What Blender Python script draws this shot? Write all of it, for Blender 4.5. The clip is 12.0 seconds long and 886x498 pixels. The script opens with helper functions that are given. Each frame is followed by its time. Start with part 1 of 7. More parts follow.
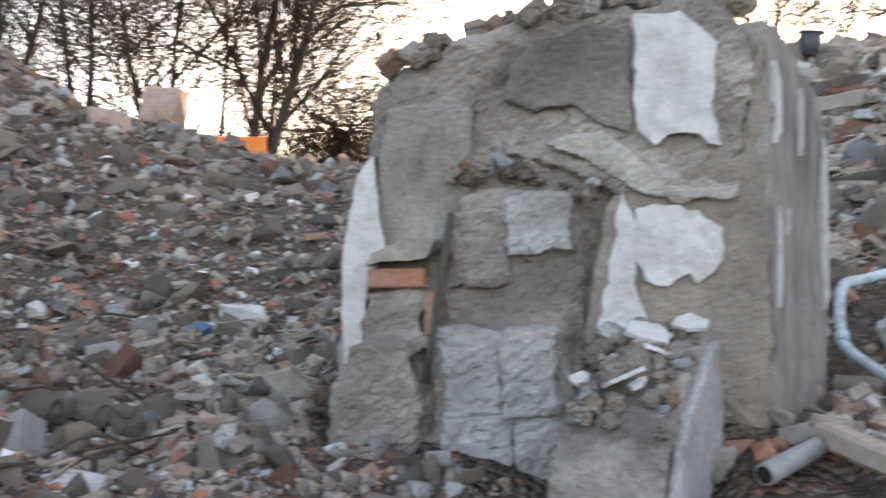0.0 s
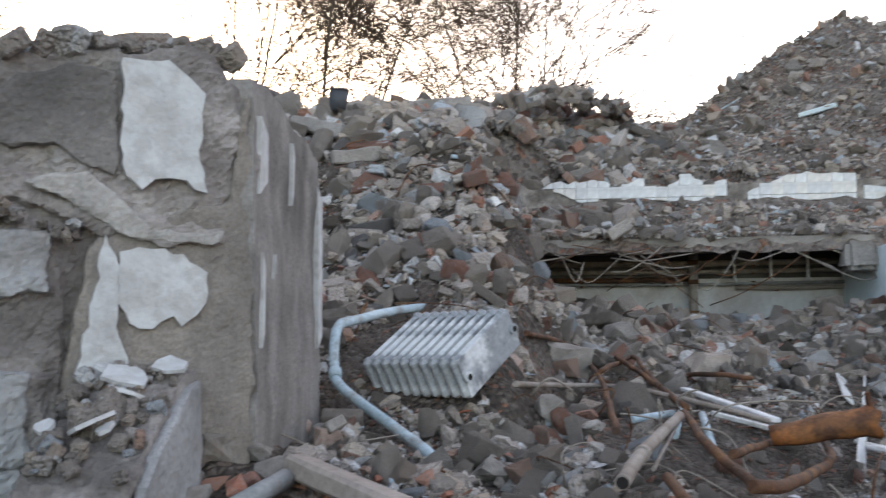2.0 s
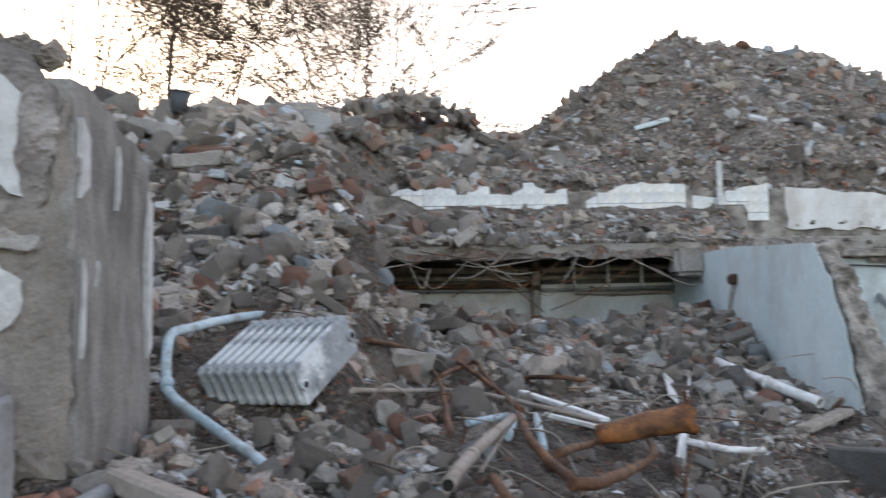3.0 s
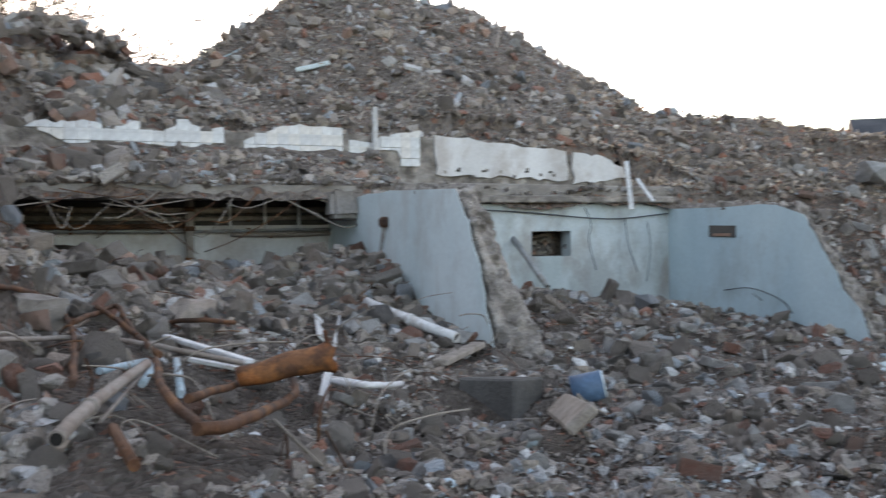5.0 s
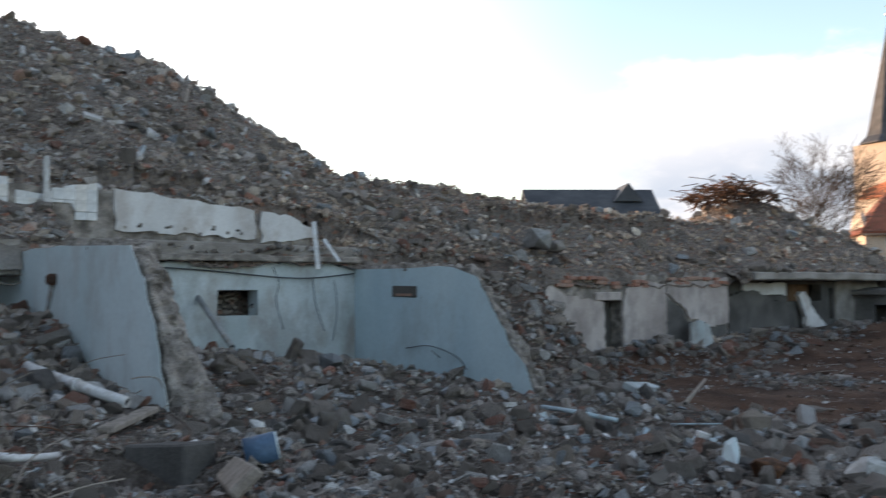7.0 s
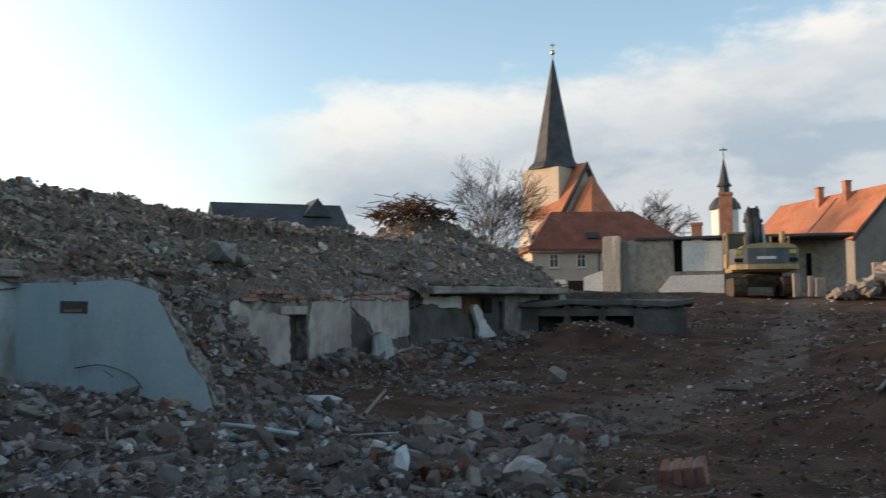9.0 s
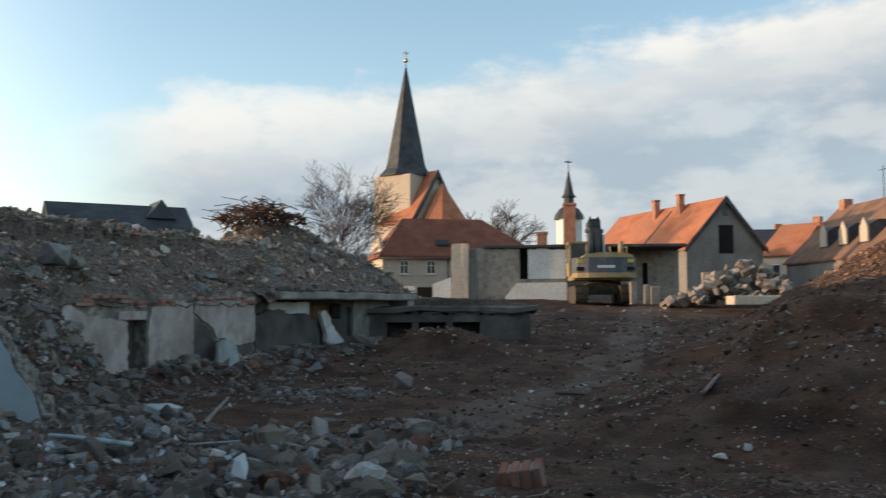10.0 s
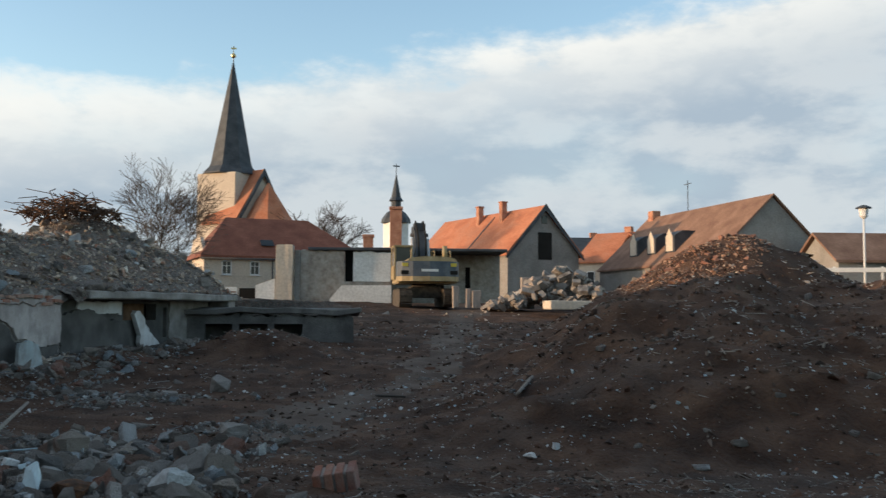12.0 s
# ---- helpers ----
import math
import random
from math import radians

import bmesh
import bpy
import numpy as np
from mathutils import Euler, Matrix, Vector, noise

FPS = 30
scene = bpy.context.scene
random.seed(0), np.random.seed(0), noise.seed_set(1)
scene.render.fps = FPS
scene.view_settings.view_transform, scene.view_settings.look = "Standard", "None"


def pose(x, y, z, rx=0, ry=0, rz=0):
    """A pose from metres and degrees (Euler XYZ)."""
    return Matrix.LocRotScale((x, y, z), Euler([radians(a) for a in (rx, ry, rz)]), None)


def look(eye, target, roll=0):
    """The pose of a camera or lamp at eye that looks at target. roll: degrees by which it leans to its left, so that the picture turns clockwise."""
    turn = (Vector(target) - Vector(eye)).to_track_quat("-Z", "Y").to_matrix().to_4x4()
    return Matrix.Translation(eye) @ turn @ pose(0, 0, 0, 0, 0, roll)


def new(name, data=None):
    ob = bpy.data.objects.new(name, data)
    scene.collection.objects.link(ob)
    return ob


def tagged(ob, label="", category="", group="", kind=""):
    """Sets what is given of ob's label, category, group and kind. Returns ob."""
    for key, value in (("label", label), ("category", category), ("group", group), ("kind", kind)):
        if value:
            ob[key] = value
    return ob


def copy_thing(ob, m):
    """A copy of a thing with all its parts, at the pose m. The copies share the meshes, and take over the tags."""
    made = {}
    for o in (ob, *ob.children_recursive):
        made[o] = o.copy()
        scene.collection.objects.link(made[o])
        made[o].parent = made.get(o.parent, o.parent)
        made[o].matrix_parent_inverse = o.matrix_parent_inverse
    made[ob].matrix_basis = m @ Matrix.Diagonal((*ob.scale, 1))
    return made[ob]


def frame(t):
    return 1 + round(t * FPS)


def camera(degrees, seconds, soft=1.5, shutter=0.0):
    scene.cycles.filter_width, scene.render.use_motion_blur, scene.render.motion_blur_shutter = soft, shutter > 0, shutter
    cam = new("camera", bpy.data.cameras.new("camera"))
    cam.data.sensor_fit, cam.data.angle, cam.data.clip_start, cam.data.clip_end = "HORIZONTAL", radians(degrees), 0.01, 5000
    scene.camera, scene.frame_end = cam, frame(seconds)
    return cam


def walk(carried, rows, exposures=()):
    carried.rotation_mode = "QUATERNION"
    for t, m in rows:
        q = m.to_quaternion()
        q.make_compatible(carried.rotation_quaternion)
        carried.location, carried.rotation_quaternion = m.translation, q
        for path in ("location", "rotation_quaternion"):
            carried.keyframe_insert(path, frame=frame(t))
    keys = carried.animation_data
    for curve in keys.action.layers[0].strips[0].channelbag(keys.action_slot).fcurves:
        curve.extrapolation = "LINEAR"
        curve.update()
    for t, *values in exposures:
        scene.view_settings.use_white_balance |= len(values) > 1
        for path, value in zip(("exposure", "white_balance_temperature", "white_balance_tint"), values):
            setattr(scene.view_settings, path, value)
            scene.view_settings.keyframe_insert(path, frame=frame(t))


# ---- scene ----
cam = camera(50.9, 12.0, 1.3, 0.5)
METRES, EYE, TILT, LEAN, TURN = 0.9, 1.6, 0.6, 1.1, 0.0
ROWS = [
    (0.0, 0.0, 0.0, 0.0, 0.0, 0.0, 0.0),
    (0.5, 0.0667, -0.0578, 0.0103, -8.08, 0.51, -1.19),
    (1.0, 0.1555, -0.0952, 0.0109, -15.87, 0.61, -1.38),
    (1.5, 0.1995, -0.1269, 0.018, -22.2, 1.5, -1.19),
    (2.0, 0.2288, -0.1515, 0.0195, -26.63, 2.49, -0.56),
    (2.5, 0.2473, -0.1734, 0.0243, -31.02, 2.78, -0.8),
    (3.0, 0.2867, -0.2136, 0.0214, -35.64, 2.94, -0.24),
    (3.5, 0.3549, -0.2319, 0.0142, -41.08, 2.2, -0.42),
    (3.7, 0.37, -0.2345, 0.0135, -41.5, 2.37, -0.42),
    (5.3, 0.43, -0.2475, 0.0112, -59.3, 0.4, -0.7),
    (5.5, 0.4302, -0.2548, 0.0111, -60.87, 1.56, -0.76),
    (6.0, 0.4273, -0.3237, 0.0058, -65.1, 2.02, -0.64),
    (6.5, 0.4382, -0.3485, 0.0116, -69.23, 2.58, -0.75),
    (7.0, 0.4463, -0.3894, 0.0227, -74.57, 3.35, -0.69),
    (7.5, 0.4571, -0.4228, 0.018, -80.89, 3.68, -0.13),
    (7.7, 0.4575, -0.432, 0.0183, -83.3, 3.4, -0.1),
    (9.3, 0.4535, -0.4945, 0.0219, -96.05, 4.63, 0.0),
    (9.5, 0.4527, -0.5026, 0.0223, -98.08, 4.68, -0.01),
    (10.0, 0.4332, -0.5404, 0.0204, -102.63, 4.73, -0.1),
    (10.5, 0.4228, -0.5716, 0.0243, -106.87, 5.3, -0.22),
    (11.0, 0.4196, -0.5915, 0.0277, -110.26, 5.08, -0.03),
    (11.5, 0.4307, -0.5886, 0.0142, -111.36, 5.12, -0.99),
    (12.0, 0.4253, -0.6192, 0.017, -113.32, 4.94, -0.46),
]
walk(cam, [(t, pose(0, 0, EYE, TILT, LEAN, TURN) @ pose(METRES * x, METRES * y, METRES * z, 90 + pitch, roll, yaw)) for t, x, y, z, yaw, pitch, roll in ROWS],
     [(0.0, 1.72, 7450, 19), (0.5, 1.52, 7300, 19), (1.2, 1.42, 7250, 19), (2.5, 1.42, 7250, 19), (5.5, 1.22, 7200, 18), (6.5, 0.76, 6850, 15), (7.5, 0.2, 6500, 11), (9.5, -0.15, 6350, 5), (12.0, -0.13, 6200, 3)])

# ---- world, sun, light ----
SUN_AZ, SUN_EL = 13.0, 5.4
world = bpy.data.worlds.new("sky")
scene.world = world
world.use_nodes = True
wn, wl = world.node_tree.nodes, world.node_tree.links
wn.clear()
SKY, CLOUD, VEIL = 0.29, 1.57, (7.6, 7.4, 7.1, 1)


def wnode(kind, **values):
    n = wn.new(kind)
    for key, value in values.items():
        n.inputs[key].default_value = value
    return n


sky = wn.new("ShaderNodeTexSky")
sky.sky_type, sky.sun_disc = "NISHITA", False
sky.sun_elevation, sky.sun_rotation = radians(12), radians(SUN_AZ)
sky.air_density, sky.dust_density, sky.ozone_density = 1.0, 1.2, 1.0
coord = wn.new("ShaderNodeTexCoord")
split = wn.new("ShaderNodeSeparateXYZ")
wl.new(coord.outputs["Generated"], split.inputs[0])


def wmath(op, a, b=0.0, c=0.0):
    n = wn.new("ShaderNodeMath")
    n.operation = op
    for i, v in enumerate((a, b, c)):
        if isinstance(v, (int, float)):
            n.inputs[i].default_value = v
        else:
            wl.new(v, n.inputs[i])
    return n.outputs[0]


def wrange(v, a, b):
    n = wn.new("ShaderNodeMapRange")
    n.interpolation_type = "SMOOTHSTEP"
    wl.new(v, n.inputs["Value"])
    n.inputs["From Min"].default_value, n.inputs["From Max"].default_value = a, b
    return n.outputs[0]


# a bank of broken cloud whose upper rim climbs away from the sun
flat = wn.new("ShaderNodeMapping")
flat.inputs["Scale"].default_value = (4.2, 4.2, 10.0)
wl.new(coord.outputs["Generated"], flat.inputs[0])
puff = wnode("ShaderNodeTexNoise", Scale=1.6, Detail=9.0, Roughness=0.58)
wl.new(flat.outputs[0], puff.inputs["Vector"])
streak = wnode("ShaderNodeTexNoise", Scale=0.55, Detail=5.0, Roughness=0.5)
wl.new(flat.outputs[0], streak.inputs["Vector"])
azimuth = wmath("ARCTAN2", split.outputs[0], split.outputs[1])
rim = wmath("MULTIPLY_ADD", azimuth, 0.147, -0.018)
rim = wmath("MULTIPLY_ADD", puff.outputs[0], 0.16, wmath("ADD", rim, -0.08))
below = wmath("SUBTRACT", rim, split.outputs[2])
bank = wrange(below, -0.012, 0.03)
east = wmath("MULTIPLY", wrange(azimuth, 1.36, 1.54), wrange(azimuth, 3.3, 2.8))
hazy = wmath("MULTIPLY_ADD", wrange(streak.outputs[0], 0.36, 0.58), 0.2, 0.78)
cover = wmath("MULTIPLY", wmath("MULTIPLY", bank, east), wmath("MAXIMUM", hazy, wrange(below, 0.09, 0.0)))
shade = wn.new("ShaderNodeMix")
shade.data_type = "RGBA"
shade.inputs["A"].default_value = (0.72, 0.67, 0.63, 1)
shade.inputs["B"].default_value = (0.31, 0.35, 0.41, 1)
wl.new(wmath("MULTIPLY_ADD", wrange(below, 0.01, 0.11), 0.62, wmath("MULTIPLY", wrange(puff.outputs[0], 0.60, 0.40), 0.42)), shade.inputs["Factor"])
sky_light = wnode("ShaderNodeBackground", Strength=SKY)
# a thin veil whitens the whole vault, most of all low down and towards the sun
veil = wn.new("ShaderNodeMix")
veil.data_type = "RGBA"
wl.new(sky.outputs[0], veil.inputs["A"])
veil.inputs["B"].default_value = VEIL
toward = wmath("COSINE", wmath("SUBTRACT", azimuth, radians(SUN_AZ + 15)))
low = wrange(split.outputs[2], 0.75, 0.0)
wl.new(wmath("MULTIPLY", low, wmath("MULTIPLY_ADD", wrange(toward, 0.53, 1.0), 0.8, 0.03)), veil.inputs["Factor"])
# the unseen vault overhead is greyed to take some blue from the ambient light
haze = wnode("ShaderNodeHueSaturation", Saturation=0.68, Value=0.94)
wl.new(veil.outputs["Result"], haze.inputs["Color"])
wl.new(wrange(split.outputs[2], 0.38, 0.6), haze.inputs["Fac"])
wl.new(haze.outputs[0], sky_light.inputs[0])
cloud_light = wnode("ShaderNodeBackground", Strength=CLOUD)
wl.new(shade.outputs["Result"], cloud_light.inputs[0])
both = wn.new("ShaderNodeMixShader")
wl.new(cover, both.inputs[0])
wl.new(sky_light.outputs[0], both.inputs[1])
wl.new(cloud_light.outputs[0], both.inputs[2])
wl.new(both.outputs[0], wn.new("ShaderNodeOutputWorld").inputs[0])

sun = bpy.data.lights.new("sun", "SUN")
sun.energy, sun.angle, sun.color = 5.0, radians(0.6), (1.0, 0.62, 0.36)
sun_az, sun_el = radians(SUN_AZ), radians(SUN_EL)
new("sun", sun).matrix_world = look((0, 0, 60), (-60 * math.sin(sun_az) * math.cos(sun_el), -60 * math.cos(sun_az) * math.cos(sun_el), 60 - 60 * math.sin(sun_el)))

# ---- materials ----
def mat(name, colours, scale=3.0, rough=0.9, bump=0.3, metal=0.0, fine=40.0, stain=None, stain_amount=0.5, stain_scale=1.2, pieces=None, detail=6.0, depth=0.02, drip=1.0, dusty=0.5, grainy=1.0, soot=None, crumbs=0.0):
    """A rough surface: its colours blend over coarse noise, a second noise adds grain and relief. stain: colour of blotches.
    pieces: 'object' or 'island' picks the base colour piece by piece from the colours."""
    m = bpy.data.materials.new(name)
    m.use_nodes = True
    n, l = m.node_tree.nodes, m.node_tree.links
    b = n["Principled BSDF"]
    b.inputs["Roughness"].default_value, b.inputs["Metallic"].default_value = rough, metal
    b.inputs["Specular IOR Level"].default_value = 0.3
    co = n.new("ShaderNodeTexCoord")
    run = n.new("ShaderNodeMapping")
    run.inputs["Scale"].default_value = (1, 1, drip)
    l.new(co.outputs["Object"], run.inputs[0])
    coarse = n.new("ShaderNodeTexNoise")
    coarse.inputs["Scale"].default_value, coarse.inputs["Detail"].default_value = scale, detail
    grain = n.new("ShaderNodeTexNoise")
    grain.inputs["Scale"].default_value, grain.inputs["Detail"].default_value = fine, 7.0
    l.new(run.outputs[0], coarse.inputs["Vector"])
    l.new(co.outputs["Object"], grain.inputs["Vector"])
    ramp = n.new("ShaderNodeValToRGB")
    while len(ramp.color_ramp.elements) < len(colours):
        ramp.color_ramp.elements.new(0.5)
    for i, c in enumerate(colours):
        e = ramp.color_ramp.elements[i]
        e.color = (*c, 1)
        e.position = i / max(1, len(colours) - (0 if pieces else 1)) if pieces else 0.32 + 0.36 * i / max(1, len(colours) - 1)
    if pieces:
        ramp.color_ramp.interpolation = "CONSTANT"
        if pieces == "object":
            l.new(n.new("ShaderNodeObjectInfo").outputs["Random"], ramp.inputs[0])
        else:
            l.new(n.new("ShaderNodeNewGeometry").outputs["Random Per Island"], ramp.inputs[0])
    else:
        l.new(coarse.outputs[0], ramp.inputs[0])
    colour = ramp.outputs[0]

    def mix(factor, a, c, mode="MIX"):
        x = n.new("ShaderNodeMix")
        x.data_type, x.blend_type = "RGBA", mode
        for socket, v in (("Factor", factor), ("A", a), ("B", c)):
            if isinstance(v, (int, float)):
                x.inputs[socket].default_value = v
            elif isinstance(v, tuple):
                x.inputs[socket].default_value = (*v, 1)
            else:
                l.new(v, x.inputs[socket])
        return x.outputs["Result"]

    def span(v, lo, hi, a, c):
        x = n.new("ShaderNodeMapRange")
        l.new(v, x.inputs["Value"])
        for key, value in (("From Min", lo), ("From Max", hi), ("To Min", a), ("To Max", c)):
            x.inputs[key].default_value = value
        return x.outputs[0]

    if pieces:
        dust = span(coarse.outputs[0], 0.35, 0.7, 0.1 * dusty, dusty)
        colour = mix(dust, colour, (0.28, 0.248, 0.222))
    if stain:
        blot = n.new("ShaderNodeTexNoise")
        blot.inputs["Scale"].default_value, blot.inputs["Detail"].default_value = stain_scale, 8.0
        blot.inputs["Roughness"].default_value = 0.65
        l.new(run.outputs[0], blot.inputs["Vector"])
        colour = mix(span(blot.outputs[0], 0.5, 0.64, 0.0, stain_amount), colour, stain)
    if soot:
        cloud = n.new("ShaderNodeTexNoise")
        cloud.inputs["Scale"].default_value, cloud.inputs["Detail"].default_value = soot[2], 9.0
        cloud.inputs["Roughness"].default_value = 0.6
        shift = n.new("ShaderNodeMapping")
        shift.inputs["Location"].default_value = (4.3, 1.7, 9.1)
        l.new(run.outputs[0], shift.inputs[0])
        l.new(shift.outputs[0], cloud.inputs["Vector"])
        colour = mix(span(cloud.outputs[0], 0.46, 0.58, 0.0, soot[1]), colour, soot[0])
    bits = None
    if crumbs:
        # crumbs too small to be lifted: each cell a little lighter or darker, and proud
        bits = n.new("ShaderNodeTexVoronoi")
        bits.inputs["Scale"].default_value = crumbs
        l.new(co.outputs["Object"], bits.inputs["Vector"])
        lot = n.new("ShaderNodeSeparateColor")
        l.new(bits.outputs["Color"], lot.inputs[0])
        pale = span(lot.outputs[0], 0.6, 1.0, 0.0, 0.5)
        colour = mix(pale, colour, (0.25, 0.22, 0.195))
        colour = mix(span(lot.outputs[1], 0.78, 0.8, 0.0, 0.7), colour, (0.07, 0.055, 0.045))
        colour = mix(span(lot.outputs[2], 0.94, 0.95, 0.0, 0.6), colour, (0.27, 0.12, 0.075))
    value = span(grain.outputs[0], 0.3, 0.7, 1 - 0.16 * grainy, 1 + 0.14 * grainy)
    grey = n.new("ShaderNodeCombineColor")
    for i in range(3):
        l.new(value, grey.inputs[i])
    colour = mix(1.0, colour, grey.outputs[0], "MULTIPLY")
    l.new(colour, b.inputs["Base Color"])
    if bump:
        add = n.new("ShaderNodeMath")
        add.operation = "MULTIPLY_ADD"
        l.new(coarse.outputs[0], add.inputs[0])
        add.inputs[1].default_value = 2.0
        if bits:
            proud = n.new("ShaderNodeMath")
            proud.operation = "MULTIPLY_ADD"
            l.new(bits.outputs["Distance"], proud.inputs[0])
            proud.inputs[1].default_value = -2.2
            l.new(grain.outputs[0], proud.inputs[2])
            l.new(proud.outputs[0], add.inputs[2])
        else:
            l.new(grain.outputs[0], add.inputs[2])
        relief = n.new("ShaderNodeBump")
        relief.inputs["Strength"].default_value, relief.inputs["Distance"].default_value = bump, depth
        l.new(add.outputs[0], relief.inputs["Height"])
        l.new(relief.outputs[0], b.inputs["Normal"])
    return m


G1, G2, G3 = (0.30, 0.26, 0.228), (0.20, 0.172, 0.148), (0.38, 0.345, 0.312)
TAN, RED, WHITE, DARK, BLUEGREY = (0.36, 0.305, 0.25), (0.27, 0.125, 0.085), (0.58, 0.58, 0.57), (0.14, 0.135, 0.13), (0.33, 0.37, 0.40)
PIECES = [G1, G2, TAN, G1, G3, DARK, G2, RED, G3, G1, BLUEGREY, G2, TAN, (0.33, 0.26, 0.21), G1, (0.52, 0.51, 0.49), G2, G3, G1, (0.31, 0.19, 0.14), TAN, G2, G1, WHITE]
chunk_mat = mat("broken_concrete", PIECES, 3.0, 0.95, 0.9, depth=0.08, pieces="object", fine=55)
gravel_mat = mat("rubble_pieces", PIECES, 7.0, 0.95, 0.8, depth=0.05, pieces="island", fine=50)
GREYS = [tuple(c * 0.8 for c in p) for p in (G1, G2, BLUEGREY, G3, G1, DARK, TAN, G3, BLUEGREY, G2, (0.45, 0.47, 0.48), G1, G3, RED, G2, DARK, G3, (0.7, 0.7, 0.69))]
greychunk_mat = mat("grey_rubble_pieces", GREYS, 7.0, 0.95, 0.8, depth=0.05, pieces="island", fine=50)
brick_mat = mat("red_brick", [(0.29, 0.105, 0.06), (0.33, 0.145, 0.09), (0.24, 0.10, 0.07), (0.33, 0.19, 0.135)], 7.0, 0.9, 0.4, pieces="object")
plaster_bit_mat = mat("white_plaster_bits", [(0.70, 0.71, 0.71), (0.60, 0.62, 0.63), (0.76, 0.75, 0.73)], 7.0, 0.85, 0.2, pieces="object")
rubble_ground = mat("rubble_fines", [(0.05, 0.041, 0.033), (0.095, 0.078, 0.064), (0.155, 0.132, 0.112)], 2.2, 0.97, 0.8, fine=28, stain=(0.22, 0.15, 0.115), stain_amount=0.5, stain_scale=0.8, depth=0.05, crumbs=30.0)
dusty_ground = mat("dusty_rubble_fines", [(0.11, 0.091, 0.076), (0.18, 0.152, 0.13), (0.25, 0.216, 0.187)], 1.6, 0.97, 0.8, fine=24, stain=(0.22, 0.145, 0.105), stain_amount=0.6, stain_scale=0.6, depth=0.05, crumbs=14.0)
dirt_ground = mat("brown_earth", [(0.036, 0.0175, 0.0095), (0.074, 0.038, 0.0225), (0.128, 0.074, 0.047)], 1.4, 0.97, 1.0, detail=10, fine=18, stain=(0.105, 0.08, 0.066), stain_amount=0.4, stain_scale=0.5, depth=0.06)
clod_mat = mat("earth_clod_pieces", [(0.03, 0.018, 0.012), (0.07, 0.042, 0.029), (0.10, 0.05, 0.032), (0.055, 0.034, 0.024), (0.14, 0.105, 0.083), (0.045, 0.026, 0.018), (0.085, 0.056, 0.04)], 7.0, 0.97, 0.6, pieces="island", fine=40, dusty=0.06)
track_ground = mat("trodden_earth", [(0.08, 0.054, 0.039), (0.115, 0.083, 0.064), (0.15, 0.115, 0.092)], 0.9, 0.95, 0.6, fine=22, stain=(0.055, 0.036, 0.026), stain_amount=0.5, stain_scale=1.1, depth=0.03)
concrete_mat = mat("weathered_concrete", [(0.18, 0.16, 0.142), (0.275, 0.25, 0.226), (0.35, 0.325, 0.30)], 2.4, 0.93, 0.6, fine=45, stain=(0.15, 0.135, 0.12), stain_amount=0.55, stain_scale=1.6)
blue_wall_mat = mat("pale_blue_wall_paint", [(0.58, 0.685, 0.705), (0.66, 0.755, 0.775), (0.71, 0.795, 0.81)], 0.9, 0.8, 0.15, fine=24, stain=(0.45, 0.45, 0.43), stain_amount=0.45, stain_scale=1.5, drip=0.6, grainy=0.35)
deep_blue_mat = mat("light_blue_wall_paint", [(0.42, 0.545, 0.60), (0.49, 0.61, 0.655), (0.55, 0.66, 0.70)], 0.8, 0.8, 0.15, fine=24, stain=(0.33, 0.37, 0.38), stain_amount=0.45, stain_scale=1.3, drip=0.6, grainy=0.35)
white_wall_mat = mat("dirty_white_wall_paint", [(0.34, 0.39, 0.395), (0.44, 0.495, 0.505), (0.52, 0.57, 0.575)], 1.1, 0.85, 0.2, fine=24, stain=(0.28, 0.255, 0.23), stain_amount=0.65, stain_scale=1.7, drip=0.55, grainy=0.4, soot=((0.20, 0.185, 0.17), 0.4, 2.4))
plaster_mat = mat("white_plaster", [(0.47, 0.475, 0.475), (0.52, 0.525, 0.522), (0.56, 0.563, 0.56)], 3.0, 0.85, 0.5, fine=26, stain=(0.38, 0.355, 0.33), stain_amount=0.35, stain_scale=5, grainy=0.3, soot=((0.30, 0.28, 0.26), 0.4, 13.0))
beige_wall_mat = mat("grey_beige_render", [(0.24, 0.20, 0.172), (0.335, 0.285, 0.25), (0.40, 0.35, 0.31)], 1.5, 0.92, 0.4, fine=30, stain=(0.17, 0.15, 0.13), stain_amount=0.7, stain_scale=1.4, drip=0.4)
pink_render_mat = mat("pale_pinkish_render", [(0.31, 0.265, 0.243), (0.42, 0.368, 0.34), (0.50, 0.45, 0.42)], 1.1, 0.92, 0.25, fine=24, stain=(0.18, 0.155, 0.14), stain_amount=0.65, stain_scale=1.3, drip=0.6, grainy=0.5, soot=((0.22, 0.195, 0.18), 0.5, 3.0))

chalky_mat = mat("grimy_white_plaster", [(0.52, 0.51, 0.50), (0.62, 0.615, 0.605), (0.68, 0.675, 0.665)], 1.6, 0.88, 0.2, fine=24, stain=(0.36, 0.30, 0.26), stain_amount=0.5, stain_scale=2.2, drip=0.7, grainy=0.4)

# ---- helpers for building ----
def link_mesh(name, mesh, material, parent=None, label="", m=None):
    ob = new(name, mesh)
    if material:
        mesh.materials.clear()
        mesh.materials.append(material)
    if parent:
        ob.parent = parent
    if m is not None:
        ob.matrix_local = m
    if label:
        tagged(ob, label)
    return ob


def part(name, bm, material, parent=None, label="", m=None, smooth=False):
    """Links a bmesh as one mesh object under a thing or a part."""
    mesh = bpy.data.meshes.new(name)
    bm.to_mesh(mesh)
    bm.free()
    if smooth:
        mesh.shade_smooth()
    return link_mesh(name, mesh, material, parent, label, m)


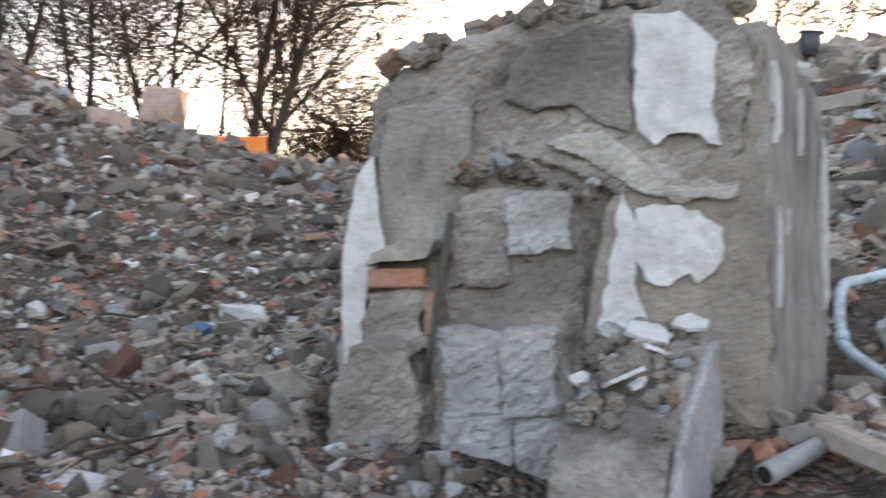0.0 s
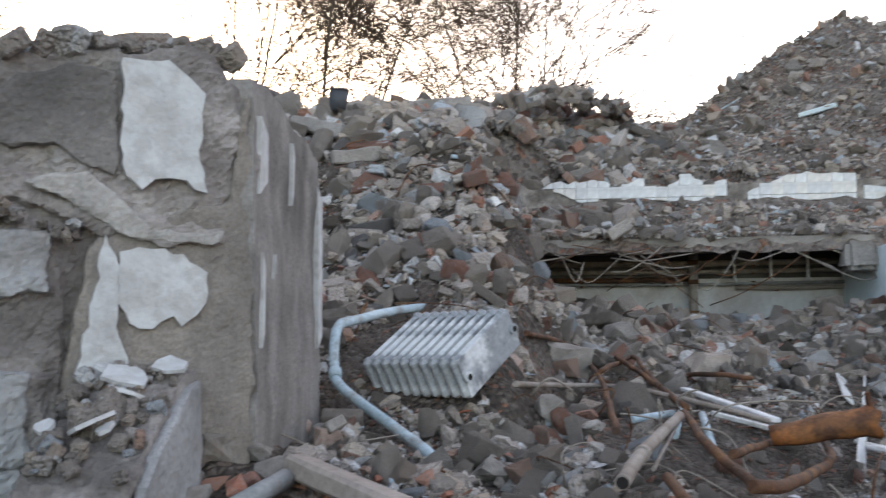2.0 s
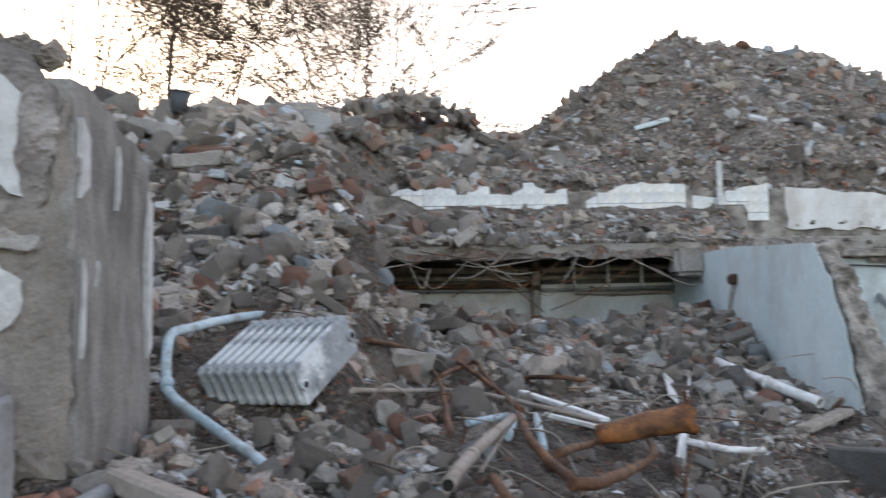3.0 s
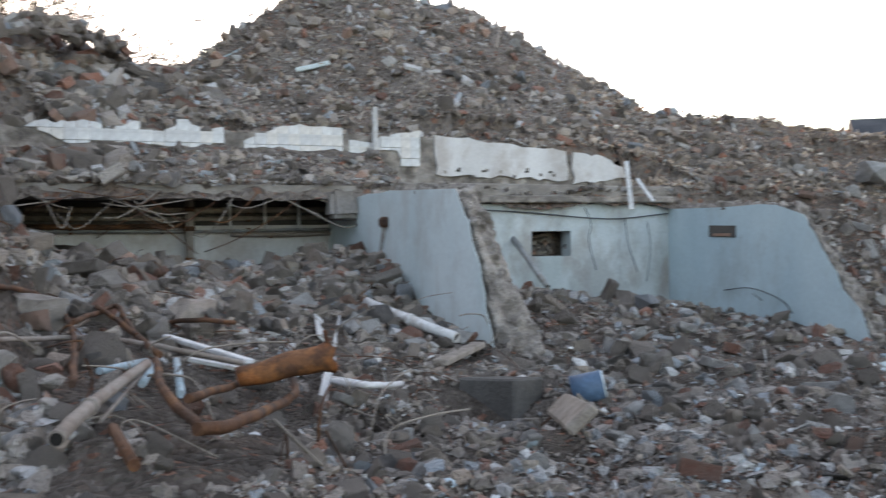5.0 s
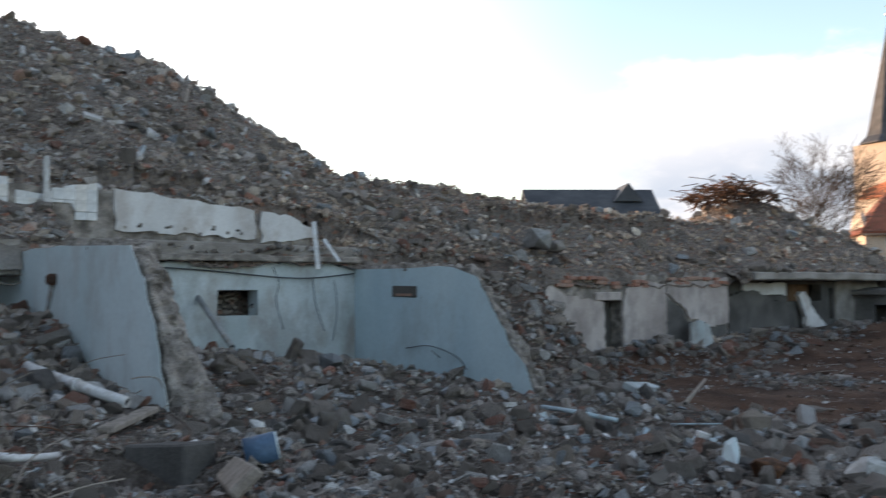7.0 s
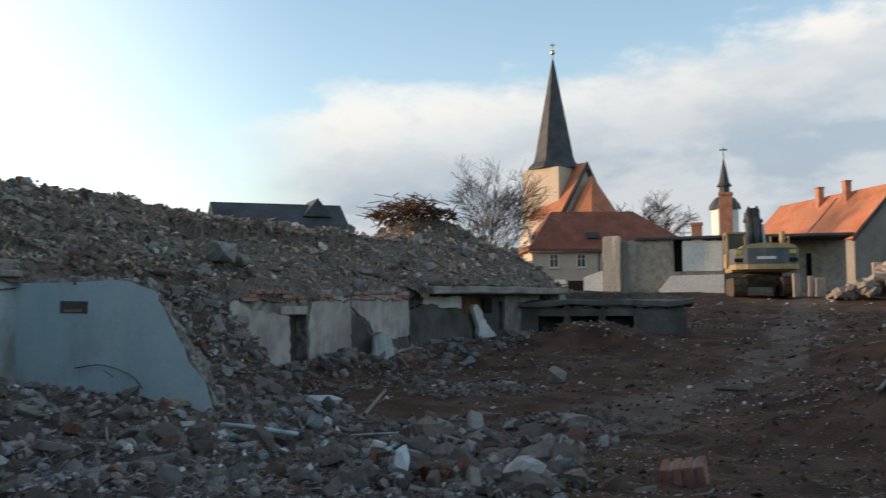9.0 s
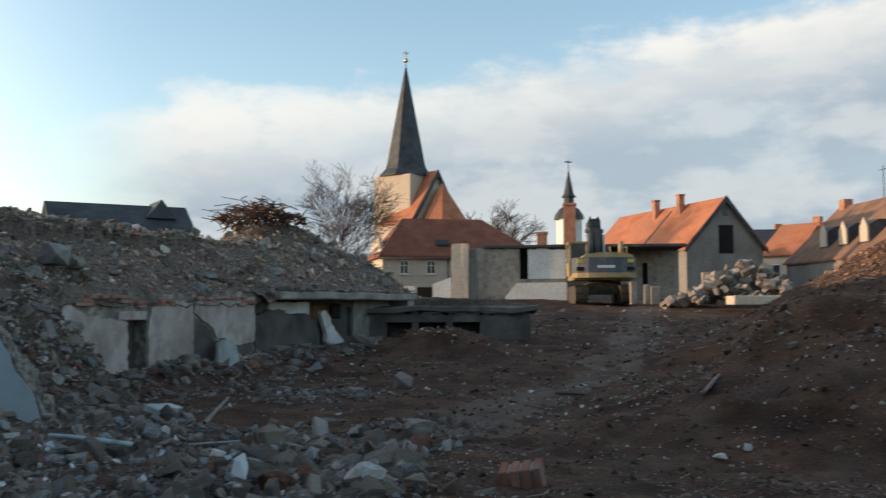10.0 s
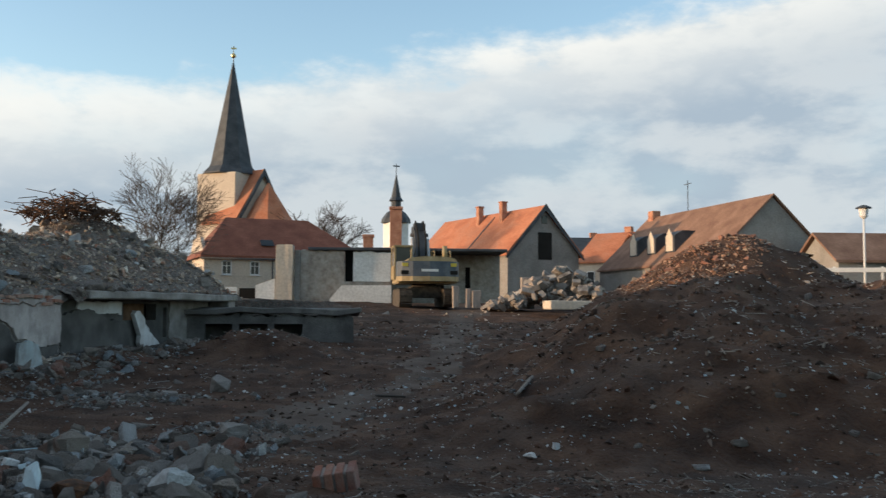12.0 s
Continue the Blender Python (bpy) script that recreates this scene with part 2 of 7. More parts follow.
def thing(name, label, category, m=None, group="", kind=""):
    ob = new(name)
    ob.empty_display_size = 0.2
    if m is not None:
        ob.matrix_world = m
    return tagged(ob, label, category, group, kind)


def box(x0, x1, y0, y1, z0, z1, bevel=0.0, cuts=0, rough=0.0, seed=0, bm=None):
    """A block between limits, its edges bevelled, its faces cut finer and knocked about by rough metres."""
    bm = bm or bmesh.new()
    r = bmesh.ops.create_cube(bm, size=1)
    bmesh.ops.transform(bm, verts=r["verts"], matrix=Matrix.LocRotScale(((x0 + x1) / 2, (y0 + y1) / 2, (z0 + z1) / 2), None, (x1 - x0, y1 - y0, z1 - z0)))
    if bevel:
        edges = {e for v in r["verts"] for e in v.link_edges}
        bmesh.ops.bevel(bm, geom=list(edges), offset=bevel, segments=2 if bevel > 0.03 else 1, affect="EDGES")
    if cuts:
        bmesh.ops.subdivide_edges(bm, edges=bm.edges[:], cuts=cuts, use_grid_fill=True)
    if rough:
        for v in bm.verts:
            v.co += noise.noise_vector(v.co * 2.3 + Vector((seed * 7.1, 3, 1))) * rough + noise.noise_vector(v.co * 7 + Vector((seed * 3.3, 0, 9))) * rough * 0.45
    return bm


def prism(points, z0, z1, axis="z", bm=None):
    """An outline pulled along an axis between two levels; outline in the other two axes."""
    bm = bm or bmesh.new()
    rings = []
    for z in (z0, z1):
        rings.append([bm.verts.new({"z": (a, b, z), "y": (a, z, b), "x": (z, a, b)}[axis]) for a, b in points])
    k = len(points)
    made = [bm.faces.new(rings[0][::-1]), bm.faces.new(rings[1])]
    for i in range(k):
        made.append(bm.faces.new((rings[0][i], rings[0][(i + 1) % k], rings[1][(i + 1) % k], rings[1][i])))
    bmesh.ops.recalc_face_normals(bm, faces=made)
    return bm


def tube(points, radius, sides=10, bm=None, taper=None, caps=True):
    """A round bar along points; taper gives the radius at each point."""
    bm = bm or bmesh.new()
    pts = [Vector(p) for p in points]
    rings, side = [], None
    for i, p in enumerate(pts):
        d = (pts[min(i + 1, len(pts) - 1)] - pts[max(i - 1, 0)]).normalized()
        side = d.orthogonal().normalized() if side is None else (side - d * side.dot(d)).normalized()
        up = d.cross(side)
        r = taper[i] if taper else radius
        rings.append([bm.verts.new(p + (side * math.cos(a) + up * math.sin(a)) * r) for a in (2 * math.pi * j / sides for j in range(sides))])
    for a, b in zip(rings, rings[1:]):
        for j in range(sides):
            bm.faces.new((a[j], a[(j + 1) % sides], b[(j + 1) % sides], b[j])).smooth = True
    if caps:
        bm.faces.new(rings[0][::-1]), bm.faces.new(rings[-1])
    return bm


# ---- the ground ----
FACADE = pose(6.3, 9.6, 0, 0, 0, -34.6)  # x along the cellar front, y into the building
FC, FS = math.cos(radians(-34.6)), math.sin(radians(-34.6))


def along(x, y):
    """Plan place in the cellar front's own axes: along it, and into the building."""
    return (x - 6.3) * FC + (y - 9.6) * FS, -(x - 6.3) * FS + (y - 9.6) * FC


def plan(s, w):
    return 6.3 + s * FC - w * FS, 9.6 + s * FS + w * FC


def sm(a, b, v):
    k = np.clip((v - a) / (b - a), 0, 1)
    return k * k * (3 - 2 * k)


def hashed(i, j, seed):
    v = np.sin(i * 127.1 + j * 311.7 + seed * 74.7) * 43758.5453
    return v - np.floor(v)


def vnoise(x, y, seed=0):
    """Smooth noise between -1 and 1 over the plan."""
    i, j = np.floor(x), np.floor(y)
    u, v = x - i, y - j
    u, v = u * u * (3 - 2 * u), v * v * (3 - 2 * v)
    a = hashed(i, j, seed) * (1 - u) + hashed(i + 1, j, seed) * u
    b = hashed(i, j + 1, seed) * (1 - u) + hashed(i + 1, j + 1, seed) * u
    return (a * (1 - v) + b * v) * 2 - 1


def smax(a, b, k=0.3):
    h = np.clip(0.5 + 0.5 * (a - b) / k, 0, 1)
    return b + (a - b) * h + k * h * (1 - h)


def earth(x, y):
    """How much of the ground is bare brown earth (1) rather than rubble (0)."""
    s, w = along(x, y)
    edge = np.interp(x, (5, 7.6, 9.65, 12.2, 13.4, 15, 20, 40, 60), (-1.3, -1.7, -2.2, -3.3, -1.6, 0.4, 3.7, 16, 28)) + 0.35 * vnoise(x * 0.6, y * 0.6, 3) + 0.25 * vnoise(x * 1.9, y * 1.9, 4)
    lane = sm(0.4, -0.4, y - edge) * sm(1.0, -0.4, w) * (1 - sm(-2.2, -1.0, w) * sm(14.5, 13.5, s))
    upper = sm(40, 46, np.hypot(x, y)) * 0.6
    return np.clip(np.maximum(lane, upper), 0, 1)


def ground_height(x, y, rough=True):
    s, w = along(x, y)
    d = np.hypot(x, y)
    # the cellar floor under its rubble, and the ramp up to the yard
    floor = 0.95 - 0.11 * np.clip(s, -1, 12)
    ahead = 0.92 * x - 0.39 * y
    floor = floor + 0.45 * sm(-6.0, -1.0, w) * sm(13.5, 11, s)
    z = floor + 2.04 * np.clip((ahead - 13) / 30, 0, 1) ** 1.3 + 0.5 * np.exp(-((w - 0.7) / 0.9) ** 2) * sm(12.5, 14, s) * sm(27, 19, s)
    z = z + 0.12 * vnoise(x * 0.45, y * 0.45, 1) * sm(2, 6, d)
    z = z + sm(4.15, 3.95, s) * (0.34 * np.exp(-((s - 3.8) / 0.8) ** 2) * sm(-3.4, -1.2, w) + 0.03 * sm(-2.5, 0.2, w)) * sm(-2.0, 0.0, s)
    # heap on the sun's side
    bow = 0.022 * np.clip(-x, 0, 12) ** 2
    heap = 0.35 + 0.20 * y - 0.06 * x + bow
    heap = np.minimum(heap, 2.70 - 0.06 * (x + 2) + 1.6 * bow + 0.22 * vnoise(x * 0.5, y * 0.5, 5)) - 0.10 * np.clip(y - 17, 0, 20)
    heap = heap - 0.9 * sm(0.5, 3.5, x)
    z = smax(z, heap, 0.3)
    # steep slope of broken slabs beside the cellar front
    bank = np.minimum(1.0 + 0.50 * (w + 7.1), 3.40 + 0.17 * (w + 1.9)) + 0.22 * vnoise(x * 0.8, y * 0.8, 7)
    step = 1.5 + 1.3 * sm(13.2, 14.0, s) * sm(29.2, 28.9, s)
    cut = 5.5 * sm(-0.9, 1.6, s + 0.16 * (w + 1.0))
    bank = bank - np.where(w < step, cut, 1.7 * sm(0.4, 3.6, s) + 5.0 * sm(2.5, 6.0, s) + 1.1 * sm(3.4, 1.5, w) * sm(-0.4, 1.0, s)) - 1.6 * sm(-4, -12, s)
    bank = np.where(w > 3.5, np.minimum(bank, 4.5), bank) - 0.25 * np.clip(w - 6, 0, 30)
    bank = np.where(w >= step, np.minimum(bank, 3.0 + 0.55 * (w - 1.5) + 3.0 * sm(0.6, -1.2, s)), bank)
    z = smax(z, bank, 0.25)
    # rubble spilled down between the blue wall and the door wall
    spill = 2.3 - 0.85 * (1.3 - w) - 3.0 * (1 - sm(9.2, 10.6, s) * sm(13.9, 13.2, s))
    z = np.where(w < step, smax(z, spill, 0.2), z)
    # rubble over the building behind the cellar front
    tiled = sm(9.6, 8.4, s)
    top = (2.15 + 0.75 * tiled) + (0.62 - 0.12 * tiled) * (w - 1.0)
    ridge = 4.22 - 0.06 * np.clip(s, 0, 8) - 0.022 * np.clip(s - 8, 0, 30) + 0.25 * vnoise(s * 0.6, w * 0.6, 9) + 1.1 * np.exp(-((s - 28.0) / 2.2) ** 2 - ((w - 5.6) / 2.2) ** 2)
    top = np.minimum(top, ridge)
    crest = np.interp(s, (0.5, 2.3, 4.1, 5.75, 7.8, 9.1, 10.2, 11.4, 13.5, 16, 24), (3.2, 4.75, 6.0, 6.95, 6.7, 6.55, 6.02, 5.55, 4.45, 3.9, 3.6))
    peak = crest - 0.58 * np.sqrt((w - 8.0) ** 2 + 0.3) + 0.08 + 0.25 * vnoise(s * 0.5 + 4, w * 0.5, 11)
    top = smax(top, peak, 0.35)
    top = top - 0.45 * np.clip(w - 10, 0, 20)
    top = top - 3.0 * sm(29.5, 32.5, s) - 2.5 * sm(-8, -16, s)
    top = np.maximum(top, 1.9)
    z = np.where(w > step, np.where((s > -2.5), np.maximum(z, top), np.maximum(z, top * sm(-12, -2.5, s))), z)
    # heap of earth, tipped on a bank
    p, q = 0.755 * x - 0.656 * y, -0.656 * x - 0.755 * y  # p runs out towards the heap, q along its front
    tip = 2.3 * np.clip((p + 0.7 * vnoise(x * 0.4, y * 0.4, 13) - 10.6) / 8.6, 0, 1) ** 0.85 * sm(-5.2, 0.6, q + 0.05 * p) * (1 + 0.12 * vnoise(q * 0.8, p * 0.22, 75)) + 0.05 + sm(9, 14, p) * sm(-7, -2, q) * (0.2 * vnoise(x * 0.7, y * 0.7, 71) + 0.12 * vnoise(x * 1.7, y * 1.7, 73) + 0.05 * vnoise(x * 4.1, y * 4.1, 74))
    cone = 3.75 - 0.52 * np.sqrt((x - 19.2) ** 2 + (y + 16.9) ** 2 + 0.15) + 0.12 * vnoise(x * 1.1, y * 1.1, 15)
    tip = smax(tip + floor * 0.7, cone, 0.25)
    tip = tip - 0.05 * np.clip(p - 27, 0, 60)
    z = np.where(w < 0, smax(z, tip, 0.2), z)
    z = z + 0.6 * np.exp(-((x - 26.4) ** 2 + (y + 6.2) ** 2) / 2.8) * (1 + 0.4 * vnoise(x * 1.3, y * 1.3, 81))
    z = z - 0.62 * np.exp(-(d / 1.5) ** 2) - 0.22 * np.exp(-((x - 0.15) ** 2 + (y - 2.55) ** 2) / 0.3)
    z = z - 0.2 * np.exp(-((x - 5.2) ** 2 + (y - 2.5) ** 2) / 0.2)
    # the town's level beyond
    far = sm(44, 52, d)
    z = z * (1 - far) + (np.minimum(z, 2.0) * 0.2 + 1.6) * far
    if rough:
        e = earth(x, y)
        z = z + (1 - 0.3 * e) * (1 - far) * (0.07 * vnoise(x * 2.1, y * 2.1, 17) + 0.045 * vnoise(x * 5.3, y * 5.3, 19) + 0.02 * vnoise(x * 13, y * 13, 21))
    return z


def height(x, y):
    return float(ground_height(np.array([float(x)]), np.array([float(y)]))[0])


def build_ground():
    rings = [0.25 * 1.016 ** i for i in range(354)]
    rings += [rings[-1] * 1.18 ** i for i in range(1, 22)]
    bearings = np.radians(np.concatenate([np.arange(-36, 146, 0.5), np.arange(146, 324, 3.0)]))
    az = len(bearings)
    r, a = np.meshgrid(np.array(rings), bearings, indexing="ij")
    x, y = 0.3 + r * np.sin(a), -0.3 + r * np.cos(a)
    z = ground_height(x.ravel(), y.ravel())
    verts = np.stack([x.ravel(), y.ravel(), z], 1)
    n = len(rings)
    i, j = np.meshgrid(np.arange(n - 1), np.arange(az), indexing="ij")
    j2 = (j + 1) % az
    faces = np.stack([i * az + j, (i + 1) * az + j, (i + 1) * az + j2, i * az + j2], -1).reshape(-1, 4)[:, ::-1]
    mesh = bpy.data.meshes.new("ground")
    mesh.from_pydata(verts.tolist() + [(0.3, -0.3, height(0.3, -0.3))], [], faces.tolist() + [(len(verts), k, (k + 1) % az) for k in range(az)])
    mesh.shade_smooth()
    ob = link_mesh("ground", mesh, rubble_ground)
    mesh.materials.append(dirt_ground)
    mesh.materials.append(track_ground)
    mesh.materials.append(dusty_ground)
    c = verts[faces].mean(1)
    brown = (earth(c[:, 0], c[:, 1]) + 0.25 * vnoise(c[:, 0] * 2, c[:, 1] * 2, 23) > 0.5).astype(np.int32)
    cs, cw = along(c[:, 0], c[:, 1])
    brown[(cw > 1.3 + 0.2 * vnoise(cs * 2, cw * 2, 24)) & (cs > -0.5) & (cs < 31) & (brown == 0)] = 3
    # the trodden way from the ramp into the cellar
    way = np.interp(c[:, 0], (10, 14.5, 17, 19.5, 27.4, 44), (-2.6, -3.9, -5.6, -8.2, -12.6, -21)) - c[:, 1]
    brown[(brown == 1) & (c[:, 0] > 13) & (np.abs(way) + 0.5 * vnoise(c[:, 0] * 0.9, c[:, 1] * 0.9, 77) + 0.35 * vnoise(c[:, 0] * 4, c[:, 1] * 4, 78) < 0.75)] = 2
    mesh.polygons.foreach_set("material_index", np.concatenate([brown, np.zeros(az, np.int32)]))
    return tagged(ob, "uneven ground of crushed rubble and brown earth", "ground", kind="structure")


ground = build_ground()

# ---- the broken cellar front ----
def jag(points, step, amount, seed, loop=True):
    """An outline with its edges broken into uneven steps."""
    rnd, out = random.Random(seed), []
    k = len(points)
    for i in range(k if loop else k - 1):
        a, b = Vector(points[i]), Vector(points[(i + 1) % k])
        n = max(1, int((b - a).length / step))
        for j in range(n):
            p = a.lerp(b, j / n)
            if j:
                p = p + Vector((rnd.uniform(-1, 1), rnd.uniform(-1, 1))) * amount
            out.append((p.x, p.y))
    return out


def wall_holed(s0, s1, z0, z1, holes, w0, w1, seed=0, rough=0.012):
    """A wall along the front between s0 and s1, with oblong holes (s0, s1, z0, z1) through it, its top edge broken."""
    bm, rnd = bmesh.new(), random.Random(seed)
    ss = sorted({s0, s1, *(h[0] for h in holes), *(h[1] for h in holes)})
    for a, b in zip(ss, ss[1:]):
        hs = [h for h in holes if h[0] <= a and h[1] >= b]
        low = z0
        for h in sorted(hs, key=lambda q: q[2]):
            if h[2] > low:
                prism([(a, low), (b, low), (b, h[2]), (a, h[2])], w0, w1, "y", bm)
            low = h[3]
        n = max(1, int((b - a) / 0.18))
        topline = [(b + (a - b) * i / n, z1 + rnd.uniform(-rough, rough) * 3) for i in range(n + 1)]
        prism([(a, low), (b, low), *topline], w0, w1, "y", bm)
    return bm


def structure(name, bm, material, label, m=FACADE, smooth=False):
    return tagged(part(name, bm, material, None, m=m, smooth=smooth), label, "wall", kind="structure")


def knock(bm, amount, size=4.0, seed=0):
    for v in bm.verts:
        v.co += noise.noise_vector(v.co * size + Vector((seed * 5.7, seed, 2))) * amount
    return bm


# plain dark concrete; its tone also carries the shadow of the wall recess
dark_concrete_mat = mat("dark_concrete", [(0.055, 0.051, 0.047), (0.095, 0.09, 0.084), (0.145, 0.137, 0.127)], 1.4, 0.93, 0.5, fine=40, stain=(0.07, 0.068, 0.064), stain_amount=0.6, stain_scale=1.2)
# dark colour standing in for shade in hollows, openings and holes
dark_void_mat = mat("dark_void_shade", [(0.05, 0.047, 0.043), (0.085, 0.078, 0.07), (0.12, 0.11, 0.1)], 2.0, 0.95, 0.4)
brown_plate_mat = mat("brown_plate", [(0.10, 0.055, 0.03), (0.16, 0.09, 0.05), (0.22, 0.13, 0.08)], 3.0, 0.85, 0.3)
structure("wall_1", wall_holed(-0.8, 4.0, -0.4, 1.72, [], 1.1, 1.38, 1, 0.0), chalky_mat, "dirty white plastered cellar wall behind the pipes")
# dirt and the shadow under the slab are both in this strip's colour
structure("wall_2", wall_holed(-0.8, 4.0, 1.723, 2.05, [], 1.1, 1.38, 2, 0.0), dark_void_mat, "dirty upper strip of the cellar wall with shadow in its colour")
structure("wall_3", prism([(1.1, -0.4), (1.1, 2.05), (0.1, 2.05), (-0.6, 1.2), (-0.9, -0.4)], -0.75, -0.5, "x"), concrete_mat, "concrete side wall of the hollow under the slab")
slab_edge = [(-0.7, 1.4), (3.98, 1.4), (3.98, -0.1)] + [(3.8 - 0.3 * i, -0.12 + 0.10 * noise.noise(Vector((i * 0.7, 2, 3)))) for i in range(15)] + [(-0.7, -0.1)]
structure("ceiling_slab", knock(prism(slab_edge, 2.05, 2.2), 0.012), concrete_mat, "broken concrete ceiling slab over the cellar hollow")


grit = {}
for name, size in (("coarse_grit", 0.09), ("fine_grit", 0.022), ("stone_grit", 0.2)):
    grit[name] = bpy.data.textures.new(name, "CLOUDS")
    grit[name].noise_scale, grit[name].noise_depth = size, 4


def weathered(ob, size, amount=1.0, lumpy=0.0):
    """Fuses a part's overlapping lumps and roughens the result like broken masonry."""
    fuse = ob.modifiers.new("fuse", "REMESH")
    fuse.mode, fuse.voxel_size = "VOXEL", size
    for name, depth in (("coarse_grit", 0.045), ("fine_grit", 0.02), *((("stone_grit", lumpy),) if lumpy else ())):
        push = ob.modifiers.new(name, "DISPLACE")
        push.texture, push.strength, push.mid_level, push.texture_coords = grit[name], depth * amount, 0.5, "LOCAL"
    return ob


core_mat = mat("torn_rubble_masonry", [(0.13, 0.113, 0.098), (0.27, 0.242, 0.216), (0.40, 0.37, 0.335)], 6.0, 0.95, 0.7, fine=50, stain=(0.42, 0.36, 0.31), stain_amount=0.5, stain_scale=5.0, soot=((0.10, 0.088, 0.078), 0.6, 4.5))


def partition(name, s0, outline, far_edge, paint, label, seed):
    """A cross wall of masonry, broken off slantwise: the near edge of its paint, and the far edge of its core."""
    wall = thing(name, label, "wall", FACADE, kind="structure")
    near = [Vector(p) for p in outline]
    far = [Vector(p) for p in far_edge]

    def even(line, k):
        """The broken edge resampled to k points."""
        gone = [0.0]
        for p, q in zip(line, line[1:]):
            gone.append(gone[-1] + (q - p).length)
        out = []
        for i in range(k):
            t = gone[-1] * i / (k - 1)
            j = min(len(line) - 2, max(0, sum(1 for g in gone if g <= t) - 1))
            out.append(line[j].lerp(line[j + 1], (t - gone[j]) / max(1e-6, gone[j + 1] - gone[j])))
        return out

    k = 12
    one, two = even(near[2:], k), even(far, k)
    bm = bmesh.new()
    a = [bm.verts.new((s0 - 0.004, *p)) for p in [near[0], near[1], *one]]
    b = [bm.verts.new((s0 + 0.36, *p)) for p in [near[0], near[1], *two]]
    n = len(a)
    bm.faces.new(a), bm.faces.new(b[::-1])
    for i in range(n):
        bm.faces.new((a[i], b[i], b[(i + 1) % n], a[(i + 1) % n]))
    bmesh.ops.recalc_face_normals(bm, faces=bm.faces[:])
    bmesh.ops.triangulate(bm, faces=[f for f in bm.faces if len(f.verts) > 4])
    # stones of the torn edge, fused with the core
    rnd = random.Random(seed)
    for i in range(70):
        j, u, v = rnd.randrange(k - 1), rnd.random(), rnd.uniform(0.05, 0.95)
        p = one[j].lerp(one[j + 1], u).lerp(two[j].lerp(two[j + 1], u), v)
        r = rnd.uniform(0.025, 0.095)
        c = bmesh.ops.create_cube(bm, size=1)
        bmesh.ops.transform(bm, verts=c["verts"], matrix=Matrix.Translation((s0 + 0.03 + v * 0.31, p.x + 0.01, p.y - 0.01)) @ pose(0, 0, 0, rnd.uniform(0, 90), rnd.uniform(0, 90), rnd.uniform(0, 90)) @ Matrix.Diagonal((r * 2.2, r * 1.7, r * 1.3, 1)))
    weathered(part("core", bm, core_mat, wall, "bare rubble masonry of the broken edge"), 0.018, 1.3, 0.05)
    part("paint_skin", prism([*outline[:3], *jag(outline[3:6], 0.33, 0.018, seed + 1, False), *jag(outline[6:], 0.09, 0.03, seed + 2, False), outline[-1]], s0 - 0.062, s0 - 0.057, "x"), paint, wall, "pale blue painted plaster")
    return wall


partition("wall_4", 4.0, [(-4.45, -0.3), (1.08, -0.3), (1.08, 2.04), (-0.4, 2.05), (-1.6, 2.07), (-2.4, 2.02), (-3.52, 2.0), (-3.66, 1.85), (-3.84, 1.7), (-3.9, 1.52), (-4.0, 1.4), (-4.1, 1.2), (-4.18, 0.95), (-4.32, 0.7), (-4.42, 0.3)],
          [(1.06, 2.03), (-1.5, 2.05), (-3.0, 2.03), (-3.35, 1.8), (-3.44, 1.59), (-3.69, 1.28), (-4.04, 0.99), (-4.37, 0.72), (-4.7, 0.3)], blue_wall_mat, "pale blue cellar partition wall broken off in a slant", 5)
partition("wall_5", 9.5, [(-3.2, -0.3), (1.08, -0.3), (1.08, 1.93), (-0.3, 1.92), (-1.1, 1.94), (-1.78, 1.92), (-1.95, 1.78), (-2.12, 1.56), (-2.26, 1.34), (-2.54, 0.97), (-2.66, 0.8), (-2.88, 0.62), (-2.97, 0.41), (-3.15, 0.1)],
          [(1.06, 1.92), (-1.4, 1.92), (-1.6, 1.75), (-1.8, 1.5), (-2.05, 1.25), (-2.3, 0.95), (-2.6, 0.65), (-2.75, 0.4), (-2.95, 0.1)], deep_blue_mat, "light blue painted partition wall with a broken end", 9)
slot = thing("wall_niche", "oblong plate in the dark of a shaded niche, with bare brick", "niche", FACADE, kind="structure")
# flat dark plate on the paint: the niche's shade put into its colour
part("rim", prism([(-0.02, 1.49), (-0.02, 1.66), (-0.62, 1.65), (-0.62, 1.48)], 9.43, 9.437, "x"), dark_void_mat, slot)
part("brick", box(9.42, 9.434, -0.5, -0.12, 1.5, 1.54, 0.003), brick_mat, slot)

structure("wall_6", wall_holed(4.36, 9.5, -0.4, 2.0, [(7.01, 7.67, 1.22, 1.6)], 1.0, 1.3, 3), white_wall_mat, "dirty pale blue back wall with a square opening")
structure("wall_7", wall_holed(6.8, 7.9, 0.9, 1.9, [], 1.75, 1.8, 4), beige_wall_mat, "grey back of the square wall opening")
structure("ledge_1", knock(box(4.4, 9.45, 0.86, 1.0, 2.03, 2.13, 0.015, 6), 0.03, 3), core_mat, "cracked concrete ledge on the wall")
beam = box(-1.5, 9.5, 1.005, 1.25, 2.1, 2.3, 0.02, 6)
structure("ledge_2", knock(beam, 0.03, 2.6), concrete_mat, "concrete floor edge under the tiled wall")

